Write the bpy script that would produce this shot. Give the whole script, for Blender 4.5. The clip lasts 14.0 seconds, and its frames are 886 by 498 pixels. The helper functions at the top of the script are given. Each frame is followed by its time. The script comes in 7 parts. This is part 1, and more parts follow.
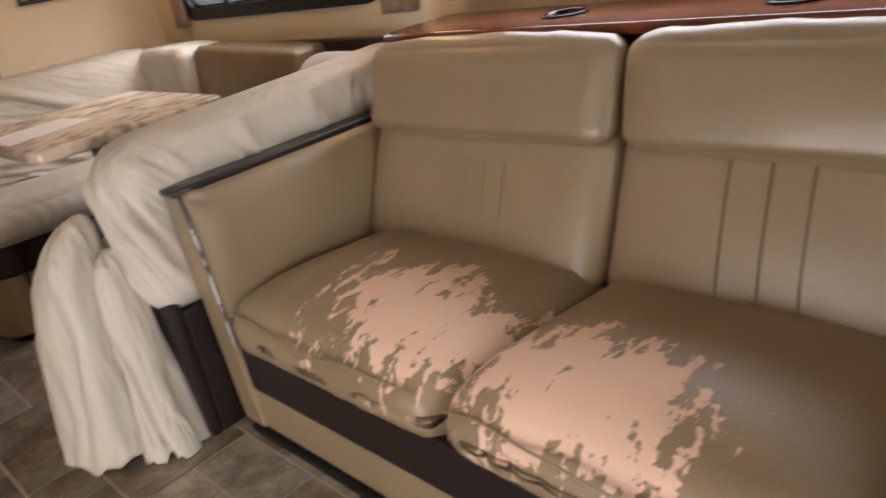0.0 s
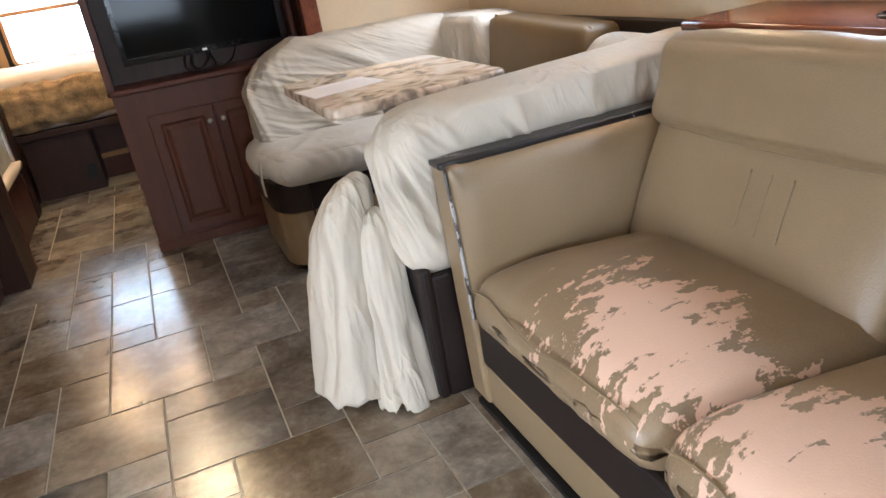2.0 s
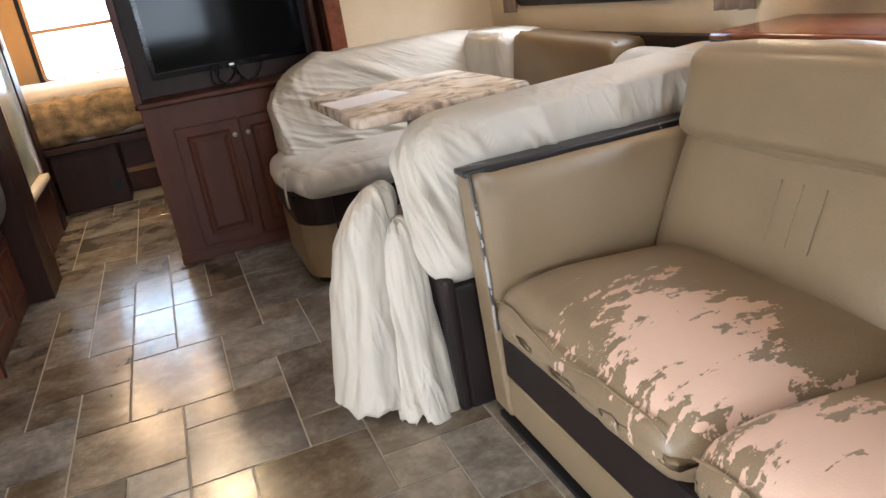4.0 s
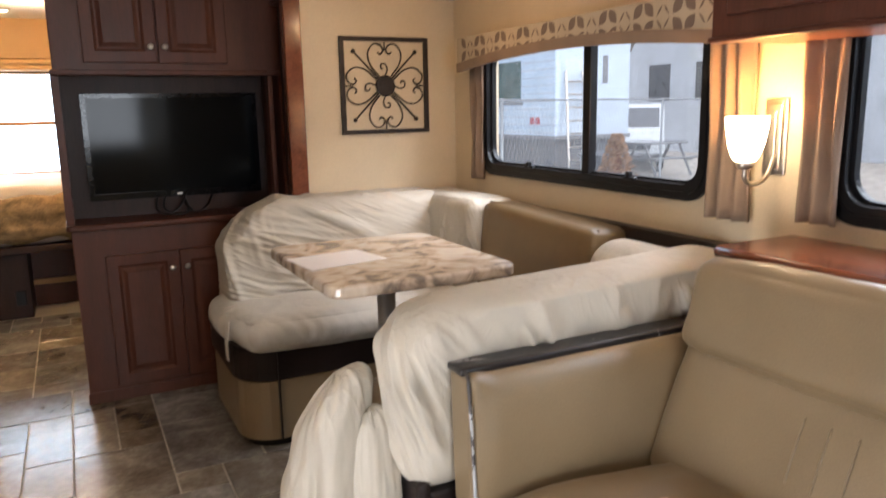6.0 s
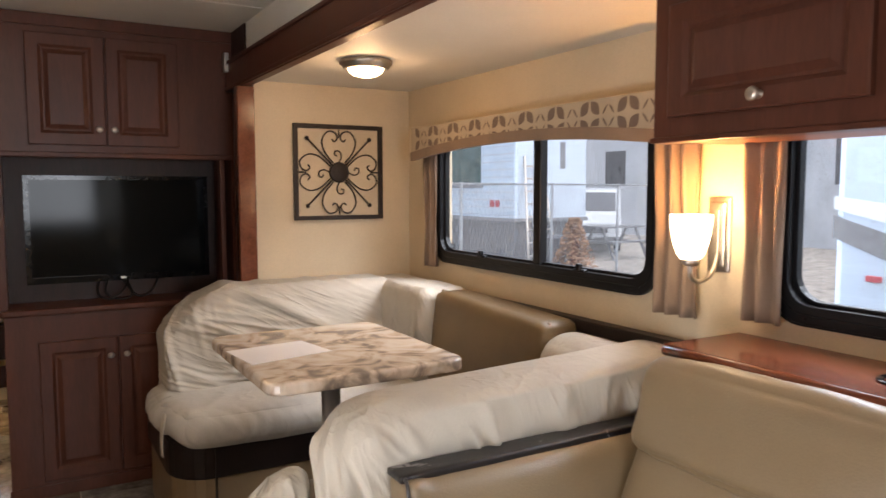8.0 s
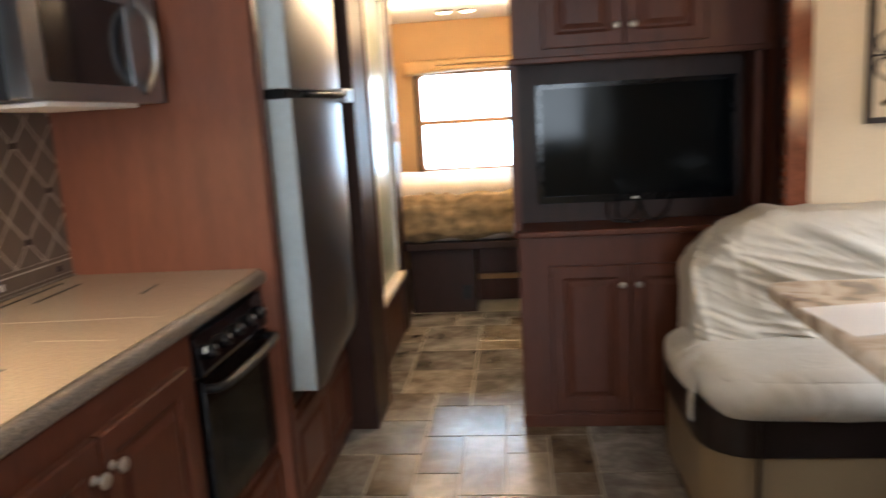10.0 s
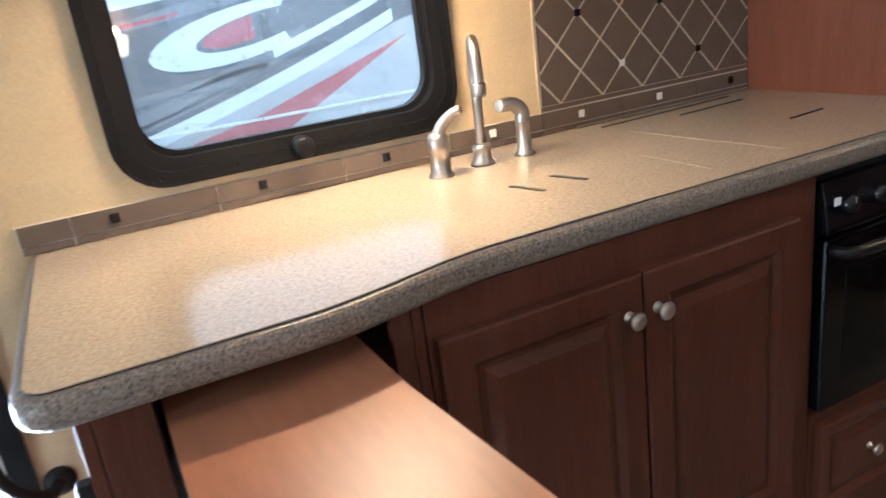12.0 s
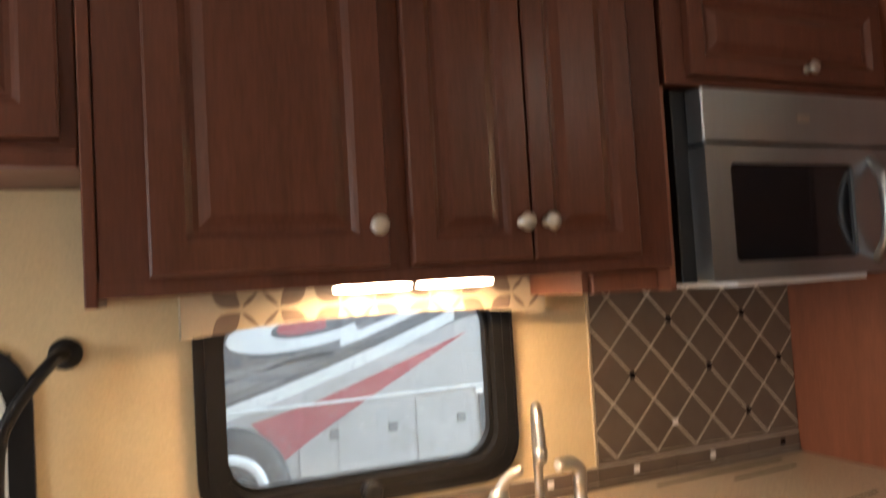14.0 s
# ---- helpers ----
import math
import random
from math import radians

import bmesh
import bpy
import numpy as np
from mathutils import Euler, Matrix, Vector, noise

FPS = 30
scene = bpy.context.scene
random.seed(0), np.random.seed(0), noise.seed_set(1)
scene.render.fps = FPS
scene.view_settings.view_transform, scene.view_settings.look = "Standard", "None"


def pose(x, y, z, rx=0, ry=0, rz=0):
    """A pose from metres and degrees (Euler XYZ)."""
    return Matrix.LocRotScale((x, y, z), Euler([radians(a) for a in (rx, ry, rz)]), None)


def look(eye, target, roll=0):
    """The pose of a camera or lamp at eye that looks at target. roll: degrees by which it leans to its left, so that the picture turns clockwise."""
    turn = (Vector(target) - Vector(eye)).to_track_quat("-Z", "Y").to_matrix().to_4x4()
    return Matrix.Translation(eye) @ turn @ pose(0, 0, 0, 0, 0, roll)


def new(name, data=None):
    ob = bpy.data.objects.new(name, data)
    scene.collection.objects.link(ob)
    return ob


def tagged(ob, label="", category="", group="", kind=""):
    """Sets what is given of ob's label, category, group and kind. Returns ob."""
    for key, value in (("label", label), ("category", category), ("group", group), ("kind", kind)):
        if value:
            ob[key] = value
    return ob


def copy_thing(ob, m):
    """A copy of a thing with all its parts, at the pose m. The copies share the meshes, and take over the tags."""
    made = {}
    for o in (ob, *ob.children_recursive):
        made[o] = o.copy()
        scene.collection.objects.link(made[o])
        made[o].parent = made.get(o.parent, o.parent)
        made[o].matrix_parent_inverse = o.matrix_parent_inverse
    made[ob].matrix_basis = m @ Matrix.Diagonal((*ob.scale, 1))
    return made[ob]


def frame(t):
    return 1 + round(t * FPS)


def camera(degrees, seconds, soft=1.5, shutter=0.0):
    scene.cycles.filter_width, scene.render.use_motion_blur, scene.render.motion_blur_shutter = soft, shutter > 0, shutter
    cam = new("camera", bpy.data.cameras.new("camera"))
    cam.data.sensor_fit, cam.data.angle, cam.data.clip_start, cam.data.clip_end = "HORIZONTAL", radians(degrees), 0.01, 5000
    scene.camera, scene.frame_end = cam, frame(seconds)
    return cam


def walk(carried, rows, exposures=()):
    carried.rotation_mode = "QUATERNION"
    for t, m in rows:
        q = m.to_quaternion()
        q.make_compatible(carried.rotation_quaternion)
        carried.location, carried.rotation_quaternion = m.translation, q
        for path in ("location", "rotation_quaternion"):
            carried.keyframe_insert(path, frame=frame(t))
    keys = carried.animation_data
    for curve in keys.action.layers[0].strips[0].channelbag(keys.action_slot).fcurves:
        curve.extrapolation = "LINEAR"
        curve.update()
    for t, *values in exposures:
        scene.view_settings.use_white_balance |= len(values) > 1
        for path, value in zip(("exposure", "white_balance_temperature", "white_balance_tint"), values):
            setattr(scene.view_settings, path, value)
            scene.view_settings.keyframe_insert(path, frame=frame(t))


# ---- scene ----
cam = camera(62.7, 14.0, shutter=0.5)
PATH = [
    (0, (0.539, 0.265, 1.217), (1.771, 1.625, 0.422), -10.6),
    (0.5, (0.502, 0.312, 1.201), (1.543, 1.813, 0.387), -9.6),
    (1, (0.589, 0.275, 1.21), (1.383, 1.917, 0.389), -9.4),
    (1.5, (0.594, 0.297, 1.243), (1.245, 2.01, 0.442), -9.1),
    (2, (0.621, 0.301, 1.249), (1.239, 2.044, 0.488), -9.5),
    (2.5, (0.615, 0.297, 1.251), (1.21, 2.056, 0.51), -10.6),
    (2.7, (0.613, 0.294, 1.245), (1.196, 2.06, 0.511), -10.8),
    (4.8, (0.556, 0.338, 1.211), (1.233, 2.114, 0.585), -6.2),
    (5, (0.536, 0.407, 1.234), (1.249, 2.18, 0.642), -5.2),
    (5.5, (0.488, 0.55, 1.304), (1.296, 2.314, 0.819), -2.9),
    (6, (0.492, 0.579, 1.335), (1.378, 2.332, 0.956), -1.1),
    (6.5, (0.545, 0.551, 1.381), (1.527, 2.277, 1.144), 0.1),
    (7, (0.545, 0.533, 1.389), (1.591, 2.229, 1.22), 0.5),
    (7.2, (0.54, 0.533, 1.382), (1.599, 2.223, 1.229), 0.5),
    (9.3, (0.585, 0.98, 1.358), (1.014, 2.915, 1.094), -2.2),
    (9.5, (0.549, 1.062, 1.349), (0.815, 3.022, 1.055), -2.6),
    (10, (0.458, 1.258, 1.33), (0.252, 3.214, 0.971), -3.3),
    (10.5, (0.441, 1.443, 1.333), (-0.261, 3.267, 0.911), -3.0),
    (11, (0.4, 1.595, 1.279), (-0.731, 3.166, 0.776), -3.0),
    (11.5, (0.434, 1.687, 1.254), (-1.088, 2.837, 0.655), -4.1),
    (12, (0.54, 1.681, 1.248), (-1.18, 2.474, 0.606), -7.7),
    (12.5, (0.624, 1.656, 1.223), (-1.143, 2.37, 0.616), -9.4),
    (13, (0.639, 1.647, 1.224), (-1.163, 2.35, 0.714), -8.1),
    (13.5, (0.639, 1.635, 1.307), (-1.222, 2.339, 1.108), -5.5),
    (14, (0.629, 1.616, 1.445), (-1.21, 2.397, 1.537), -3.3),
]
walk(cam, [(t, look(eye, target, roll)) for t, eye, target, roll in PATH], exposures=[(0.0, 0.65, 6900, 20), (1.0, 0.95, 6300, 16), (2.5, 1.15, 5900, 13), (5.0, 1.1, 6200, 14), (7.0, 0.9, 6700, 18), (9.5, 1.0, 6600, 15), (10.5, 1.4, 5500, 8), (12.5, 1.3, 5200, 8), (13.5, 1.35, 5800, 9), (14.0, 1.1, 6700, 13)])

# ---- planes of the place ----
KW = -0.92          # kitchen wall, inner face
SW = 2.27           # slide-out wall, inner face
AW = 3.93           # slide-out end wall, inner face
OPEN = 1.43         # where the slide-out meets the main body
CEIL, SCEIL = 2.12, 1.86
GROUND = -0.85

# ---- daylight ----
world = bpy.data.worlds.new("world")
scene.world = world
world.use_nodes = True
wn, wl = world.node_tree.nodes, world.node_tree.links
wn.clear()
sky = wn.new("ShaderNodeTexSky")
sky.sky_type, sky.sun_disc = "NISHITA", False
sky.sun_elevation, sky.sun_rotation, sky.dust_density = radians(49), radians(187), 4.0
bg = wn.new("ShaderNodeBackground")
bg.inputs[1].default_value = 0.15
wo = wn.new("ShaderNodeOutputWorld")
hsv = wn.new("ShaderNodeHueSaturation")
hsv.inputs["Saturation"].default_value = 0.35
wl.new(sky.outputs[0], hsv.inputs["Color"])
wl.new(hsv.outputs[0], bg.inputs[0])
wl.new(bg.outputs[0], wo.inputs[0])
sun = new("sun", bpy.data.lights.new("sun", "SUN"))
sun.data.energy, sun.data.angle, sun.data.color = 1.0, radians(20), (1, 0.97, 0.92)
sun.matrix_world = look((0, 0, 10), (1.0, 8.5, 0))


def area_lamp(name, m, w, h, watts, color=(1, 1, 1)):
    ob = new(name, bpy.data.lights.new(name, "AREA"))
    ob.data.shape, ob.data.size, ob.data.size_y, ob.data.energy, ob.data.color = "RECTANGLE", w, h, watts, color
    ob.matrix_world = m
    return ob


def bulb(name, at, watts, radius, color):
    ob = new(name, bpy.data.lights.new(name, "POINT"))
    ob.data.energy, ob.data.shadow_soft_size, ob.data.color = watts, radius, color
    ob.location = at
    return ob


WARM = (1.0, 0.62, 0.30)
# sky through the windscreen behind the walk
area_lamp("windscreen_daylight", look((0.85, -1.98, 1.35), (0.5, 2, 0.8)), 0.9, 0.75, 30, (0.82, 0.93, 1.0))
# sky through the open entry doorway
area_lamp("doorway_daylight", look((-1.0, 1.07, 0.22), (1.0, 1.07, 0.30)), 0.56, 0.95, 32, (0.90, 0.96, 1.0))
# sky over the yard, through the two slide-out windows
area_lamp("yard_daylight", look((4.3, 2.0, 3.45), (1.5, 1.9, 0.5)), 4.6, 2.0, 215, (0.90, 0.96, 1.0))
bulb("dome_bulb", (1.71, 3.20, 1.785), 2.4, 0.05, WARM)
bulb("sconce_bulb", (2.133, 1.985, 1.318), 4.2, 0.02, (1.0, 0.48, 0.15))
area_lamp("under_cabinet_tube_light", look((-0.74, 2.13, 1.432), (-0.80, 2.13, 0)), 0.3, 0.06, 4.4, (1.0, 0.62, 0.28))
for x, y, watts in ((0.35, 0.55, 3.5), (0.35, 2.9, 4.0)):
    bulb("ceiling_bulb", (x, y, 2.06), watts, 0.06, (1.0, 0.93, 0.84))
bulb("passage_bulb", (0.30, 4.93, 2.04), 24, 0.08, (1.0, 0.72, 0.40))
bulb("bedroom_bulb", (0.35, 6.6, 2.02), 9, 0.1, (1.0, 0.66, 0.34))
bulb("bedroom_bulb", (-0.3, 6.6, 2.02), 9, 0.1, (1.0, 0.66, 0.34))

# ---- materials ----
def mat(name, color, rough=0.5, metal=0.0, var=0.12, scale=6.0, grain=40.0, bump=0.15, stretch=(1, 1, 1), dark=None, coat=0.0, spec=0.5):
    """A surface with variation at two scales: broad blotches and fine grain."""
    m = bpy.data.materials.new(name)
    m.use_nodes = True
    nt = m.node_tree
    b = nt.nodes["Principled BSDF"]
    L = nt.links.new
    tc = nt.nodes.new("ShaderNodeTexCoord")
    mp = nt.nodes.new("ShaderNodeMapping")
    mp.inputs["Scale"].default_value = stretch
    L(tc.outputs["Object"], mp.inputs[0])
    n1 = nt.nodes.new("ShaderNodeTexNoise")
    n1.inputs["Scale"].default_value, n1.inputs["Detail"].default_value = scale, 4
    n2 = nt.nodes.new("ShaderNodeTexNoise")
    n2.inputs["Scale"].default_value, n2.inputs["Detail"].default_value = grain, 5
    L(mp.outputs[0], n1.inputs["Vector"])
    L(mp.outputs[0], n2.inputs["Vector"])
    add = nt.nodes.new("ShaderNodeMath")
    add.operation = "MULTIPLY_ADD"
    add.inputs[1].default_value = 0.45
    L(n2.outputs[0], add.inputs[0])
    half = nt.nodes.new("ShaderNodeMath")
    half.operation = "MULTIPLY"
    half.inputs[1].default_value = 0.55
    L(n1.outputs[0], half.inputs[0])
    L(half.outputs[0], add.inputs[2])
    ramp = nt.nodes.new("ShaderNodeValToRGB")
    ramp.color_ramp.elements[0].position, ramp.color_ramp.elements[1].position = 0.36, 0.64
    lo = dark or tuple(c * (1 - 2 * var) for c in color)
    hi = tuple(min(1, c * (1 + var)) for c in color)
    ramp.color_ramp.elements[0].color, ramp.color_ramp.elements[1].color = (*lo, 1), (*hi, 1)
    L(add.outputs[0], ramp.inputs[0])
    L(ramp.outputs[0], b.inputs["Base Color"])
    rr = nt.nodes.new("ShaderNodeMapRange")
    rr.inputs["To Min"].default_value, rr.inputs["To Max"].default_value = max(0.02, rough - 0.08), min(1, rough + 0.08)
    L(n1.outputs[0], rr.inputs[0])
    L(rr.outputs[0], b.inputs["Roughness"])
    b.inputs["Metallic"].default_value = metal
    b.inputs["Coat Weight"].default_value = coat
    b.inputs["Specular IOR Level"].default_value = spec
    if bump:
        bp = nt.nodes.new("ShaderNodeBump")
        bp.inputs["Strength"].default_value, bp.inputs["Distance"].default_value = bump, 0.004
        L(n2.outputs[0], bp.inputs["Height"])
        L(bp.outputs[0], b.inputs["Normal"])
    return m


def glow(name, color, strength):
    m = bpy.data.materials.new(name)
    m.use_nodes = True
    b = m.node_tree.nodes["Principled BSDF"]
    b.inputs["Base Color"].default_value = (*color, 1)
    b.inputs["Emission Color"].default_value = (*color, 1)
    b.inputs["Emission Strength"].default_value = strength
    return m


def glass(name, tint=(1, 1, 1), rough=0.0, film=0.0):
    """A thin pane: mostly clear, with a mirror-like film and a veil of fine wet on its outside."""
    m = bpy.data.materials.new(name)
    m.use_nodes = True
    nt = m.node_tree
    nt.nodes.clear()
    out = nt.nodes.new("ShaderNodeOutputMaterial")
    tr = nt.nodes.new("ShaderNodeBsdfTransparent")
    tr.inputs[0].default_value = (*tint, 1)
    gl = nt.nodes.new("ShaderNodeBsdfGlossy")
    gl.inputs["Roughness"].default_value = rough
    mix = nt.nodes.new("ShaderNodeMixShader")
    mix.inputs[0].default_value = 0.05
    veil = nt.nodes.new("ShaderNodeMixShader")
    wet = nt.nodes.new("ShaderNodeBsdfTranslucent")
    wet.inputs[0].default_value = (0.85, 0.88, 0.90, 1)
    veil.inputs[0].default_value = film
    nt.links.new(tr.outputs[0], veil.inputs[1])
    nt.links.new(wet.outputs[0], veil.inputs[2])
    nt.links.new(veil.outputs[0], mix.inputs[1])
    nt.links.new(gl.outputs[0], mix.inputs[2])
    nt.links.new(mix.outputs[0], out.inputs[0])
    return m


M = {}
M["wood"] = mat("dark cherry wood", (0.086, 0.029, 0.0175), 0.37, spec=0.19, var=0.12, scale=3, grain=30, bump=0.08, stretch=(6, 6, 0.7))
M["wood_light"] = mat("reddish wood laminate", (0.19, 0.064, 0.034), 0.42, var=0.10, scale=3, grain=26, bump=0.05, stretch=(7, 7, 0.7))
# darker than the cherry: niche back, cabinet recesses, partitions, bed platform
M["wood_dark"] = mat("dark brown wood", (0.033, 0.014, 0.010), 0.42, spec=0.2, var=0.2, scale=3, grain=30, bump=0.06, stretch=(6, 6, 0.7))
M["shelf_wood"] = mat("polished cherry board", (0.17, 0.048, 0.022), 0.18, var=0.18, scale=3, grain=24, bump=0.03, stretch=(7, 0.7, 7))
M["drawer_wood"] = mat("satin maple-brown board", (0.36, 0.15, 0.08), 0.36, var=0.07, scale=2.2, grain=18, bump=0.02, stretch=(0.7, 3.5, 3.5))
M["wall"] = mat("cream vinyl wallboard", (0.62, 0.50, 0.34), 0.55, var=0.05, scale=4, grain=220, bump=0.12)
M["wall_tan"] = mat("tan vinyl wallboard", (0.58, 0.45, 0.27), 0.55, var=0.07, scale=5, grain=180, bump=0.14)
M["ceiling"] = mat("off-white ceiling panel", (0.70, 0.67, 0.60), 0.6, var=0.04, scale=3, grain=160, bump=0.1)
M["leather"] = mat("tan bonded leather", (0.24, 0.172, 0.098), 0.36, spec=0.8, var=0.06, scale=5, grain=260, bump=0.22)
M["leather_brown"] = mat("brown leather", (0.185, 0.122, 0.058), 0.40, var=0.1, scale=5, grain=260, bump=0.25)
M["leather_dark"] = mat("espresso leather", (0.016, 0.010, 0.009), 0.42, spec=0.3, var=0.2, scale=6, grain=240, bump=0.25)
M["sheet"] = mat("beige stretch slipcover", (0.55, 0.505, 0.43), 0.62, var=0.05, scale=5, grain=400, bump=0.12)
M["black"] = mat("black plastic", (0.008, 0.008, 0.009), 0.36, spec=0.25, var=0.2, scale=8, grain=200, bump=0.05)
M["gloss_black"] = mat("gloss black glass", (0.006, 0.006, 0.008), 0.1, var=0.1, scale=5, grain=50, bump=0.0)
M["screen"] = mat("dark screen", (0.003, 0.004, 0.005), 0.08, spec=0.08, var=0.1, scale=3, grain=30, bump=0.0)
M["bezel"] = mat("piano black plastic", (0.004, 0.004, 0.005), 0.12, spec=0.16, var=0.1, scale=5, grain=50, bump=0.0)
M["steel"] = mat("brushed stainless steel", (0.36, 0.37, 0.385), 0.37, metal=1.0, var=0.03, scale=3, grain=60, bump=0.01, stretch=(12, 12, 0.5))
M["nickel"] = mat("satin nickel", (0.50, 0.46, 0.41), 0.37, metal=1.0, var=0.08, scale=20, grain=120, bump=0.02)
M["iron"] = mat("dark bronze wrought iron", (0.025, 0.017, 0.013), 0.5, metal=0.3, var=0.25, scale=20, grain=150, bump=0.3)
M["counter"] = mat("speckled tan laminate", (0.43, 0.355, 0.275), 0.10, spec=0.85, var=0.15, scale=170, grain=650, bump=0.02)
M["counter_edge"] = mat("speckled grey granite edge", (0.21, 0.175, 0.145), 0.37, var=0.42, scale=240, grain=600, bump=0.05)
M["fabric"] = mat("taupe curtain fabric", (0.24, 0.165, 0.115), 0.85, var=0.1, scale=8, grain=500, bump=0.4)
M["valance"] = mat("cream valance fabric", (0.45, 0.36, 0.25), 0.85, var=0.06, scale=8, grain=500, bump=0.3)
M["motif"] = mat("brown leaf motif fabric", (0.17, 0.12, 0.09), 0.85, var=0.1, scale=8, grain=500, bump=0.3)
M["grout"] = mat("light tan grout", (0.44, 0.38, 0.30), 0.7, var=0.1, scale=8, grain=200, bump=0.2)
M["white"] = mat("white paper", (0.82, 0.80, 0.80), 0.6, var=0.02, scale=8, grain=200, bump=0.0)
M["quilt"] = mat("crumpled gold and brown quilt", (0.36, 0.24, 0.12), 0.8, var=0.35, scale=14, grain=160, bump=0.5)
M["pale"] = mat("pale linen", (0.72, 0.62, 0.52), 0.8, var=0.05, scale=6, grain=300, bump=0.3)
M["ochre"] = mat("ochre wallboard", (0.42, 0.25, 0.10), 0.6, var=0.06, scale=4, grain=200, bump=0.15)
M["glass"] = glass("window glass", (0.93, 0.97, 1.0))
M["wet_glass"] = glass("rain-wet window glass", (0.92, 0.96, 1.0), film=0.015)
M["veiled_glass"] = glass("rain-veiled window glass", (0.88, 0.92, 0.94), film=0.07)
M["shower"] = mat("frosted pale green glass", (0.42, 0.46, 0.38), 0.22, var=0.08, scale=6, grain=100, bump=0.05)
M["lamp"] = glow("lit frosted glass", (1.0, 0.80, 0.50), 7.0)
M["tube"] = glow("lit fluorescent diffuser", (1.0, 0.90, 0.70), 12.0)

# ---- shapes ----
def link(name, bm, material, parent=None, label="", smooth=False):
    me = bpy.data.meshes.new(name)
    bmesh.ops.recalc_face_normals(bm, faces=bm.faces)
    if smooth:
        for f in bm.faces:
            f.smooth = True
    bm.to_mesh(me)
    bm.free()
    for m in material if isinstance(material, (list, tuple)) else [material]:
        me.materials.append(m)
    ob = new(name, me)
    if parent:
        ob.parent = parent
    if label:
        ob["label"] = label
    return ob


def part(name, bm, material, parent, label="", smooth=False):
    return link(name, bm, material, parent, label, smooth)


def thing(name, label, category, group="", at=(0, 0, 0)):
    ob = new(name)
    ob.empty_display_size = 0.1
    ob.location = at
    return tagged(ob, label, category, group)


def setting(ob, label, category):
    return tagged(ob, label, category, kind="structure")


def box(lo, hi, bevel=0.0, seg=2):
    bm = bmesh.new()
    c = [(a + b) / 2 for a, b in zip(lo, hi)]
    s = [abs(b - a) for a, b in zip(lo, hi)]
    bmesh.ops.create_cube(bm, size=1, matrix=Matrix.LocRotScale(c, None, s))
    if bevel:
        bmesh.ops.bevel(bm, geom=list(bm.edges), offset=min(bevel, min(s) * 0.49), segments=seg, profile=0.5, affect="EDGES")
    return bm


def merge(*bms):
    out = bmesh.new()
    for b in bms:
        me = bpy.data.meshes.new("tmp")
        b.to_mesh(me)
        b.free()
        out.from_mesh(me)
        bpy.data.meshes.remove(me)
    return out


def moved(bm, m):
    bmesh.ops.transform(bm, matrix=m, verts=bm.verts)
    return bm


def prism(outline, z0, z1, bevel=0.0, seg=3):
    """An outline in x and y, raised from z0 to z1."""
    bm = bmesh.new()
    vs = [bm.verts.new((x, y, z0)) for x, y in outline]
    f = bm.faces.new(vs)
    up = bmesh.ops.extrude_face_region(bm, geom=[f])
    bmesh.ops.translate(bm, vec=(0, 0, z1 - z0), verts=[v for v in up["geom"] if isinstance(v, bmesh.types.BMVert)])
    bmesh.ops.recalc_face_normals(bm, faces=bm.faces)
    if bevel:
        rim = [e for e in bm.edges if abs(e.verts[0].co.z - e.verts[1].co.z) < 1e-6]
        bmesh.ops.bevel(bm, geom=rim, offset=bevel, segments=seg, profile=0.5, affect="EDGES")
    return bm


def rounded_rect(x0, y0, x1, y1, r, n=6):
    pts = []
    for cx, cy, a0 in ((x1 - r, y1 - r, 0), (x0 + r, y1 - r, 90), (x0 + r, y0 + r, 180), (x1 - r, y0 + r, 270)):
        for k in range(n + 1):
            a = radians(a0 + 90 * k / n)
            pts.append((cx + r * math.cos(a), cy + r * math.sin(a)))
    return pts


def ring(outer, inner, z0, z1, bevel=0.0):
    """A frame between two outlines of the same count."""
    bm = bmesh.new()
    n = len(outer)
    rows = [[bm.verts.new((x, y, z)) for x, y in o] for o, z in ((outer, z0), (outer, z1), (inner, z1), (inner, z0))]
    for a in range(4):
        for k in range(n):
            bm.faces.new((rows[a][k], rows[a][(k + 1) % n], rows[(a + 1) % 4][(k + 1) % n], rows[(a + 1) % 4][k]))
    return bm


def lathe(profile, n=24):
    """A profile of (radius, z), turned round z."""
    bm = bmesh.new()
    rows = []
    for r, z in profile:
        rows.append([bm.verts.new((r * math.cos(2 * math.pi * k / n), r * math.sin(2 * math.pi * k / n), z)) for k in range(n)])
    for a, b in zip(rows, rows[1:]):
        for k in range(n):
            bm.faces.new((a[k], a[(k + 1) % n], b[(k + 1) % n], b[k]))
    bm.faces.new(rows[0])
    bm.faces.new(rows[-1])
    return bm


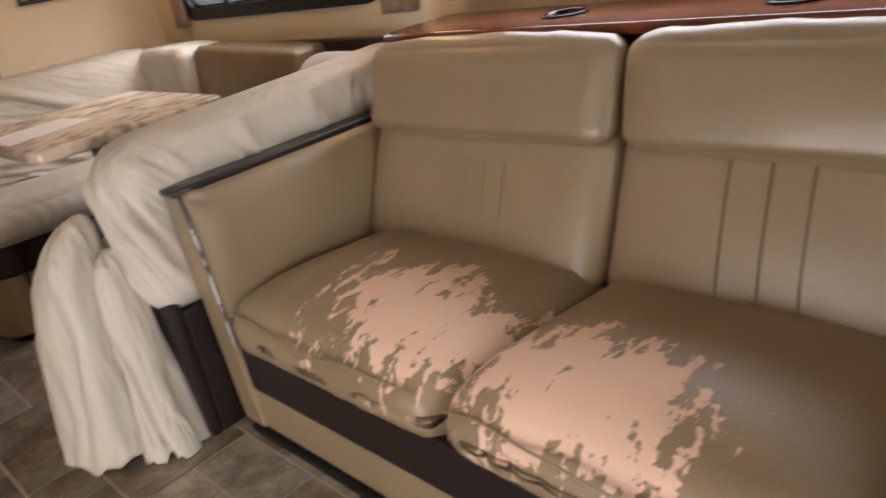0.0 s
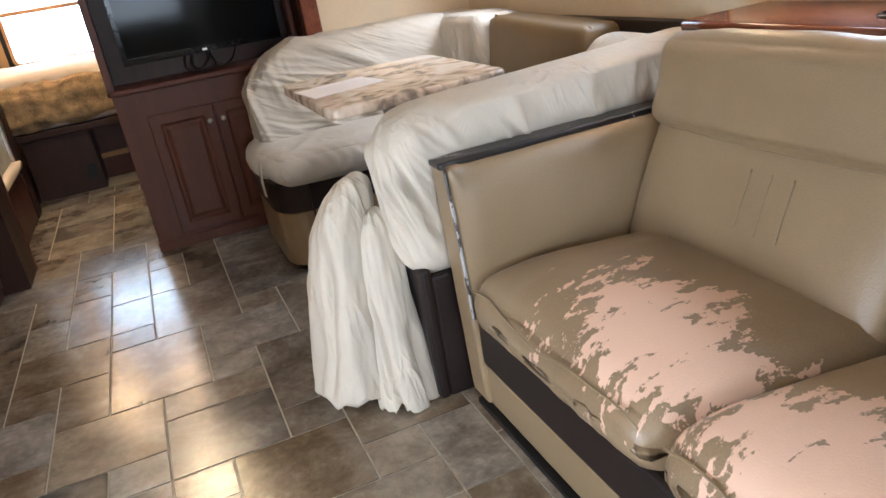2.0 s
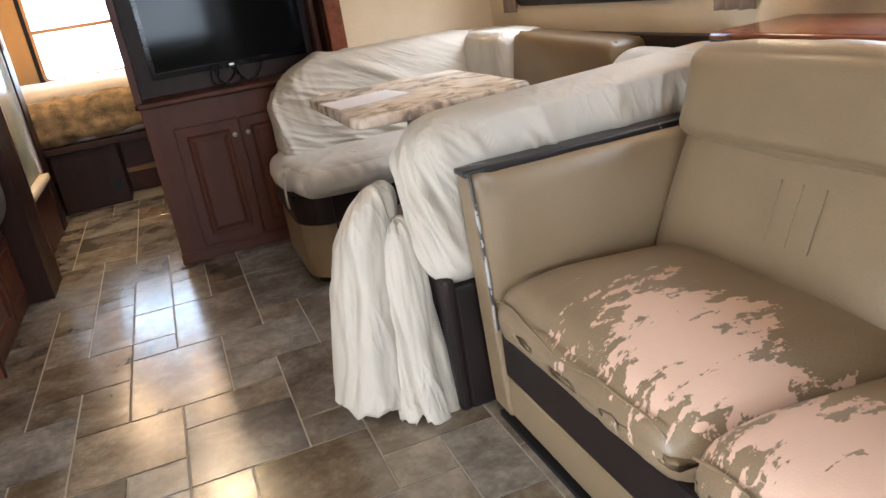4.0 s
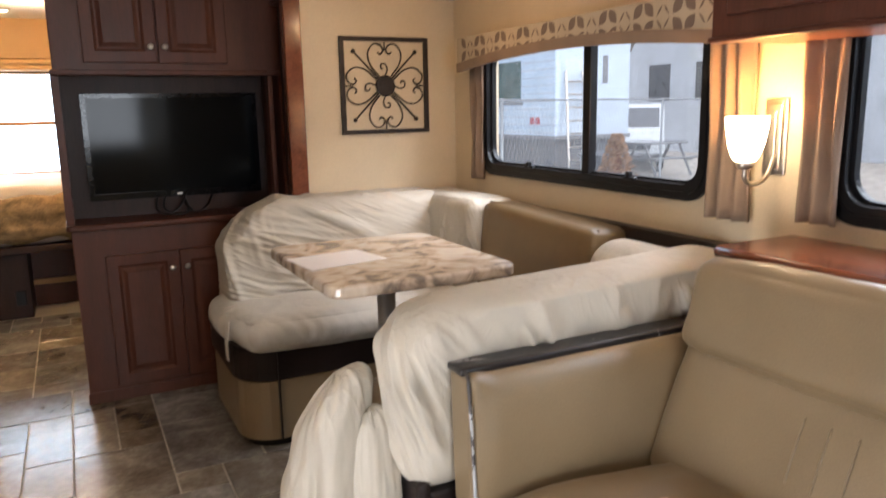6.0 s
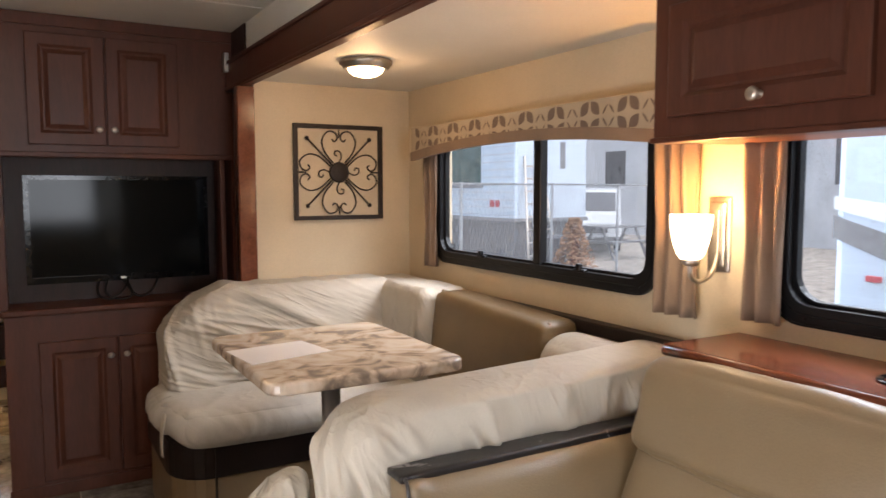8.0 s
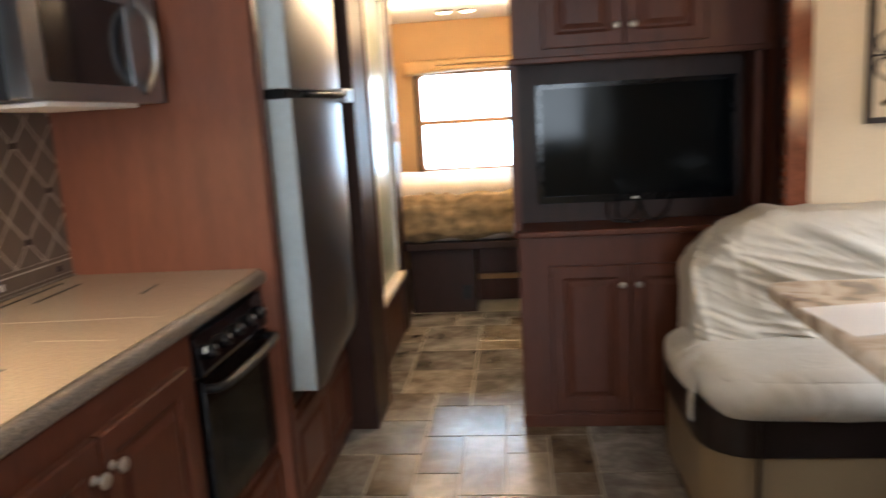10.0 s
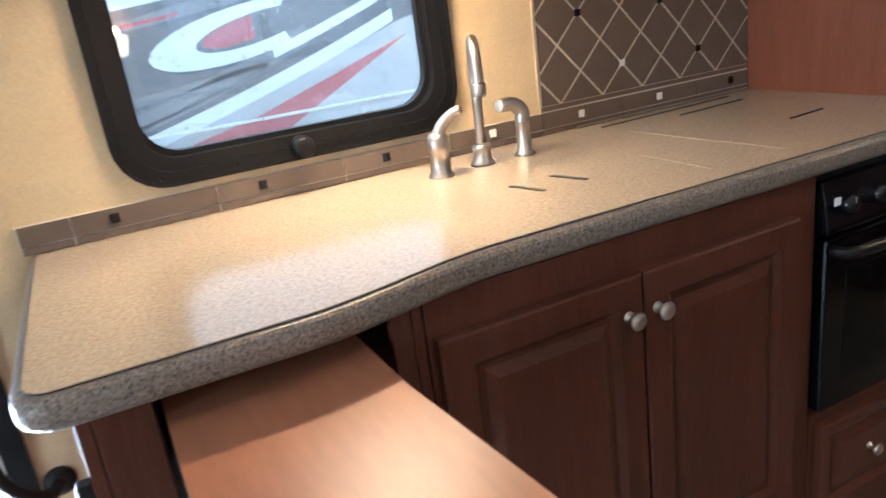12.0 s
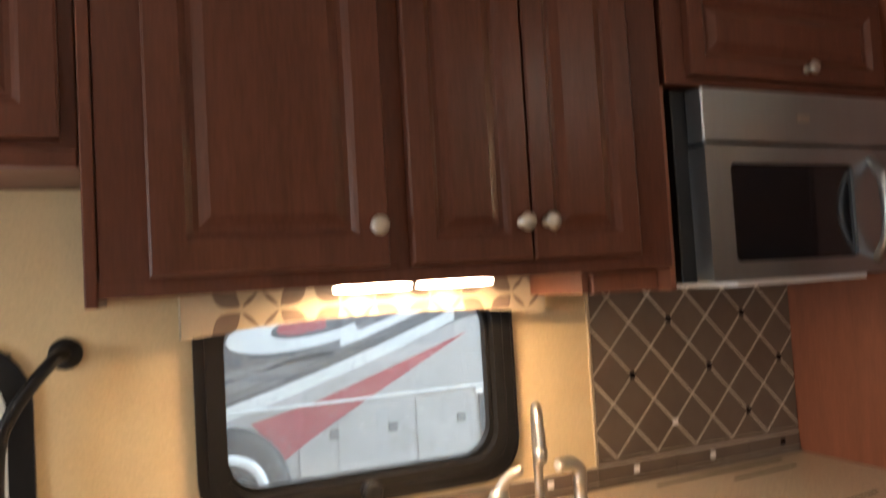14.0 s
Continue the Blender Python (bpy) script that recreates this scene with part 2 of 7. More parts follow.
def tube(points, radius, n=8, closed=False):
    """A round bar along points."""
    bm = bmesh.new()
    pts = [Vector(p) for p in points]
    rows, side = [], None
    for k, p in enumerate(pts):
        if closed:
            d = pts[(k + 1) % len(pts)] - pts[k - 1]
        else:
            d = pts[min(k + 1, len(pts) - 1)] - pts[max(k - 1, 0)]
        d.normalize()
        if side is None:
            side = d.orthogonal().normalized()
        side = (side - d * side.dot(d)).normalized()
        up = d.cross(side)
        r = radius(k / (len(pts) - 1)) if callable(radius) else radius
        rows.append([bm.verts.new(p + r * (math.cos(2 * math.pi * j / n) * side + math.sin(2 * math.pi * j / n) * up)) for j in range(n)])
    pairs = list(zip(rows, rows[1:])) + ([(rows[-1], rows[0])] if closed else [])
    for a, b in pairs:
        for j in range(n):
            bm.faces.new((a[j], a[(j + 1) % n], b[(j + 1) % n], b[j]))
    if not closed:
        bm.faces.new(rows[0])
        bm.faces.new(rows[-1])
    return bm


def smooth_path(points, steps=6):
    """A Catmull-Rom line through points."""
    p = [Vector(q) for q in points]
    p = [2 * p[0] - p[1]] + p + [2 * p[-1] - p[-2]]
    out = []
    for i in range(1, len(p) - 2):
        for s in range(steps):
            t = s / steps
            out.append(0.5 * ((2 * p[i]) + (p[i + 1] - p[i - 1]) * t + (2 * p[i - 1] - 5 * p[i] + 4 * p[i + 1] - p[i + 2]) * t * t
                              + (3 * p[i] - p[i - 1] - 3 * p[i + 1] + p[i + 2]) * t ** 3))
    out.append(p[-2])
    return out


def cushion(lo, hi, r=0.05, n=14, puff=(0, 0, 0), wrinkle=0.0, wscale=(8, 8, 8), shape=None):
    """A padded block with round edges; puff swells its faces along x, y and z; wrinkle ripples it."""
    h = Vector([(b - a) / 2 for a, b in zip(lo, hi)])
    c = Vector([(a + b) / 2 for a, b in zip(lo, hi)])
    r = min(r, min(h) * 0.98)
    bm = bmesh.new()
    bmesh.ops.create_cube(bm, size=2)
    bmesh.ops.subdivide_edges(bm, edges=list(bm.edges), cuts=n, use_grid_fill=True)
    for v in bm.verts:
        q = v.co.copy()
        s = Vector([math.copysign(abs(a) ** 0.75, a) for a in q])
        p = Vector([a * b for a, b in zip(s, h)])
        core = Vector([max(-(b - r), min(b - r, a)) for a, b in zip(p, h)])
        d = p - core
        if d.length > 1e-9:
            p = core + d.normalized() * r
        u = [max(0.0, 1 - a * a) for a in s]
        p.x += math.copysign(puff[0] * u[1] * u[2], s.x) * (abs(s.x) ** 2)
        p.y += math.copysign(puff[1] * u[0] * u[2], s.y) * (abs(s.y) ** 2)
        p.z += math.copysign(puff[2] * u[0] * u[1], s.z) * (abs(s.z) ** 2)
        p += c
        if shape:
            p = Vector(shape(p, s))
        v.co = p
    if wrinkle:
        bm.normal_update()
        moves = []
        for v in bm.verts:
            q = Vector([a * b for a, b in zip(v.co, wscale)])
            moves.append(v.normal * wrinkle * (noise.noise(q) + 0.5 * noise.noise(q * 2.3)))
        for v, d in zip(bm.verts, moves):
            v.co += d
    return bm


def sheet(nu, nv, place, thick=0.004):
    """A cloth: place(u, v) gives a point for u and v from 0 to 1."""
    bm = bmesh.new()
    g = [[bm.verts.new(place(i / nu, j / nv)) for j in range(nv + 1)] for i in range(nu + 1)]
    for i in range(nu):
        for j in range(nv):
            bm.faces.new((g[i][j], g[i + 1][j], g[i + 1][j + 1], g[i][j + 1]))
    bm.normal_update()
    bmesh.ops.solidify(bm, geom=list(bm.faces), thickness=thick)
    return bm


# standing frames: x across, y up, z out of the wall
def on_kitchen(y, z, out=0.0, x=KW):
    """Local x runs along +y... seen from the room, local z points to +x."""
    return Matrix(((0, 0, 1, x + out), (1, 0, 0, y), (0, 1, 0, z), (0, 0, 0, 1)))


def on_slide(y, z, out=0.0, x=SW):
    """Local x runs along -y, local z points to -x."""
    return Matrix(((0, 0, -1, x - out), (-1, 0, 0, y), (0, 1, 0, z), (0, 0, 0, 1)))


def on_end(x, z, out=0.0, y=AW):
    """Local x runs along +x, local z points to -y."""
    return Matrix(((1, 0, 0, x), (0, 0, -1, y - out), (0, 1, 0, z), (0, 0, 0, 1)))


def panel_door(w, h, t=0.02, stile=0.055):
    """A raised-panel door, w by h, its lower left corner at the origin, facing +z."""
    bm = bmesh.new()
    loops = []
    for inset, z in ((0, 0), (0, t - 0.003), (0.004, t), (stile - 0.006, t), (stile, t - 0.004), (stile + 0.006, t - 0.009),
                     (stile + 0.014, t - 0.009), (stile + 0.032, t - 0.001), (stile + 0.036, t - 0.001)):
        loops.append([bm.verts.new(p) for p in ((inset, inset, z), (w - inset, inset, z), (w - inset, h - inset, z), (inset, h - inset, z))])
    for a, b in zip(loops, loops[1:]):
        for k in range(4):
            bm.faces.new((a[k], a[(k + 1) % 4], b[(k + 1) % 4], b[k]))
    bm.faces.new(loops[0])
    bm.faces.new(loops[-1])
    return bm


KNOB = [(0.009, 0.0), (0.009, 0.002), (0.005, 0.004), (0.005, 0.013), (0.012, 0.017), (0.0145, 0.021), (0.012, 0.025), (0.006, 0.027), (0.001, 0.0275)]


def door_on(parent, m, w, h, knob, material="wood", stile=0.055, knob_size=1.0):
    """A cabinet door with its knob, laid by m; knob: its place on the door."""
    d = part("door", moved(panel_door(w, h, stile=stile), m), M[material], parent)
    if knob:
        k = moved(lathe(KNOB, 16), Matrix.Diagonal((knob_size,) * 3 + (1,)))
        part("knob", moved(k, m @ Matrix.Translation((knob[0], knob[1], 0.02))), M["nickel"], d, "round satin nickel knob", smooth=True)
    return d


def wall_with_holes(axis, at, thick, a0, a1, z0, z1, holes):
    """A wall across axis ('x' or 'y') from a0 to a1, with rectangular holes (a0, a1, z0, z1) right through."""
    bm = bmesh.new()
    aa = sorted({a0, a1, *[v for h in holes for v in h[:2]]})
    zz = sorted({z0, z1, *[v for h in holes for v in h[2:]]})
    cells = {}
    for i in range(len(aa) - 1):
        for j in range(len(zz) - 1):
            ca, cz = (aa[i] + aa[i + 1]) / 2, (zz[j] + zz[j + 1]) / 2
            cells[i, j] = not any(h[0] < ca < h[1] and h[2] < cz < h[3] for h in holes)

    def P(a, z, d):
        return (at + d, a, z) if axis == "x" else (a, at + d, z)

    def quad(*pts):
        bm.faces.new([bm.verts.new(p) for p in pts])

    for (i, j), solid in cells.items():
        if not solid:
            continue
        for d in (0, thick):
            quad(P(aa[i], zz[j], d), P(aa[i + 1], zz[j], d), P(aa[i + 1], zz[j + 1], d), P(aa[i], zz[j + 1], d))
        for di, dj, e in ((-1, 0, ((i, j), (i, j + 1))), (1, 0, ((i + 1, j), (i + 1, j + 1))), (0, -1, ((i, j), (i + 1, j))), (0, 1, ((i, j + 1), (i + 1, j + 1)))):
            if not cells.get((i + di, j + dj), False):
                (p, q), (s, u) = e
                quad(P(aa[p], zz[q], 0), P(aa[s], zz[u], 0), P(aa[s], zz[u], thick), P(aa[p], zz[q], thick))
    bmesh.ops.remove_doubles(bm, verts=bm.verts, dist=1e-5)
    return bm

# ---- the shell ----
KWIN = (1.755, 2.395, 1.02, 1.43)       # kitchen window opening: y, y, z, z
DWIN = (2.262, 3.60, 1.065, 1.60)       # dinette window
SOFAWIN = (0.62, 1.79, 1.06, 1.60)      # sofa window
DOORWAY = (0.74, 1.40, -0.42, 1.36)     # entry doorway
BWIN = (-0.345, 0.55, 0.855, 1.70)        # bedroom window: x, x, z, z
BED_WALL = 7.60

floor = setting(link("floor", box((KW - 0.05, -2.1, -0.06), (SW + 0.05, BED_WALL + 0.05, -0.004)), M["grout"]),
                "stone-look vinyl tile floor in mixed sizes", "floor")
# the entry stepwell lies under the floor's edge, in the doorway
setting(link("wall_west", wall_with_holes("x", KW - 0.06, 0.06, -2.1, BED_WALL + 0.06, -0.42, CEIL, [KWIN, DOORWAY]), M["wall_tan"]),
        "cream vinyl wall behind the kitchen", "wall")
setting(link("wall_east", wall_with_holes("x", SW, 0.06, -0.12, AW + 0.06, -0.06, SCEIL + 0.02, [DWIN, SOFAWIN]), M["wall"]),
        "cream slide-out wall with two windows", "wall")
setting(link("wall_slide_end", box((OPEN + 0.05, AW, -0.06), (SW + 0.06, AW + 0.06, SCEIL + 0.02)), M["wall"]),
        "plain cream end wall of the slide-out", "wall")
setting(link("wall_slide_start", box((OPEN, -0.16, -0.06), (SW + 0.06, -0.10, SCEIL + 0.02)), M["wall"]), "plain cream end wall of the slide-out", "wall")
setting(link("wall_body_front", box((OPEN, -2.1, -0.06), (OPEN + 0.06, -0.16, CEIL)), M["wall"]), "plain cream wall", "wall")
setting(link("wall_south", wall_with_holes("y", -2.16, 0.06, KW - 0.06, OPEN + 0.06, -0.06, CEIL, [(0.35, 1.35, 0.95, 1.75)]), M["wall"]),
        "cream wall round the windscreen", "wall")
setting(link("wall_bedroom_end", wall_with_holes("y", BED_WALL, 0.06, KW - 0.06, 1.6, -0.06, CEIL, [BWIN]), M["ochre"]),
        "ochre bedroom wall with a window", "wall")
setting(link("wall_bedroom_side", box((1.5, 5.0, -0.06), (1.56, BED_WALL, CEIL)), M["ochre"]), "ochre bedroom side wall", "wall")
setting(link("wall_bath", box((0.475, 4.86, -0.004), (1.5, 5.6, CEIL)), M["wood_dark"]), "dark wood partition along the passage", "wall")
setting(link("ceiling", merge(box((KW - 0.06, -2.16, CEIL), (OPEN + 0.12, 3.66, CEIL + 0.05)), box((KW - 0.06, 3.668, CEIL), (OPEN + 0.2, BED_WALL + 0.06, CEIL + 0.05)),
                              box((KW - 0.06, 3.656, CEIL - 0.003), (OPEN + 0.12, 3.672, CEIL + 0.01))), M["ceiling"]),
        "off-white panelled ceiling with a batten seam", "ceiling")
setting(link("ceiling_slide", box((OPEN + 0.02, -0.16, SCEIL), (SW + 0.06, AW + 0.06, SCEIL + 0.05)), M["ceiling"]), "low off-white slide-out ceiling", "ceiling")
setting(link("wall_corner", box((1.452, 3.962, 0.0), (1.50, 4.204, CEIL - 0.002)), M["wood_dark"]), "dark wood filler beside the slide-out", "wall")
setting(link("bulkhead", box((OPEN + 0.03, -2.1, 1.95), (OPEN + 0.09, 4.2, CEIL)), M["ceiling"]), "plain strip over the slide-out beam", "wall")

# beam across the slide-out's mouth, and its upright
beam = thing("slide_beam", "dark cherry beam with a routed edge across the slide-out", "beam", at=(OPEN, 2, 1.85))
beam["kind"] = "structure"


def local(bm, ob):
    return moved(bm, Matrix.Translation(-Vector(ob.location)))


part("board", local(box((OPEN - 0.012, -0.1, 1.83), (OPEN + 0.03, 4.18, 1.975), 0.004), beam), M["wood"], beam)
part("bead", local(box((OPEN - 0.02, -0.1, 1.835), (OPEN - 0.010, 4.18, 1.852), 0.003), beam), M["wood"], beam)
part("bead", local(box((OPEN - 0.02, -0.1, 1.955), (OPEN - 0.010, 4.18, 1.972), 0.003), beam), M["wood"], beam)
part("latch", local(box((OPEN - 0.03, 4.13, 1.92), (OPEN - 0.008, 4.17, 2.01), 0.004), beam), M["nickel"], beam, "small metal latch plate")
post = link("trim", box((OPEN - 0.035, AW - 0.03, 0.0), (OPEN + 0.045, AW + 0.03, 1.83), 0.006), M["shelf_wood"])
setting(post, "reddish wood trim at the slide-out's edge", "trim")


M["drop"] = glass("water drop", (1, 1, 1), 0.05, 0.30)


def window(name, y0, y1, z0, z1, place, label, split=None, knob=None, r=0.07, rim=0.04, drops=0, pane="wet_glass"):
    """A window in a wall: black frame, panes, mullion and latches; place turns its local frame onto the wall."""
    w, h = abs(y1 - y0), z1 - z0
    win = thing(name, label, "window")
    win["kind"] = "structure"
    win.matrix_basis = place
    out, inn = rounded_rect(-rim, -rim, w + rim, h + rim, r + rim * 0.6), rounded_rect(0.012, 0.012, w - 0.012, h - 0.012, r)
    fr = part("window_frame", ring(out, inn, -0.02, 0.012), M["black"], win, "black window frame with round corners")
    part("inner_rim", ring(rounded_rect(0.0, 0.0, w, h, r), rounded_rect(0.022, 0.022, w - 0.022, h - 0.022, r), -0.035, -0.012), M["black"], fr)
    part("ridge", ring(rounded_rect(-rim * 0.45, -rim * 0.45, w + rim * 0.45, h + rim * 0.45, r + rim * 0.3), rounded_rect(-rim * 0.28, -rim * 0.28, w + rim * 0.28, h + rim * 0.28, r + rim * 0.25), 0.011, 0.0155), M["black"], fr)
    part("lip", ring(rounded_rect(-rim, -rim, w + rim, h + rim, r + rim * 0.6), rounded_rect(-rim * 0.85, -rim * 0.85, w + rim * 0.85, h + rim * 0.85, r + rim * 0.5), 0.011, 0.0145), M["black"], fr)
    part("pane", prism(rounded_rect(0.006, 0.006, w - 0.006, h - 0.006, r), -0.034, -0.030), M[pane], win).visible_shadow = False
    if split:
        part("mullion", box((split - 0.022, 0.0, -0.034), (split + 0.022, h, 0.004), 0.004), M["black"], win)
        for x in (split * 0.5, split + (w - split) * 0.45):
            part("latch", merge(box((x - 0.03, 0.008, 0.0), (x + 0.03, 0.02, 0.022), 0.004), box((x - 0.006, 0.015, 0.01), (x + 0.014, 0.04, 0.03), 0.004)), M["black"], win)
    if knob is not None:
        part("crank_knob", moved(lathe([(0.022, 0), (0.022, 0.012), (0.012, 0.015), (0.02, 0.02), (0.022, 0.032), (0.018, 0.038), (0.006, 0.038)], 12),
                                 Matrix.Translation((knob, -rim * 0.3, 0.008))), M["black"], win, smooth=True)
    if drops:
        rr = random.Random(drops)
        vs, fs = [], []
        for _ in range(drops):
            x, y, d = rr.uniform(0.03, w - 0.03), rr.uniform(0.03, h - 0.03), 0.0006 + 0.0017 * rr.random() ** 2.5
            st, k = rr.uniform(1, 1.7), len(vs)
            vs += [(x - d, y, -0.036), (x, y - d * st, -0.036), (x + d, y, -0.036), (x, y + d * st, -0.036), (x, y, -0.036 - 0.5 * d)]
            fs += [(k, k + 1, k + 4), (k + 1, k + 2, k + 4), (k + 2, k + 3, k + 4), (k + 3, k, k + 4), (k, k + 3, k + 2, k + 1)]
        me = bpy.data.meshes.new("rain_drops")
        me.from_pydata(vs, [], fs)
        bm = bmesh.new()
        bm.from_mesh(me)
        bpy.data.meshes.remove(me)
        part("rain_drops", bm, M["drop"], win, "rain drops on the glass", smooth=True)["kind"] = "stuff"
    for k in range(9):
        for yy in (-rim * 0.55, h + rim * 0.55):
            part("screw", moved(lathe([(0.004, 0), (0.004, 0.001), (0.002, 0.002)], 6), Matrix.Translation((w * (k + 0.5) / 9, yy, 0.012))), M["black"], fr)
    return win


window("window_1", *KWIN, on_kitchen(KWIN[0], KWIN[2]), "black-framed kitchen window with rain drops", knob=0.31, drops=1500, pane="veiled_glass")
window("window_2", *DWIN, on_slide(DWIN[1], DWIN[2]), "black-framed sliding window over the dinette", split=0.745, drops=900)
window("window_3", *SOFAWIN, on_slide(SOFAWIN[1], SOFAWIN[2]), "black-framed window over the sofa", knob=0.41, drops=1500)
# bedroom window: frame with a cross rail, its ochre lamp light put into the tan
bw = thing("window_4", "ochre-lit bedroom window with a sliding lower pane", "window")
bw["kind"] = "structure"
bw.matrix_basis = on_end(BWIN[0], BWIN[2], y=BED_WALL)
w, h = BWIN[1] - BWIN[0], BWIN[3] - BWIN[2]
M["tan_frame"] = mat("tan lamplit frame", (0.45, 0.22, 0.07), 0.4, var=0.05)
part("window_frame", ring(rounded_rect(-0.035, -0.035, w + 0.035, h + 0.035, 0.06), rounded_rect(0.0, 0.0, w, h, 0.05), -0.03, 0.01), M["black"], bw)
part("inner_frame", ring(rounded_rect(0, 0, w, h, 0.05), rounded_rect(0.025, 0.025, w - 0.025, h - 0.025, 0.04), -0.03, 0.004), M["tan_frame"], bw)
part("rail", box((0.0, h * 0.48, -0.03), (w, h * 0.48 + 0.035, 0.006), 0.004), M["tan_frame"], bw)
part("pane", prism(rounded_rect(0.005, 0.005, w - 0.005, h - 0.005, 0.04), -0.034, -0.03), M["glass"], bw).visible_shadow = False
part("latch", box((w * 0.5, 0.01, 0.004), (w * 0.5 + 0.05, 0.03, 0.02), 0.004), M["tan_frame"], bw)

# entry doorway: black rounded trim and a pale jamb
door = thing("door_1", "open entry doorway with black rounded trim", "door")
door["kind"] = "structure"
door.matrix_basis = on_kitchen(DOORWAY[0], DOORWAY[2])
w, h = DOORWAY[1] - DOORWAY[0], DOORWAY[3] - DOORWAY[2]
part("door_frame", ring(rounded_rect(-0.05, -0.05, w + 0.035, h + 0.035, 0.13, 8), rounded_rect(0.008, 0.0, w - 0.008, h - 0.008, 0.1, 8), -0.055, 0.012), M["black"], door)
part("jamb", ring(rounded_rect(0.004, 0.0, w - 0.004, h - 0.004, 0.1, 8), rounded_rect(0.028, 0.03, w - 0.028, h - 0.03, 0.09, 8), -0.1, -0.02), M["ceiling"], door)

# ---- sofa side ----
def worn_leather(name, base, under, centre, spread, seed, limit=0.5):
    """Leather whose skin has peeled off in islands round a worn spot, with streaks on the front."""
    m = mat(name, base, 0.36, var=0.1, scale=5, grain=260, bump=0.2)
    nt = m.node_tree
    L = nt.links.new
    b = nt.nodes["Principled BSDF"]
    tc = next(n for n in nt.nodes if n.type == "TEX_COORD")
    old = b.inputs["Base Color"].links[0].from_socket

    def vm(op, a, vec):
        n = nt.nodes.new("ShaderNodeVectorMath")
        n.operation = op
        L(a, n.inputs[0])
        n.inputs[1].default_value = vec
        return n

    def ma(op, a, c, d=None):
        n = nt.nodes.new("ShaderNodeMath")
        n.operation = op
        for i, v in enumerate((a, c, d)):
            if v is None:
                continue
            if isinstance(v, (int, float)):
                n.inputs[i].default_value = v
            else:
                L(v, n.inputs[i])
        return n.outputs[0]

    rel = vm("SUBTRACT", tc.outputs["Object"], centre)
    rel = vm("DIVIDE", rel.outputs[0], spread)
    ln = nt.nodes.new("ShaderNodeVectorMath")
    ln.operation = "LENGTH"
    L(rel.outputs[0], ln.inputs[0])

    def nz(scale, detail, stretch=(1, 1, 1), dist=0.0, rough=0.6):
        mp = nt.nodes.new("ShaderNodeMapping")
        mp.inputs["Scale"].default_value = stretch
        mp.inputs["Location"].default_value = (seed, seed * 0.7, 0)
        L(tc.outputs["Object"], mp.inputs[0])
        n = nt.nodes.new("ShaderNodeTexNoise")
        n.inputs["Scale"].default_value, n.inputs["Detail"].default_value = scale, detail
        n.inputs["Distortion"].default_value, n.inputs["Roughness"].default_value = dist, rough
        L(mp.outputs[0], n.inputs["Vector"])
        return n.outputs[0]

    big = nz(7, 6, (1, 1, 1), 0.5, 0.55)
    fine = nz(24, 5, (0.5, 1.25, 0.5), 0.4)
    crack = nz(70, 3, (1, 1, 1), 0.0)
    s = ma("MULTIPLY_ADD", big, 1.9, -0.95)
    s = ma("MULTIPLY_ADD", fine, 2.4, ma("ADD", s, -1.2))
    s = ma("MULTIPLY_ADD", crack, 0.7, ma("ADD", s, -0.35))
    v = ma("ADD", ma("SUBTRACT", 0.92, ln.outputs["Value"]), s)
    rg = nt.nodes.new("ShaderNodeMapRange")
    rg.inputs["From Min"].default_value, rg.inputs["From Max"].default_value = limit - 0.52, limit - 0.46
    L(v, rg.inputs[0])
    mask = rg.outputs[0]
    mix = nt.nodes.new("ShaderNodeMix")
    mix.data_type = "RGBA"
    L(mask, mix.inputs["Factor"])
    L(old, mix.inputs["A"])
    mix.inputs["B"].default_value = (*under, 1)
    L(mix.outputs["Result"], b.inputs["Base Color"])
    oldr = b.inputs["Roughness"].links[0].from_socket
    mr = nt.nodes.new("ShaderNodeMix")
    L(mask, mr.inputs["Factor"])
    L(oldr, mr.inputs["A"])
    mr.inputs["B"].default_value = 0.75
    L(mr.outputs["Result"], b.inputs["Roughness"])
    bp = nt.nodes.new("ShaderNodeBump")
    bp.invert = True
    bp.inputs["Strength"].default_value, bp.inputs["Distance"].default_value = 0.5, 0.003
    L(mask, bp.inputs["Height"])
    L(b.inputs["Normal"].links[0].from_socket, bp.inputs["Normal"])
    L(bp.outputs[0], b.inputs["Normal"])
    return m


UNDER = (0.66, 0.45, 0.34)
M["seat_worn_a"] = worn_leather("peeling tan leather", (0.25, 0.18, 0.108), UNDER, (-0.11, -0.17, 0.05), (0.17, 0.24, 0.16), 1.3)
M["seat_worn_b"] = worn_leather("peeling streaked tan leather", (0.25, 0.18, 0.108), UNDER, (-0.15, 0.16, 0.04), (0.17, 0.30, 0.16), 4.1)
M["strip_worn"] = worn_leather("flaking black trim", (0.012, 0.010, 0.011), (0.33, 0.31, 0.31), (0, 0, 0), (3, 3, 3), 2.2, limit=1.5)

M["piping"] = worn_leather("frayed grey piping", (0.05, 0.045, 0.045), (0.42, 0.42, 0.43), (0, 0, 0), (3, 3, 3), 3.4, limit=1.2)
sofa = thing("sofa", "tan leather two-seat sofa with peeling worn seats", "sofa", at=(1.6, 1.18, 0))


def on(ob, bm):
    return moved(bm, Matrix.Translation(-Vector(ob.location)))


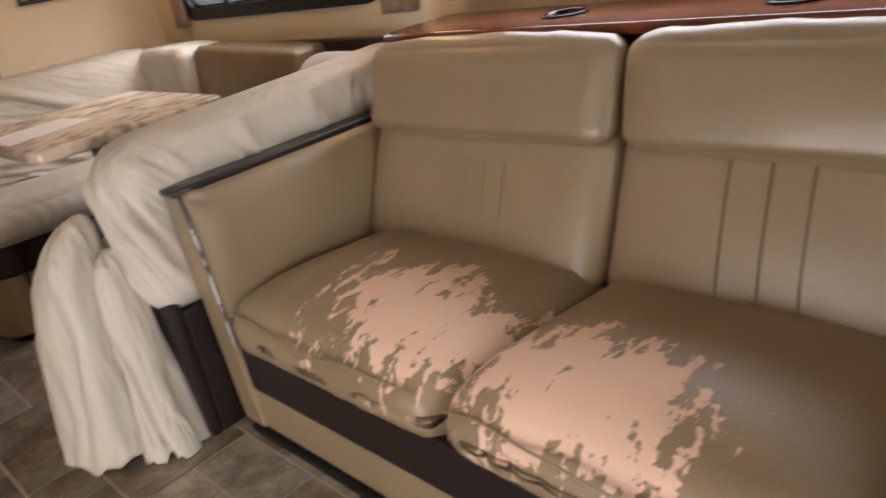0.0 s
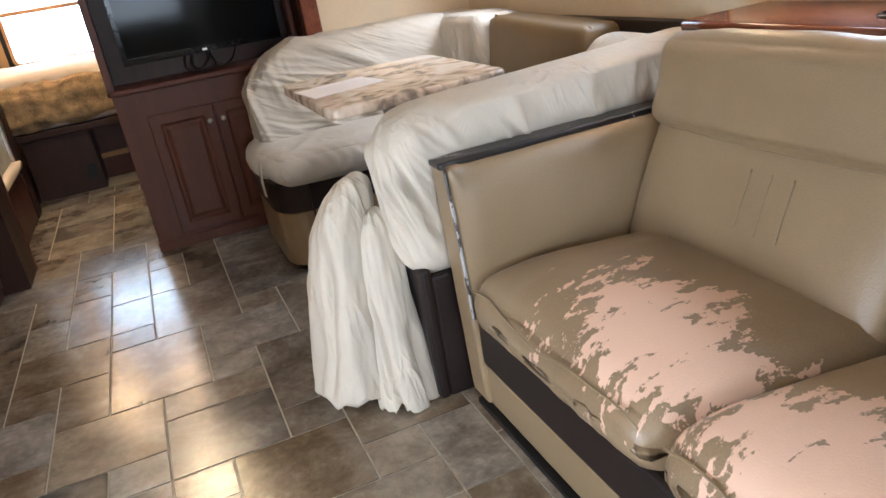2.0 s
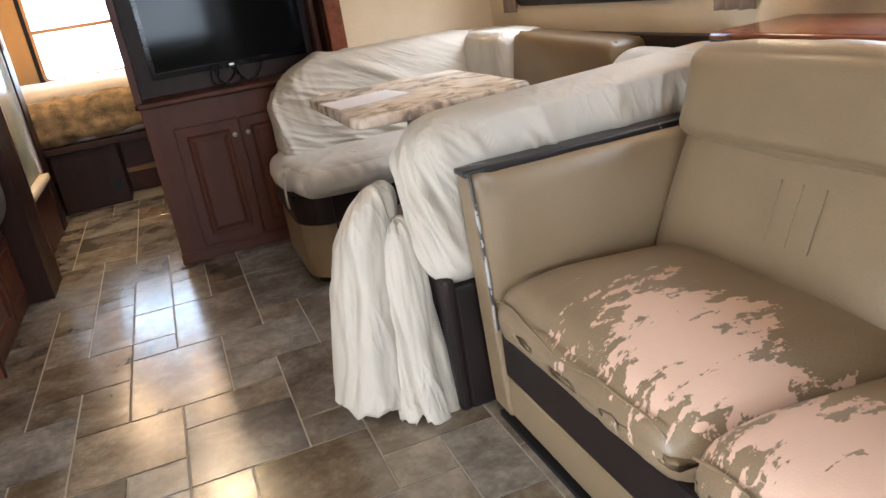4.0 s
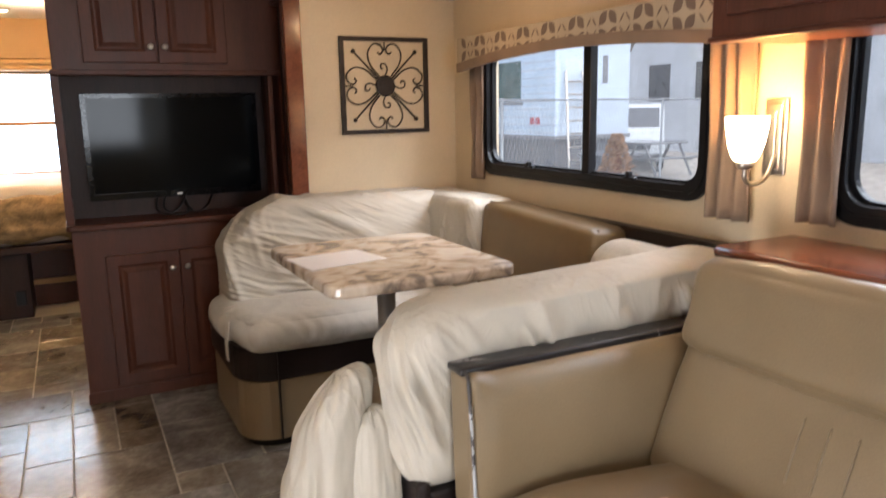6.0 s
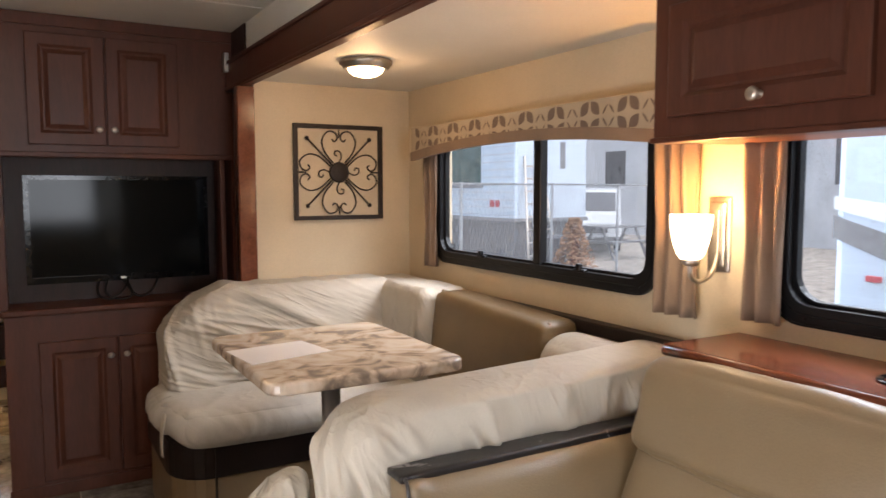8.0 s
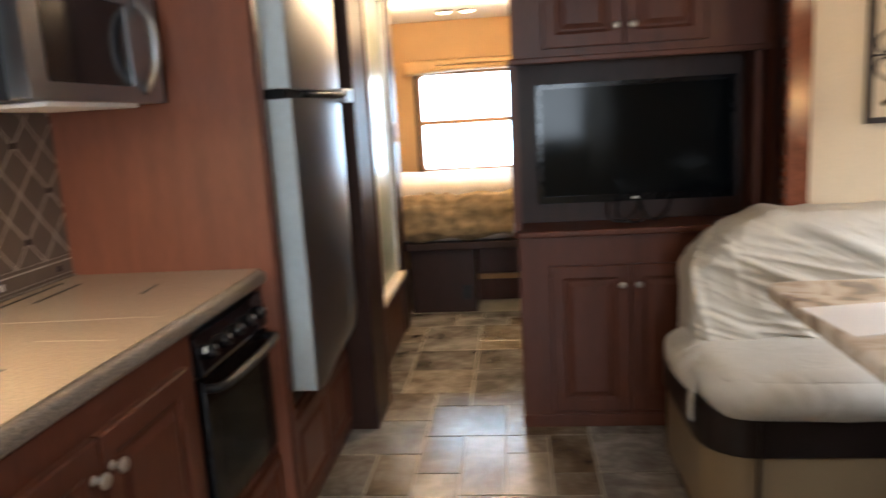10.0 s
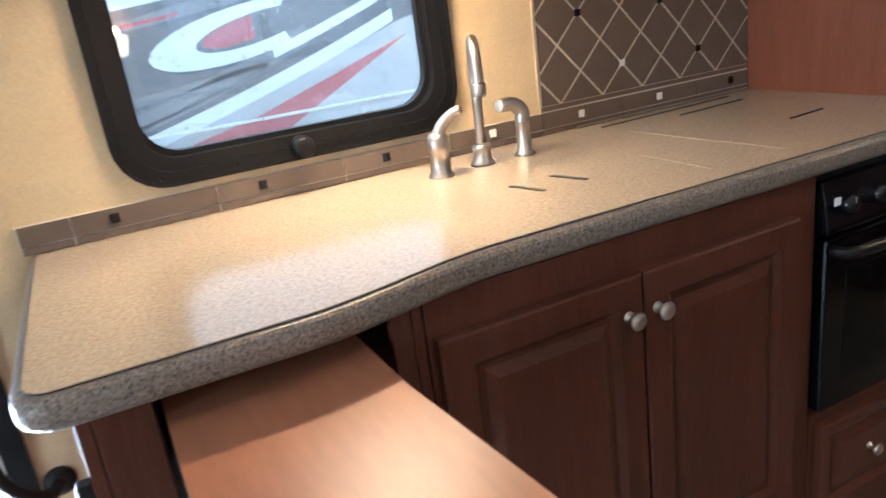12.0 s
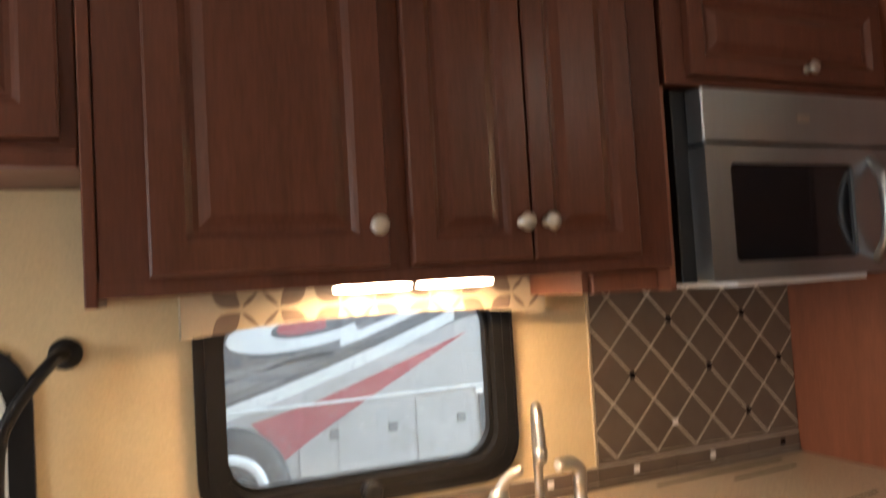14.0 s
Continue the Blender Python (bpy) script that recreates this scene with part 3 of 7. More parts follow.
def seat_shape(p, s):
    # the crown falls to the front edge, and gathers run down the front
    x, y, z = p
    if s.z > 0:
        z -= 0.035 * max(0.0, -s.x) ** 3 + 0.012 * abs(s.y) ** 4
    if s.x < -0.5:
        x -= 0.004 * math.sin(y * 95) * (1 - abs(s.z)) * (-s.x)
    run = max(0.0, min(1.0, (x - 1.25) / 0.5))
    if y > 1.56:
        y -= 0.085 * run * min(1, (y - 1.56) / 0.35)
    elif 0.79 < y:
        y -= 0.07 * run * (1 - abs(y - 1.175) / 0.39)
    return x, y, z


for k, (y0, y1, m) in enumerate(((1.178, 1.952, "seat_worn_a"), (0.405, 1.172, "seat_worn_b"))):
    c = Vector((1.53, (y0 + y1) / 2, 0.38))
    bm = cushion((1.25, y0, 0.275), (1.82, y1, 0.465), 0.065, 22, (0.01, 0.0, 0.03), 0.0045, (5, 11, 9), seat_shape)
    ob = part("seat_cushion", moved(bm, Matrix.Translation(-c)), M[m], sofa, "tan leather seat with pale peeled patches", smooth=True)
    ob.location = c - Vector(sofa.location)
    rim = [(1.262 + 0.012 * math.sin(t * 9), y0 + 0.03 + (y1 - y0 - 0.06) * t, 0.405 + 0.004 * math.sin(t * 23)) for t in [i / 24 for i in range(25)]]
    part("seam", moved(tube([(x - 0.012, y, z) for x, y, z in rim], 0.0028, 6), Matrix.Translation(-c)), M["leather"], ob, smooth=True)


def back_shape(p, s):
    x, y, z = p
    return x + (z - 0.45) * 0.42 + 0.012 * (s.y ** 4), y, z


for y0, y1 in ((1.113, 1.925), (0.405, 1.107)):
    part("back_cushion", on(sofa, cushion((1.735, y0, 0.40), (1.93, y1, 0.765), 0.05, 16, (0.02, 0, 0), 0.003, (4, 7, 5), back_shape)), M["leather"], sofa, smooth=True)
    part("headrest", on(sofa, cushion((1.735, y0 - 0.002, 0.725), (1.83, y1 - 0.012, 0.952), 0.075, 18, (0.014, 0, 0.012), 0.006, (4, 16, 5),
                                      lambda p, s: (p[0] + (p[2] - 0.45) * 0.30, p[1], p[2]))), M["leather"], sofa, smooth=True)
for y in (1.515, 1.455, 1.395, 0.842, 0.762, 0.687):
    pts = [(1.733 + (z - 0.45) * 0.42 - 0.0195 * (1 - ((z - 0.5825) / 0.1825) ** 2) * (1 - ((y - (1.519 if y > 1.1 else 0.756)) / 0.4) ** 2), y + (z - 0.6) * 0.04, z) for z in [(0.55 + 0.13 * i / 14 if y > 1 else 0.45 + 0.28 * i / 14) for i in range(15)]]
    part("stitch", on(sofa, tube(pts, 0.0024, 6)), M["leather" if y > 1 else "leather_brown"], sofa, "raised vertical stitch line", smooth=True)


def arm_shape(p, s):
    x, y, z = p
    if s.y < 0:
        y -= 0.030 * (1 - s.z) * 0.5 * max(0, 1 - ((x - 1.24) / 0.1)) * 0.3 + 0.028 * max(0, -s.z + 0.2) ** 2 * (0 if x < 1.3 else 1) + 0.10 * max(0, min(1, (x - 1.27) / 0.45)) * (1 - s.z) * 0.5
        pad = max(0.0, min(1.0, (x - 1.262) / 0.05))
        y += pad * (0.030 * max(0.0, (z - 0.655) / 0.08) ** 2 - 0.010 * max(0.0, 1 - ((z - 0.58) / 0.15) ** 2))
    x += 0.03 * (0.735 - z) * (1 if x < 1.3 else 0)
    return x, y, z


for side in (1, -1):
    flip = Matrix.Identity(4) if side == 1 else Matrix.Translation((0, 2 * 1.1785, 0)) @ Matrix.Diagonal((1, -1, 1, 1))
    arm = part("armrest", moved(on(sofa, cushion((1.243, 1.948, 0.012), (2.02, 2.056, 0.735), 0.022, 30, (0, 0.004, 0), 0.002, (5, 5, 5), arm_shape)),
                                Matrix.Translation(-Vector(sofa.location)) @ flip @ Matrix.Translation(sofa.location)), M["leather"], sofa, smooth=True)
    part("top_strip", moved(cushion((1.24, 1.978, 0.724), (2.0, 2.054, 0.745), 0.008, 8, wrinkle=0.001, wscale=(20, 20, 20)),
                            Matrix.Translation(-Vector(sofa.location)) @ flip), M["strip_worn"], arm, "flaking black trim strip", smooth=True)
    pipe = smooth_path([(1.256, 2.0, 0.738), (1.249, 1.968, 0.733), (1.246, 1.953, 0.70), (1.254, 1.948, 0.5), (1.259, 1.945, 0.30)], 5)
    part("piping", moved(tube(pipe, 0.0045, 8), Matrix.Translation(-Vector(sofa.location)) @ flip), M["piping"], arm, "frayed grey piping", smooth=True)
part("plinth_band", on(sofa, box((1.266, 0.41, 0.156), (1.92, 1.947, 0.30), 0.012)), M["leather_dark"], sofa, "espresso leather band")
part("front_panel", on(sofa, box((1.272, 0.41, 0.022), (1.90, 1.947, 0.154), 0.01)), M["leather"], sofa)
part("kick_base", on(sofa, box((1.255, 0.36, 0.0), (1.88, 2.0, 0.02), 0.003)), M["black"], sofa)
part("back_frame", on(sofa, box((1.93, 0.42, 0.02), (1.975, 1.94, 0.86), 0.02)), M["leather_dark"], sofa)

# ---- console shelf behind the sofa ----
console = thing("console_shelf", "polished cherry shelf with black cup holders behind the sofa", "shelf", at=(2.12, 1.0, 0.97))
CY = (1.395, 0.83)
cuts = [-0.08, 0.83 - 0.041, 0.83 + 0.041, 1.395 - 0.041, 1.395 + 0.041, 1.925]
slabs = []
for a, b in zip(cuts, cuts[1:]):
    if b - a < 0.1:
        slabs += [box((1.975, a, 0.94), (2.12 - 0.041, b, 0.97)), box((2.12 + 0.041, a, 0.94), (2.268, b, 0.97))]
    else:
        slabs.append(box((1.975, a, 0.94), (2.268, b, 0.97)))
top = merge(*slabs)
bmesh.ops.remove_doubles(top, verts=top.verts, dist=1e-5)
part("board", on(console, top), M["shelf_wood"], console)
part("front_edge", on(console, moved(tube([(1.976, -0.08 + i * 0.1, 0.955) for i in range(21)], 0.0145, 10), Matrix.Identity(4))), M["shelf_wood"], console, smooth=True)
part("support", on(console, box((2.05, -0.08, 0.0), (2.266, 1.90, 0.938))), M["wood_dark"], console)
for y in CY:
    part("cup_holder", on(console, moved(lathe([(0.052, -0.07), (0.054, -0.001), (0.062, 0.0), (0.062, 0.005), (0.058, 0.006), (0.048, 0.004), (0.046, -0.06), (0.002, -0.062)], 28),
                                         Matrix.Translation((2.12, y, 0.97)))), M["gloss_black"], console, "black round cup holder", smooth=True)

# ---- overhead cabinet over the sofa ----
oh = thing("overhead_cabinet", "dark cherry overhead cabinet with raised-panel doors", "cabinet", at=(2.1, 1.0, 1.5))
part("body", on(oh, box((1.962, -0.08, 1.495), (2.268, 1.966, 1.852), 0.004)), M["wood"], oh)
part("bottom_lip", on(oh, box((1.955, -0.08, 1.484), (2.02, 1.972, 1.498), 0.004)), M["wood"], oh)
part("underside", on(oh, box((2.02, -0.08, 1.490), (2.267, 1.962, 1.4955))), M["wood_light"], oh)
for y in (1.905, 1.365, 0.825):
    d = door_on(oh, Matrix.Translation(-Vector(oh.location)) @ on_slide(y, 1.545, 0, 1.962), 0.50, 0.272, (0.262, 0.028), stile=0.05, knob_size=1.15)


# ---- soft furnishings on the slide-out wall ----
def lens(x0, y0, x1, y1, fat, z, n=7, floor_z=0.0):
    """A leaf shape between two points."""
    bm = bmesh.new()
    a, b = Vector((x0, y0)), Vector((x1, y1))
    d = b - a
    nn = Vector((-d.y, d.x)) * fat
    pts = [a + d * (k / n) + nn * math.sin(math.pi * k / n) for k in range(n + 1)]
    pts += [b - d * (k / n) - nn * math.sin(math.pi * k / n) for k in range(1, n)]
    bm.faces.new([bm.verts.new((p.x, max(p.y, floor_z), z)) for p in pts])
    return bm


def valance(name, label, width, top, drop, arch, depth, unit, m, band=0.0, leaf=1.0):
    """A fabric pelmet: its lower left corner at the origin, arched along its lower edge."""
    v = thing(name, label, "valance")
    v.matrix_basis = m
    n = 40

    def low(u):
        return arch * (1 - (2 * u - 1) ** 2) if arch else 0.0

    bm = bmesh.new()
    rows = []
    for i in range(n + 1):
        u = i / n
        rows.append([bm.verts.new(p) for p in ((u * width, low(u) + band, depth), (u * width, top, depth), (u * width, top, depth - 0.014), (u * width, low(u) + band, depth - 0.014))])
    for a, b in zip(rows, rows[1:]):
        for k in range(4):
            bm.faces.new((a[k], a[(k + 1) % 4], b[(k + 1) % 4], b[k]))
    bm.faces.new(rows[0])
    bm.faces.new(rows[-1])
    part("face", bm, M["valance"], v)
    part("return", box((0.0, band, 0), (0.012, top, depth - 0.014)), M["valance"], v)
    part("return", box((width - 0.012, band, 0), (width, top, depth - 0.014)), M["valance"], v)
    part("lid", box((0.0, top - 0.012, 0.002), (width, top, depth - 0.002)), M["valance"], v)
    if band:
        bm = bmesh.new()
        rows = []
        for i in range(n + 1):
            u = i / n
            rows.append([bm.verts.new(p) for p in ((u * width, low(u), depth + 0.004), (u * width, low(u) + band, depth + 0.006), (u * width, low(u) + band, depth - 0.014), (u * width, low(u), depth - 0.014))])
        for a, b in zip(rows, rows[1:]):
            for k in range(4):
                bm.faces.new((a[k], a[(k + 1) % 4], b[(k + 1) % 4], b[k]))
        part("lower_band", bm, M["fabric"], v, "taupe lower band")
    leaves = []
    cnt = int(width / unit)
    uw = width / cnt
    hh = min(0.052 * leaf, (top - band) * 0.47)
    for i in range(2 * cnt):
        cx = (i + 0.5) * uw / 2
        zc = top - hh - 0.004
        hw, vv, fat = (0.046 * leaf, hh, 0.30) if i % 2 == 0 else (0.028 * leaf, hh * 0.72, 0.10)
        for sx in (1, -1):
            for sz in (1, -1):
                if 0.004 < cx + sx * hw < width - 0.004:
                    leaves.append(lens(cx + sx * hw * 0.10, zc + sz * vv * 0.98, cx + sx * hw * 0.98, zc + sz * vv * 0.10, fat, depth + 0.0015,
                                       floor_z=low(cx / width) + band + 0.001))
    part("leaf_print", merge(*leaves), M["motif"], v, "brown leaf motif")
    return v


valance("valance", "cream valance with brown leaf print and taupe arched band", 1.56, 0.155, 0, 0.045, 0.115, 0.165, on_slide(3.685, 1.50), band=0.04)


def curtain(name, y0, y1, z0, z1, folds, m=None):
    wdt = abs(y1 - y0)

    def place(u, v):
        x = u * wdt
        return (x + 0.004 * math.sin(v * 5 + u * 9), z0 + (z1 - z0) * v, 0.022 + 0.014 * math.sin(u * folds * 2 * math.pi) + 0.004 * math.sin(v * 7 + u * 20))
    c = link(name, moved(sheet(28, 14, place, 0.003), on_slide(max(y0, y1), 0, 0.012)), M["fabric"], smooth=True)
    return tagged(c, "taupe woven curtain panel hanging beside a window", "curtain", "curtains on the slide-out wall")


curtain("curtain", 2.055, 2.215, 0.99, 1.53, 3)
curtain("curtain", 1.775, 1.895, 1.015, 1.50, 2.5)
curtain("curtain", 3.60, 3.69, 1.0, 1.53, 2)

# wall sconce
sc = thing("wall_sconce", "lit nickel wall sconce with a frosted glass cup shade", "lamp", at=(SW, 1.985, 1.24))
part("backplate", moved(merge(box((-0.038, -0.107, 0), (0.038, 0.107, 0.008), 0.004), box((-0.026, -0.092, 0.008), (0.026, 0.092, 0.016), 0.004), box((-0.012, -0.07, 0.016), (0.012, 0.07, 0.022), 0.004)),
                        on_slide(0.014, 0, 0, 0)), M["nickel"], sc)
arm_pts = smooth_path([(-0.014, 0.006, -0.05), (-0.05, 0.0, -0.108), (-0.095, 0.0, -0.128), (-0.133, 0.0, -0.112), (-0.137, 0.0, -0.07)], 6)
part("arm", tube(arm_pts, 0.0065, 8), M["nickel"], sc, smooth=True)
part("socket", moved(lathe([(0.016, 0), (0.024, 0.008), (0.022, 0.022), (0.012, 0.026)], 16), Matrix.Translation((-0.137, 0, -0.082))), M["nickel"], sc, smooth=True)
part("shade", moved(lathe([(0.026, 0.0), (0.036, 0.012), (0.048, 0.047), (0.055, 0.09), (0.057, 0.120), (0.054, 0.120), (0.052, 0.09), (0.045, 0.047), (0.033, 0.014), (0.022, 0.004)], 28),
                    Matrix.Translation((-0.137, 0, -0.062))), M["lamp"], sc, "glowing frosted glass shade", smooth=True)

# dome lights: the slide-out's, and the same fittings on the main ceiling
dome = thing("ceiling_light", "lit nickel-rimmed dome light on the slide-out ceiling", "lamp", at=(1.71, 3.20, SCEIL))
part("rim", lathe([(0.095, 0.0), (0.10, -0.006), (0.10, -0.018), (0.088, -0.026), (0.088, -0.032), (0.076, -0.036), (0.07, -0.03), (0.07, -0.002)], 32), M["nickel"], dome, smooth=True)
part("diffuser", lathe([(0.07, -0.03), (0.064, -0.045), (0.045, -0.058), (0.02, -0.064), (0.002, -0.065)], 32), M["lamp"], dome, "glowing frosted bowl", smooth=True)
for x, y in ((0.35, 0.55), (0.35, 2.9), (0.30, 4.93)):
    lamp = copy_thing(dome, Matrix.Translation((x, y, CEIL)))
    lamp["label"] = "lit nickel-rimmed dome light on the main ceiling"

# ---- dinette ----
rf = random.Random(77)
FOLD = [rf.random() for _ in range(997)]


def pick(k, c):
    return FOLD[(k * 7 + c * 131) % 997]


def ease(x, a, b):
    t = max(0.0, min(1.0, (x - a) / (b - a)))
    return t * t * (3 - 2 * t)


def gathers(q, s, pitch, seed, sharp=0.30):
    """Single folds of uneven height, width and length: q runs across them in metres, s along them from 0 to 1."""
    k0, h = math.floor(q / pitch), 0.0
    for k in (k0 - 1, k0, k0 + 1):
        c = (k + 0.15 + 0.7 * pick(k, seed)) * pitch
        wd = pitch * sharp * (0.55 + 0.9 * pick(k, seed + 1))
        lo, hi = 0.35 * pick(k, seed + 3) - 0.1, 0.5 + 0.55 * pick(k, seed + 4)
        h += pick(k, seed + 2) ** 1.4 * ease(s, lo - 0.12, lo + 0.15) * (1 - ease(s, hi - 0.3, hi + 0.08)) * math.exp(-((q - c) / wd) ** 2)
    return h


def seat_folds(p, n):
    q = p.x + 0.9 * p.y + 0.05 * noise.noise(p * 3)
    side = max(0.0, -n.y) + max(0.0, -n.x) * 0.8
    return side * 0.012 * gathers(q, 1 - (p.z - 0.40) / 0.16, 0.06, 5) + 0.005 * noise.noise(p * 5) + 0.0012 * noise.noise(p * 15) + \
        max(0.0, n.z) * 0.006 * gathers(p.x * 0.8 - p.y * 0.7 + 0.05 * noise.noise(p * 2.5), 0.3 + 0.3 * noise.noise(p * 2), 0.11, 15)


def far_back_folds(p, n):
    # long folds that sweep down from the bench's outer corner, and bunched ones at its end
    front = max(0.0, -n.y) + 0.6 * max(0.0, n.z)
    w1, w2 = noise.noise(p * 2.3), noise.noise(p * 4.1 + Vector((4, 2, 1)))
    d = front * 0.024 * gathers(p.z + 0.48 * p.x + 0.035 * w1, (p.x - 1.08) / 0.80, 0.062, 21)
    d += front * 0.014 * gathers(p.z + 0.22 * p.x + 0.03 * w2, (p.x - 1.02) / 0.75, 0.034, 33)
    end = (max(0.0, -n.x) + max(0.0, -n.y) * (1 - ease(p.x, 1.14, 1.34)))
    d += end * 0.018 * gathers(p.x - p.y * 0.8 + 0.30 * (p.z - 0.7) + 0.02 * w1, 1 - (p.z - 0.50) / 0.42, 0.046, 45)
    d += (end + 0.4 * front * (1 - ease(p.x, 1.3, 1.6))) * (1 - ease(p.z, 0.54, 0.64)) * 0.018 * gathers(p.z + 0.18 * p.x + 0.02 * w2, 0.3, 0.032, 57)
    return d + 0.006 * w1 + 0.0012 * noise.noise(p * 17)


def near_back_folds(p, n):
    # short gathers rising from the sofa arm, long steep ones down the bench's end
    w1, w2 = noise.noise(p * 3.1), noise.noise(p * 6.3 + Vector((1, 7, 3)))
    side = (max(0.0, -n.y) + 0.25 * max(0.0, n.z)) * ease(p.x, 1.17, 1.26)
    lean = 0.55 - 1.1 * (p.x - 1.3) / 0.9
    d = side * 0.026 * gathers(p.x + lean * (p.z - 0.74) + 0.02 * w1, (p.z - 0.715) / 0.155, 0.050, 61)
    d += side * 0.012 * gathers(p.x + 1.3 * lean * (p.z - 0.74) + 0.02 * w2, (p.z - 0.715) / 0.13, 0.026, 73)
    end = max(0.0, -n.x) + max(0.0, -n.y) * (1 - ease(p.x, 1.2, 1.3))
    near = 0.35 + 0.65 * (1 - ease(p.y, 2.10, 2.24))
    d += end * near * 0.036 * gathers(p.y - p.x * 0.8 - 0.33 * (p.z - 0.6) + 0.018 * w1, 1 - (p.z - 0.40) / 0.44, 0.040, 85)
    d += end * near * 0.015 * gathers(p.y - p.x * 0.8 - 0.45 * (p.z - 0.6) + 0.012 * w2, 1 - (p.z - 0.40) / 0.40, 0.021, 97)
    return d + 0.004 * w1 + 0.0012 * noise.noise(p * 17)


def corner_folds(p, n):
    return 0.012 * gathers(p.y + p.x + 0.3 * p.z + 0.02 * noise.noise(p * 4), (p.z - 0.60) / 0.32, 0.030, 109) + 0.005 * noise.noise(p * 5)


booth = thing("dinette_booth", "U-shaped dinette booth in tan and espresso leather", "booth seat", at=(1.6, 3.0, 0))


def booth_outline(grow):
    pts = [(2.2, 3.33 - grow), (1.14, 3.33 - grow)]
    for k in range(1, 7):
        a = radians(270 - 15 * k)
        pts.append((1.14 + (0.145 + grow) * math.cos(a), 3.475 + (0.145 + grow) * math.sin(a)))
    pts += [(0.995 - grow, 3.925), (2.2, 3.925)]
    return pts


part("kick_base", on(booth, prism(booth_outline(-0.03), 0.0, 0.035)), M["black"], booth)
part("base_panel", on(booth, prism(booth_outline(0), 0.035, 0.285, 0.004)), M["leather"], booth, "tan leather base panel")
part("base_band", on(booth, prism(booth_outline(0.012), 0.287, 0.42, 0.008)), M["leather_dark"], booth, "espresso leather band")
part("base_seam", on(booth, box((1.135, 3.312, 0.04), (1.141, 3.332, 0.42))), M["leather_dark"], booth)
part("base_panel", on(booth, box((1.80, 2.62, 0.0), (2.25, 3.30, 0.42), 0.01)), M["leather_dark"], booth)
part("base_panel", on(booth, box((1.20, 2.075, 0.0), (2.20, 2.60, 0.40), 0.01)), M["leather_dark"], booth, "espresso leather end of the bench")
part("end_panel", on(booth, box((1.165, 2.070, 0.0), (1.205, 2.215, 0.43), 0.015)), M["leather_dark"], booth, "black leather bench end")
part("seat_cushion", on(booth, cushion((1.72, 2.50, 0.41), (2.12, 3.42, 0.525), 0.04, 12, (0, 0, 0.012), 0.003)), M["leather_brown"], booth, smooth=True)
part("seat_cushion", on(booth, cushion((1.10, 2.26, 0.40), (2.10, 2.62, 0.52), 0.04, 12, (0, 0, 0.012), 0.003)), M["leather_brown"], booth, smooth=True)
part("back_cushion", on(booth, cushion((2.06, 2.545, 0.50), (2.235, 3.305, 0.925), 0.035, 14, (0.012, 0, 0), 0.003, (5, 5, 5), lambda p, s: (p[0] - (0.93 - p[2]) * 0.12 if s.x < 0 else p[0], p[1], p[2] + 0.012 * s.y))),
     M["leather_brown"], booth, "brown leather back cushion", smooth=True)
part("piping", on(booth, tube([(2.105, 2.56 + i * 0.0735, 0.905 + 0.0028 * i) for i in range(11)], 0.006, 6)), M["leather"], booth, smooth=True)
part("back_ledge", on(booth, box((2.215, 1.97, 0.87), (2.268, 3.925, 0.915), 0.006)), M["leather_dark"], booth, "dark ledge behind the back cushions")

M["seat_sheet"] = mat("grey-beige stretch slipcover", (0.55, 0.51, 0.45), 0.7, var=0.06, scale=5, grain=400, bump=0.15)


def creased(m, across, turn, depth, patch=3.0):
    """Adds fine creases to a cloth: ridges of a noise that is drawn out along the folds, in patches."""
    nt = m.node_tree
    L = nt.links.new
    b = nt.nodes["Principled BSDF"]
    tc = next(n for n in nt.nodes if n.type == "TEX_COORD")
    last = b.inputs["Normal"].links[0].from_socket

    def calc(op, a, c):
        n = nt.nodes.new("ShaderNodeMath")
        n.operation = op
        for i, v in enumerate((a, c)):
            if isinstance(v, (int, float)):
                n.inputs[i].default_value = v
            else:
                L(v, n.inputs[i])
        return n.outputs[0]

    area = nt.nodes.new("ShaderNodeTexNoise")
    area.inputs["Scale"].default_value, area.inputs["Detail"].default_value = patch, 1
    L(tc.outputs["Object"], area.inputs["Vector"])
    mr = nt.nodes.new("ShaderNodeMapRange")
    mr.inputs["From Min"].default_value, mr.inputs["From Max"].default_value = 0.36, 0.62
    L(area.outputs[0], mr.inputs[0])
    for k, f in ((0, 1.0), (1, 2.1)):
        # shear first, then stretch
        mp = nt.nodes.new("ShaderNodeMapping")
        mp.inputs["Rotation"].default_value = [radians(t) for t in turn]
        mp.inputs["Location"].default_value = (k * 3.3, k, 0)
        L(tc.outputs["Object"], mp.inputs[0])
        st = nt.nodes.new("ShaderNodeVectorMath")
        st.operation = "MULTIPLY"
        st.inputs[1].default_value = [v * f for v in across]
        L(mp.outputs[0], st.inputs[0])
        nz = nt.nodes.new("ShaderNodeTexNoise")
        nz.inputs["Scale"].default_value, nz.inputs["Detail"].default_value, nz.inputs["Distortion"].default_value = 1.0, 1.5, 0.35
        L(st.outputs[0], nz.inputs["Vector"])
        ridge = calc("POWER", calc("MAXIMUM", calc("SUBTRACT", 1.0, calc("MULTIPLY", calc("ABSOLUTE", calc("SUBTRACT", nz.outputs[0], 0.5), 0), 5.0)), 0.0), 1.6)
        bp = nt.nodes.new("ShaderNodeBump")
        bp.inputs["Strength"].default_value, bp.inputs["Distance"].default_value = 0.9, depth / f
        L(calc("MULTIPLY", ridge, mr.outputs[0]), bp.inputs["Height"])
        L(last, bp.inputs["Normal"])
        last = bp.outputs[0]
    L(last, b.inputs["Normal"])


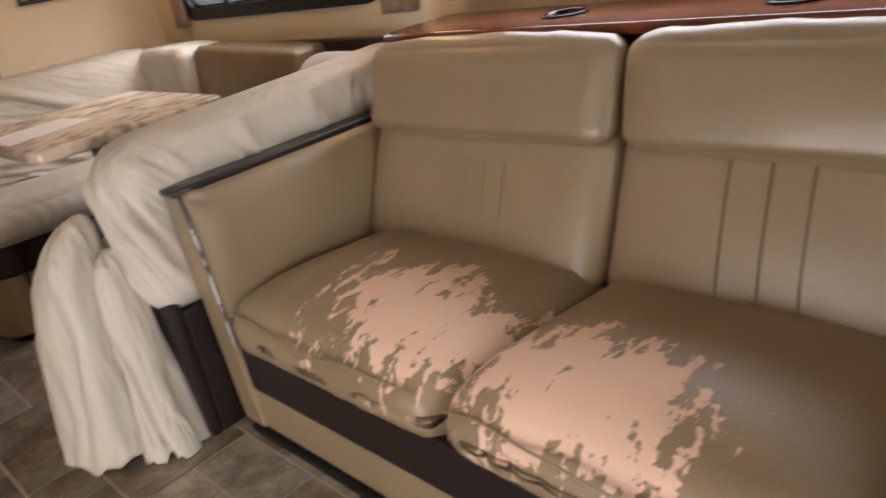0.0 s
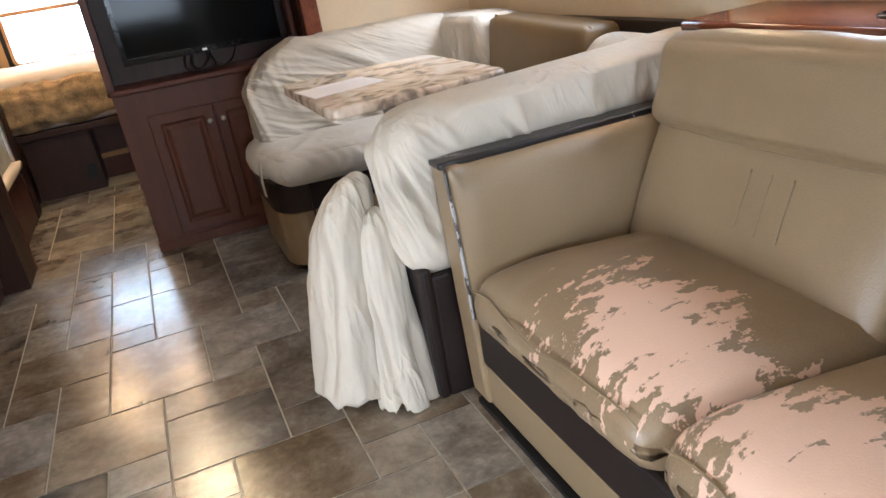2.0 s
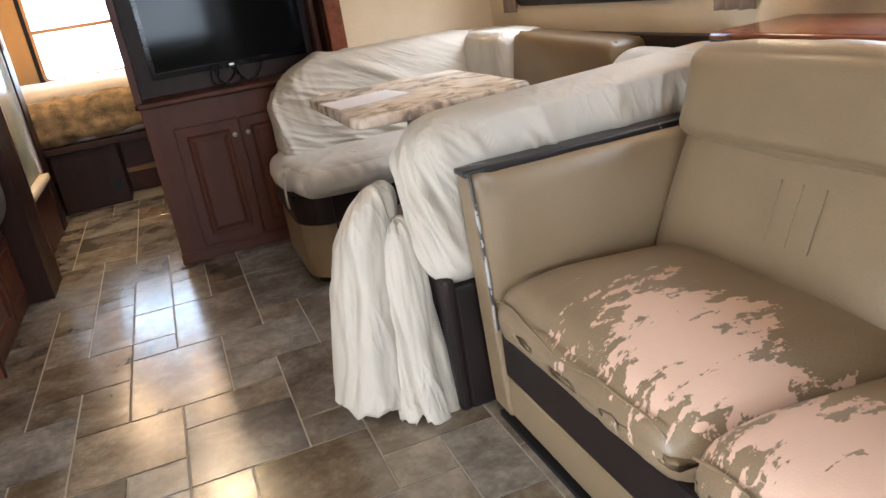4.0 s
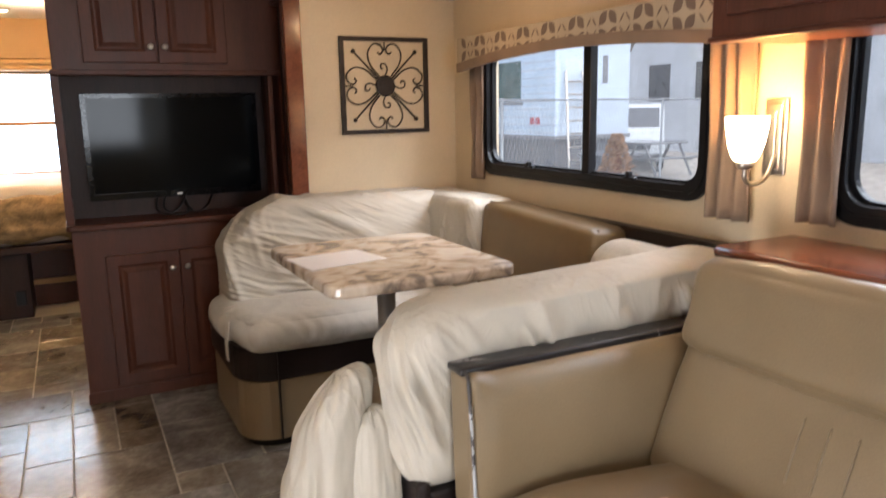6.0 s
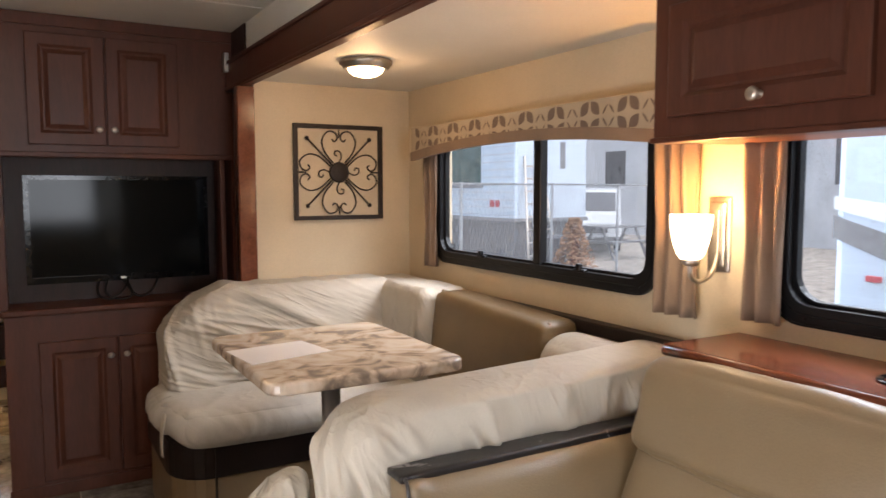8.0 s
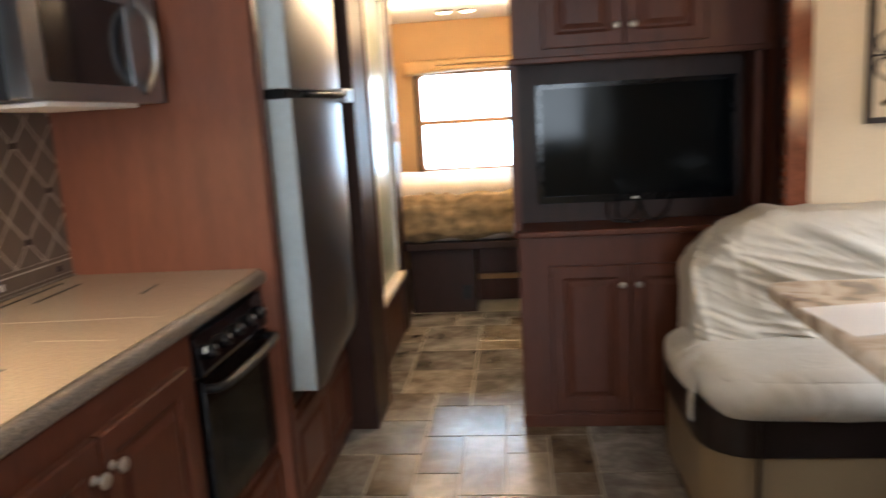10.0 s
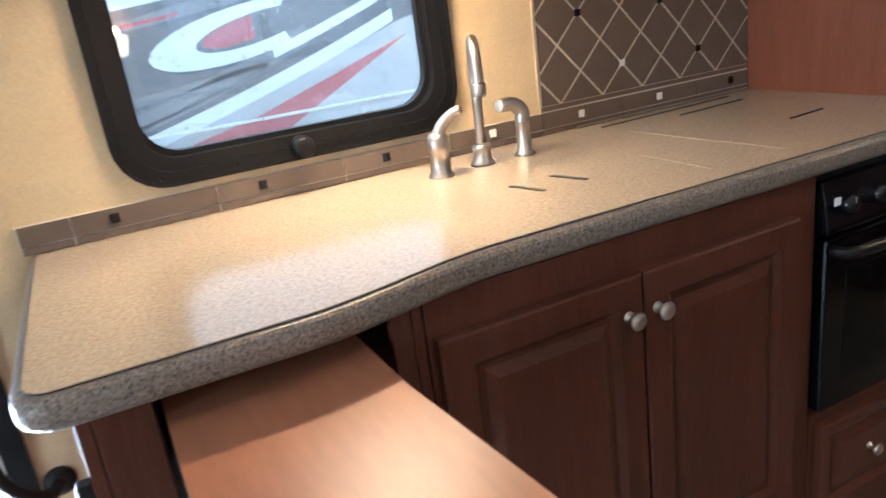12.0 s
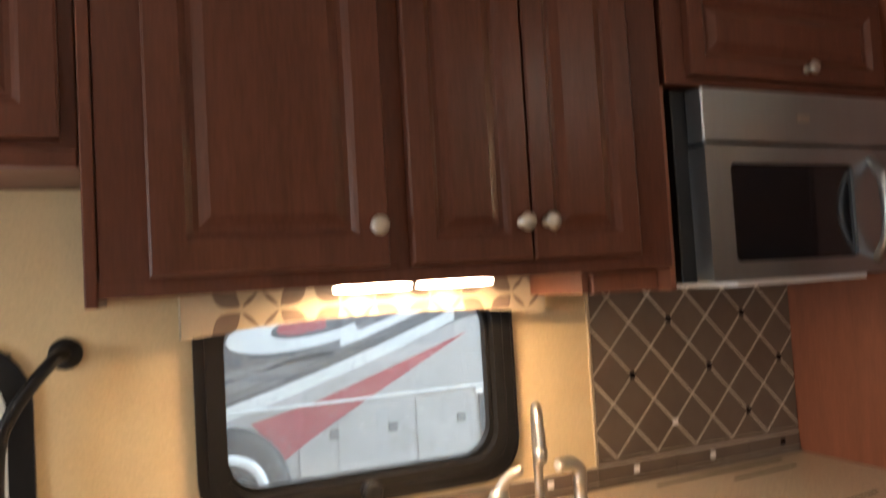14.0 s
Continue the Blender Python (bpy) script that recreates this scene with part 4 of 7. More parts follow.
CLOTH = (0.52, 0.475, 0.40)
for key, across, turn, depth in (("sheet_near", (13, 13, 2), (14, 16, 0), 0.0045), ("sheet_far", (2, 6, 14), (0, -26, 0), 0.006), ("sheet_hang", (11, 11, 1.5), (-8, 10, 0), 0.007)):
    M[key] = mat("creased beige slipcover", CLOTH, 0.62, var=0.05, scale=5, grain=400, bump=0.12)
    creased(M[key], across, turn, depth)
creased(M["seat_sheet"], (8, 8, 5), (20, 30, 0), 0.003)


def cover(name, label, lo, hi, r, n, puff, wave, shape=None, material="sheet"):
    """A stretch cover on a padded block; wave gives the height of its folds at a point with its normal."""
    bm = cushion(lo, hi, r, n, puff, 0.0, (1, 1, 1), shape)
    bm.normal_update()
    mv = [v.normal * wave(v.co, v.normal) for v in bm.verts]
    for v, d in zip(bm.verts, mv):
        v.co += d
    return tagged(link(name, bm, M[material], smooth=True), label, "slipcover", "slipcovers on the dinette")


cover("seat_slipcover", "grey-beige stretch slipcover over the bench seat cushion", (0.965, 3.265, 0.405), (2.02, 3.86, 0.55), 0.07, 70, (0.01, 0.012, 0.015), seat_folds,
      lambda p, s: (p[0] + 0.05 * (s.y < -0.3) * max(0, -s.x) * (-s.y), p[1] + 0.05 * max(0, -s.x) ** 4 * (s.y < 0), p[2]), "seat_sheet")


def back_a(p, s):
    x, y, z = p
    t = max(0.0, 1 - (x - 1.03) / 0.30)
    top = 0.955 - 0.17 * t ** 2.2
    z = 0.50 + (z - 0.50) * (top - 0.50) / 0.455
    y += 0.10 * (z - 0.5) * min(1.0, max(0.0, -1.3 * s.y))
    return x, y, z


cover("back_slipcover", "beige slipcover bunched over the bench back", (1.03, 3.62, 0.50), (2.06, 3.925, 0.955), 0.06, 125, (0.0, 0.02, 0.0), far_back_folds, back_a, "sheet_far")
cover("corner_slipcover", "beige slipcover over the corner back cushion", (1.99, 3.28, 0.50), (2.24, 3.925, 0.945), 0.05, 60, (0.015, 0, 0), corner_folds, None, "sheet_near")
cover("corner_slipcover", "beige slipcover over the near corner back cushion", (2.02, 2.17, 0.50), (2.235, 2.57, 0.89), 0.10, 60, (0.015, 0, 0), corner_folds, None, "sheet_near")


def back_b(p, s):
    x, y, z = p
    t = max(0.0, 1 - (x - 1.13) / 0.16)
    top = 0.868 + 0.035 * (x - 1.13) - 0.05 * t ** 2
    bot = 0.39 + 0.31 * min(1.0, max(0.0, (x - 1.27) / 0.10))
    f = (z - 0.39) / (0.87 - 0.39)
    z = bot + (top - bot) * f
    x += 0.05 * (0.87 - z) * min(1.0, max(0.0, (1.36 - x) / 0.2))
    y -= 0.03 * f * max(0.0, s.y)
    return x, y, z


cover("back_slipcover", "pale beige slipcover pulled over the bench back beside the sofa arm", (1.125, 2.062, 0.39), (2.25, 2.30, 0.87), 0.085, 125, (0.0, 0.008, 0.0), near_back_folds, back_b, "sheet_near")


# bunched cover hanging to the floor at the bench's end
def hang(cx, cy, z0, z1, ra, rb, waist, n, creases, seed, lean, twist=0.0, slope=0.0):
    """Cloth bunched over something and hanging: broad round lobes between narrow, uneven creases."""
    r = random.Random(seed)
    lines = []
    for k in range(creases):
        lines.append((2 * math.pi * (k + r.uniform(-0.38, 0.38)) / creases, r.uniform(-0.35, 0.35) + twist, r.uniform(0.12, 0.30), r.uniform(0.15, 0.45), r.uniform(-0.2, 0.2), r.uniform(0.45, 0.82)))
    bm = bmesh.new()
    rows = []
    m = 64
    for j in range(m + 1):
        v = j / m
        z = z0 + (z1 - z0) * v
        top = math.sqrt(max(0.0, 1 - max(0, (v - 0.84) / 0.16) ** 2))
        spread = (1.0 - waist * v) * (0.04 + 0.96 * top)
        row = []
        for i in range(n):
            a = 2 * math.pi * i / n
            q = Vector((math.cos(a) * 1.2 + seed, math.sin(a) * 1.2, v * 1.4))
            cut = 0.0
            for a0, drift, wd, deep, lo, hi in lines:
                da = (a - a0 - drift * (1 - v) - 0.25 * noise.noise(q * 1.3) + math.pi) % (2 * math.pi) - math.pi
                if abs(da) < 3 * wd:
                    cut += deep * math.exp(-(da / wd) ** 2) * ease(v, lo - 0.15, lo + 0.15) * (1 - ease(v, hi - 0.25, hi + 0.05))
            ripple = 1.05 - cut + 0.13 * noise.noise(q) + 0.06 * noise.noise(q * 3.2) + 0.02 * noise.noise(q * 8)
            zz = z + (0.035 * (noise.noise(q * 1.5) + 0.6 * noise.noise(q * 4)) * (1 - v / 0.3) if v < 0.3 else 0.012 * noise.noise(q * 4) * ease(v, 0.3, 0.5))
            zz -= slope * ease(v, 0.45, 1.0) * (math.sin(a) - math.cos(a)) * 0.7 * min(1.0, spread)
            row.append(bm.verts.new((cx + lean[0] * v + ra * spread * ripple * math.cos(a), cy + lean[1] * v + rb * spread * ripple * math.sin(a), max(0.004, zz))))
        rows.append(row)
    for a, b in zip(rows, rows[1:]):
        for k in range(n):
            bm.faces.new((a[k], a[(k + 1) % n], b[(k + 1) % n], b[k]))
    bm.faces.new(rows[-1])
    bm.faces.new(rows[0])
    return bm


drape = thing("hanging_slipcover", "loose beige slipcover hanging in folds to the floor", "slipcover", "slipcovers on the dinette", at=(1.04, 2.22, 0))
part("bunched_cloth", on(drape, hang(0.965, 2.27, 0.05, 0.672, 0.125, 0.14, 0.22, 150, 6, 3, (0.075, 0.02), 0.0, 0.11)), M["sheet_hang"], drape, smooth=True)
part("loose_fold", on(drape, hang(1.085, 2.13, 0.0, 0.60, 0.088, 0.07, 0.35, 130, 7, 8, (0.01, 0.075), 0.9, 0.05)), M["sheet_hang"], drape, "pointed fold touching the floor", smooth=True)

# tie strap at the bench's corner
strap = sheet(4, 14, lambda u, v: (0.972 - 0.012 * math.sin(v * 2.2) + 0.006 * u, 3.42 - 0.03 * u + 0.02 * v, 0.54 - 0.17 * v), 0.002)
tagged(link("tie_strap", strap, M["sheet"], smooth=True), "beige tie strap dangling from the bench slipcover", "strap")

# table
def granite(name):
    m = mat(name, (0.62, 0.52, 0.42), 0.19, var=0.12, scale=9, grain=60, bump=0.02)
    nt = m.node_tree
    b = nt.nodes["Principled BSDF"]
    tc = next(n for n in nt.nodes if n.type == "TEX_COORD")
    n = nt.nodes.new("ShaderNodeTexNoise")
    n.inputs["Scale"].default_value, n.inputs["Detail"].default_value, n.inputs["Distortion"].default_value = 7, 8, 1.6
    nt.links.new(tc.outputs["Object"], n.inputs["Vector"])
    rp = nt.nodes.new("ShaderNodeValToRGB")
    e = rp.color_ramp.elements
    e[0].position, e[0].color = 0.36, (0.10, 0.075, 0.062, 1)
    e[1].position, e[1].color = 0.66, (0.74, 0.66, 0.58, 1)
    for p, c in ((0.42, (0.24, 0.18, 0.14, 1)), (0.48, (0.52, 0.40, 0.29, 1)), (0.55, (0.66, 0.55, 0.44, 1))):
        x = e.new(p)
        x.color = c
    nt.links.new(n.outputs[0], rp.inputs[0])
    mix = nt.nodes.new("ShaderNodeMix")
    mix.data_type = "RGBA"
    mix.inputs["Factor"].default_value = 0.75
    nt.links.new(b.inputs["Base Color"].links[0].from_socket, mix.inputs["A"])
    nt.links.new(rp.outputs[0], mix.inputs["B"])
    nt.links.new(mix.outputs["Result"], b.inputs["Base Color"])
    return m


M["granite"] = granite("mottled cream and brown stone laminate")
table = thing("dinette_table", "dinette table with a mottled stone-look top on a chrome pole", "table", at=(1.42, 2.86, 0))
part("tabletop", on(table, prism(rounded_rect(1.105, 2.49, 1.735, 3.235, 0.06), 0.806, 0.845, 0.010)), M["granite"], table)
part("pole", on(table, moved(lathe([(0.032, 0.0), (0.032, 0.80)], 20), Matrix.Translation((1.42, 2.86, 0.0)))), M["steel"], table, "chrome pole", smooth=True)
part("collar", on(table, moved(lathe([(0.075, 0.775), (0.075, 0.79), (0.04, 0.806)], 20), Matrix.Translation((1.42, 2.86, 0.0)))), M["steel"], table, smooth=True)
part("floor_flange", on(table, moved(lathe([(0.085, 0.0), (0.085, 0.008), (0.04, 0.03)], 20), Matrix.Translation((1.42, 2.86, 0.0)))), M["steel"], table, smooth=True)
paper = bmesh.new()
q = [(1.10, 2.955), (1.365, 2.995), (1.40, 2.795), (1.125, 2.735)]
lowv = [paper.verts.new((x, y, 0.8462)) for x, y in q]
hiv = [paper.verts.new((x, y, 0.848)) for x, y in q]
paper.faces.new(lowv)
paper.faces.new(hiv)
for k in range(4):
    paper.faces.new((lowv[k], lowv[(k + 1) % 4], hiv[(k + 1) % 4], hiv[k]))
tagged(link("paper_sheet", paper, M["white"]), "white sheet of paper lying on the dinette table", "paper")

# wrought-iron wall art
art = thing("wall_art", "square wrought-iron scroll wall art in a dark frame", "wall decor", at=(1.884, AW, 1.449))
A = 0.2275
fr = ring([(-A, -A), (A, -A), (A, A), (-A, A)], [(-A + 0.02, -A + 0.02), (A - 0.02, -A + 0.02), (A - 0.02, A - 0.02), (-A + 0.02, A - 0.02)], 0.004, 0.022)
part("art_frame", moved(fr, on_end(0, 0, 0, 0)), M["iron"], art)
part("medallion", moved(lathe([(0.05, 0.006), (0.05, 0.016), (0.044, 0.022), (0.038, 0.018), (0.034, 0.018), (0.026, 0.024), (0.014, 0.02), (0.002, 0.026)], 24), on_end(0, 0, 0, 0)), M["iron"], art, smooth=True)
for k in range(4):
    R = on_end(0, 0, 0, 0) @ Matrix.Rotation(radians(90 * k), 4, "Z")
    part("spoke", moved(tube([(0.03, 0.03, 0.012), (0.155, 0.155, 0.012)], 0.0042, 6), R), M["iron"], art, smooth=True)
    part("finial", moved(moved(lathe([(0.002, -0.011), (0.009, -0.006), (0.011, 0), (0.009, 0.006), (0.002, 0.011)], 10), Matrix.Translation((0.16, 0.16, 0.012))), R), M["iron"], art, smooth=True)
    for sgn in (1, -1):
        big = [(0.03, 0.045 * 1.0), (0.075, 0.10), (0.085, 0.155), (0.055, 0.195), (0.02, 0.19), (0.008, 0.165), (0.022, 0.148), (0.036, 0.158)]
        part("scroll", moved(tube(smooth_path([(sgn * x, y, 0.012) for x, y in big], 5), 0.0038, 6), R), M["iron"], art, smooth=True)
    small = [(0.0, 0.048), (0.012, 0.075), (0.004, 0.10), (-0.018, 0.102), (-0.022, 0.085), (-0.01, 0.08)]
    part("scroll", moved(tube(smooth_path([(x, y, 0.012) for x, y in small], 5), 0.0036, 6), R), M["iron"], art, smooth=True)
    part("hook", moved(tube([(0.0, 0.205, 0.012), (0.0, 0.165, 0.012)], 0.0036, 6), R), M["iron"], art, smooth=True)

# ---- television wall ----
tvc = thing("entertainment_cabinet", "dark cherry entertainment cabinet with raised-panel doors above and below", "cabinet", at=(0.95, 4.5, 0))
FY = 4.205
part("lower_body", on(tvc, box((0.458, FY, 0.0), (1.50, 4.86, 0.822), 0.004)), M["wood"], tvc)
part("plinth", on(tvc, box((0.452, FY - 0.006, 0.0), (1.50, FY + 0.01, 0.055), 0.003)), M["wood"], tvc)
part("counter_shelf", on(tvc, prism(rounded_rect(0.44, FY - 0.03, 1.51, 4.86, 0.025), 0.822, 0.85, 0.008)), M["wood"], tvc, "dark shelf board with a rounded edge")
part("upper_body", on(tvc, box((0.458, FY, 1.525), (1.50, 4.86, CEIL - 0.002), 0.004)), M["wood"], tvc)
part("cornice", on(tvc, box((0.448, FY - 0.012, 2.065), (1.50, FY + 0.004, CEIL - 0.002), 0.004)), M["wood"], tvc)
part("lower_cornice", on(tvc, box((0.446, FY - 0.016, 1.508), (1.445, FY + 0.01, 1.532), 0.005)), M["wood"], tvc)
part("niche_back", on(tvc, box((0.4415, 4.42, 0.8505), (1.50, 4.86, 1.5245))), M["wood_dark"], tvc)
part("niche_side", on(tvc, box((0.445, FY + 0.004, 0.8505), (0.478, 4.4195, 1.5245))), M["wood"], tvc)
part("niche_side", on(tvc, prism([(1.405, 4.42), (1.44, 4.21), (1.50, 4.21), (1.50, 4.42)], 0.85, 1.5245)), M["wood"], tvc)
part("stile", on(tvc, box((1.385, FY + 0.01, 0.85), (1.41, 4.27, 1.5245), 0.003)), M["wood"], tvc)
base = Matrix.Translation(-Vector(tvc.location))
door_on(tvc, base @ on_end(0.585, 0.075, 0, FY), 0.315, 0.625, (0.285, 0.545))
door_on(tvc, base @ on_end(0.907, 0.075, 0, FY), 0.315, 0.625, (0.03, 0.545))
door_on(tvc, base @ on_end(0.582, 1.562, 0, FY), 0.305, 0.475, (0.278, 0.07))
door_on(tvc, base @ on_end(0.893, 1.562, 0, FY), 0.305, 0.475, (0.028, 0.07))

tv = thing("television", "black flat-screen television hung in the cabinet niche", "television", at=(0.953, 4.42, 0.95))
part("bezel",
     moved(ring([(-0.4, -0.012), (0.4, -0.012), (0.4, 0.482), (-0.4, 0.482)], [(-0.378, 0.018), (0.378, 0.018), (0.378, 0.462), (-0.378, 0.462)], 0.0, 0.03), on_end(0, 0, 0.04, 0)), M["bezel"], tv)
part("screen", moved(box((-0.38, 0.015, 0.0), (0.38, 0.465, 0.024)), on_end(0, 0, 0.04, 0)), M["screen"], tv, "dark switched-off screen")
part("casing", moved(box((-0.39, 0.0, -0.035), (0.39, 0.475, 0.004), 0.02), on_end(0, 0, 0.04, 0)), M["black"], tv)
part("logo", moved(box((-0.012, -0.004, 0.03), (0.012, 0.006, 0.0312)), on_end(0, 0, 0.04, 0)), M["nickel"], tv)
cab = thing("tv_cables", "black looped cables hanging under the television", "cable", at=(0.95, 4.36, 0.85))
for pts in ([(-0.10, 0.02, 0.10), (-0.11, -0.03, 0.03), (-0.06, -0.06, 0.008), (0.0, -0.05, 0.05), (0.03, 0.0, 0.10)],
            [(-0.06, 0.02, 0.10), (-0.08, -0.05, 0.04), (-0.03, -0.07, 0.008), (0.03, -0.06, 0.02), (0.02, 0.0, 0.09)],
            [(0.0, 0.02, 0.09), (0.06, -0.03, 0.012), (0.13, 0.0, 0.03), (0.17, 0.03, 0.10)]):
    part("cable", tube(smooth_path(pts, 7), 0.005, 6), M["black"], cab, smooth=True)

# ---- kitchen ----
def counter_outline(grow=0.0):
    pts = [(KW, 1.535 - grow)]
    for k in range(7):
        a = radians(-90 + 15 * k)
        pts.append((-0.315 + (0.05 + grow) * math.cos(a), 1.585 + (0.05 + grow) * math.sin(a)))
    pts += [(-0.263 + grow, 1.75), (-0.261 + grow, 1.86)]
    for k in range(1, 9):
        t = k / 8
        pts.append((-0.261 + grow - 0.050 * (3 * t * t - 2 * t ** 3), 1.86 + 0.30 * t))
    pts += [(-0.309 + grow, 2.5), (-0.303 + grow, 2.85), (-0.302 + grow, 3.338), (KW, 3.338)]
    return pts


counter = thing("countertop", "speckled tan laminate countertop with a dark granite-look edge", "countertop", at=(-0.6, 2.4, 0.865))
part("edge_band", on(counter, prism(counter_outline(), 0.864, 0.9075, 0.016, 4)), M["counter_edge"], counter, "dark speckled rounded edge", smooth=False)
part("top_sheet", on(counter, prism(counter_outline(-0.016), 0.9078, 0.911)), M["counter"], counter)
# slots and finger holes of the flush sink and cooktop covers
for (x0, y0), (x1, y1), r in (((-0.863, 2.79), (-0.875, 3.22), 0.005), ((-0.80, 2.98), (-0.81, 3.20), 0.005), ((-0.543, 3.05), (-0.552, 3.16), 0.005)):
    part("cover_slot", on(counter, tube([(x0, y0, 0.9085), (x1, y1, 0.9085)], r, 8)), M["black"], counter)
for y in (2.361, 2.453):
    outline = []
    for k in range(24):
        a = 2 * math.pi * k / 24
        u = math.cos(a)
        outline.append((-0.5425 + 0.041 * u, y + 0.27 * 0.041 * u + 0.0095 * (0.45 + 0.55 * abs(u)) * math.copysign(abs(math.sin(a)) ** 0.6, math.sin(a))))
    part("finger_hole", on(counter, prism(outline, 0.9105, 0.9118)), M["black"], counter, "dark waisted finger hole")
for a, b in (((-0.773, 2.793), (-0.518, 2.805)), ((-0.518, 2.809), (-0.37, 2.815)), ((-0.568, 2.644), (-0.376, 2.637))):
    part("cover_joint", on(counter, tube([(*a, 0.9105), (*b, 0.9105)], 0.0012, 6)), M["grout"], counter)
part("edge_groove", on(counter, tube([(x, y, 0.9085) for x, y in counter_outline(-0.017)[1:-1]], 0.0014, 6)), M["black"], counter, "thin dark groove along the edge")

FX = -0.322
bc = thing("sink_cabinet", "dark cherry base cabinet with two raised-panel doors under the sink", "cabinet", at=(-0.6, 2.4, 0))
part("body", on(bc, box((KW, 2.035, 0.07), (FX, 2.842, 0.863), 0.003)), M["wood"], bc)
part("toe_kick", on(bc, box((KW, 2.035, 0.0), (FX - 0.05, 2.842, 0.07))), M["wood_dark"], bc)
b0 = Matrix.Translation(-Vector(bc.location))
door_on(bc, b0 @ on_kitchen(2.045, 0.185, 0, FX), 0.365, 0.615, (0.333, 0.548), knob_size=1.1)
door_on(bc, b0 @ on_kitchen(2.414, 0.185, 0, FX), 0.365, 0.615, (0.024, 0.548), knob_size=1.1)

dc = thing("drawer_cabinet", "dark cherry base cabinet with an open drawer bay", "cabinet", at=(-0.6, 1.8, 0))
part("side_panel", on(dc, box((KW, 1.585, 0.0), (FX, 1.603, 0.863), 0.002)), M["wood"], dc)
part("side_panel", on(dc, box((KW, 2.016, 0.0), (FX, 2.033, 0.863), 0.002)), M["wood"], dc)
part("stile", on(dc, box((FX - 0.018, 1.604, 0.0), (FX + 0.002, 1.672, 0.863), 0.002)), M["wood"], dc)
part("stile", on(dc, box((FX - 0.018, 1.985, 0.0), (FX + 0.001, 2.015, 0.863), 0.002)), M["wood"], dc)
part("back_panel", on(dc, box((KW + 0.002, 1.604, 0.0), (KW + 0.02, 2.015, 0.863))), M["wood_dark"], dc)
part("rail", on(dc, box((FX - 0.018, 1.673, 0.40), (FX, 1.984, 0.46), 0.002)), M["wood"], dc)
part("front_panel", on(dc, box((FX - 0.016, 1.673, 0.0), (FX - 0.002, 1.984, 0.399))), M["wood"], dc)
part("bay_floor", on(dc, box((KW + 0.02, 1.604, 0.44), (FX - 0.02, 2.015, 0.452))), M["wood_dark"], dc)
for z in (0.70, 0.60):
    part("hinge_catch", on(dc, box((FX - 0.03, 1.565, z), (FX - 0.005, 1.586, z + 0.06), 0.004)), M["black"], dc, "black plastic catch")

dr = thing("pull_out_board", "satin brown pull-out drawer board with a slotted handle", "drawer", at=(-0.05, 1.83, 0.8))
# the board in two halves that meet at the middle of its handle slot
XC, SY0, SY1 = 0.113, 1.762, 1.892
notch = [(XC, SY0)] + [(XC - 0.0125 * math.sin(radians(a)), SY0 + 0.0125 - 0.0125 * math.cos(radians(a))) for a in (30, 60, 90)]
notch += [(x, SY0 + SY1 - y) for x, y in notch[::-1]]
rear = [(-0.45, 1.682), (XC, 1.682)] + notch + [(XC, 1.974), (-0.20, 1.950), (-0.45, 1.948)]
fore = [(XC, 1.682), (0.13, 1.682), (0.166, 1.70), (0.171, 1.80), (0.169, 1.92), (0.176, 1.962), (0.171, 1.990), (0.156, 2.0), (0.138, 1.993), (0.127, 1.977), (XC, 1.974)]
fore += [(2 * XC - x, y) for x, y in notch[::-1]]
part("board", on(dr, merge(prism(rear, 0.800, 0.819), prism(fore, 0.800, 0.819))), M["drawer_wood"], dr)
slot_path = [(x, y, 0.8185) for x, y in notch] + [(2 * XC - x, y, 0.8185) for x, y in notch[::-1]]
part("slot_lip", on(dr, tube(slot_path, 0.0018, 6, True)), M["drawer_wood"], dr, smooth=True)
# dark plate added below the handle slot to deepen the shade inside it
part("board_support", on(dr, box((0.07, 1.70, 0.775), (0.150, 1.925, 0.781))), M["wood_dark"], dr)
part("drawer_side", on(dr, box((-0.45, 1.684, 0.70), (0.12, 1.696, 0.799))), M["pale"], dr, "pale drawer side")
part("drawer_side", on(dr, box((-0.45, 1.93, 0.70), (0.12, 1.942, 0.799))), M["pale"], dr)
part("slide_rail", on(dr, box((-0.50, 1.675, 0.735), (0.08, 1.683, 0.765), 0.002)), M["black"], dr, "black drawer slide")
part("slide_rail", on(dr, box((-0.50, 1.943, 0.735), (0.08, 1.951, 0.765), 0.002)), M["black"], dr)
part("drawer_bottom", on(dr, box((-0.45, 1.697, 0.70), (0.12, 1.929, 0.708))), M["pale"], dr)

# range oven
ov = thing("range_oven", "black built-in gas oven with a dark glass door", "oven", at=(-0.6, 3.1, 0.35))
part("casing", on(ov, box((KW + 0.02, 2.850, 0.355), (-0.335, 3.320, 0.855), 0.004)), M["black"], ov)
part("control_panel",
     on(ov, moved(prism([(0, 0), (0.10, 0), (0.098, 0.016), (0.01, 0.032), (0.0, 0.03)], 0, 0.462, 0.002), Matrix(((0, 1, 0, -0.335), (0, 0, 1, 2.854), (1, 0, 0, 0.745), (0, 0, 0, 1))))), M["gloss_black"], ov)
for k in range(5):
    y = 2.905 + k * 0.088
    kn = part("burner_knob", on(ov, moved(lathe([(0.019, 0), (0.019, 0.012), (0.015, 0.024), (0.004, 0.025)], 16), Matrix.Translation((-0.310, y, 0.795)) @ Matrix.Rotation(radians(82), 4, "Y"))), M["gloss_black"], ov, smooth=True)
    part("knob_mark", on(ov, box((-0.2868, y - 0.002, 0.797), (-0.2855, y + 0.002, 0.812))), M["nickel"], kn)
part("oven_door", on(ov, box((-0.334, 2.856, 0.362), (-0.306, 3.314, 0.735), 0.006)), M["bezel"], ov)
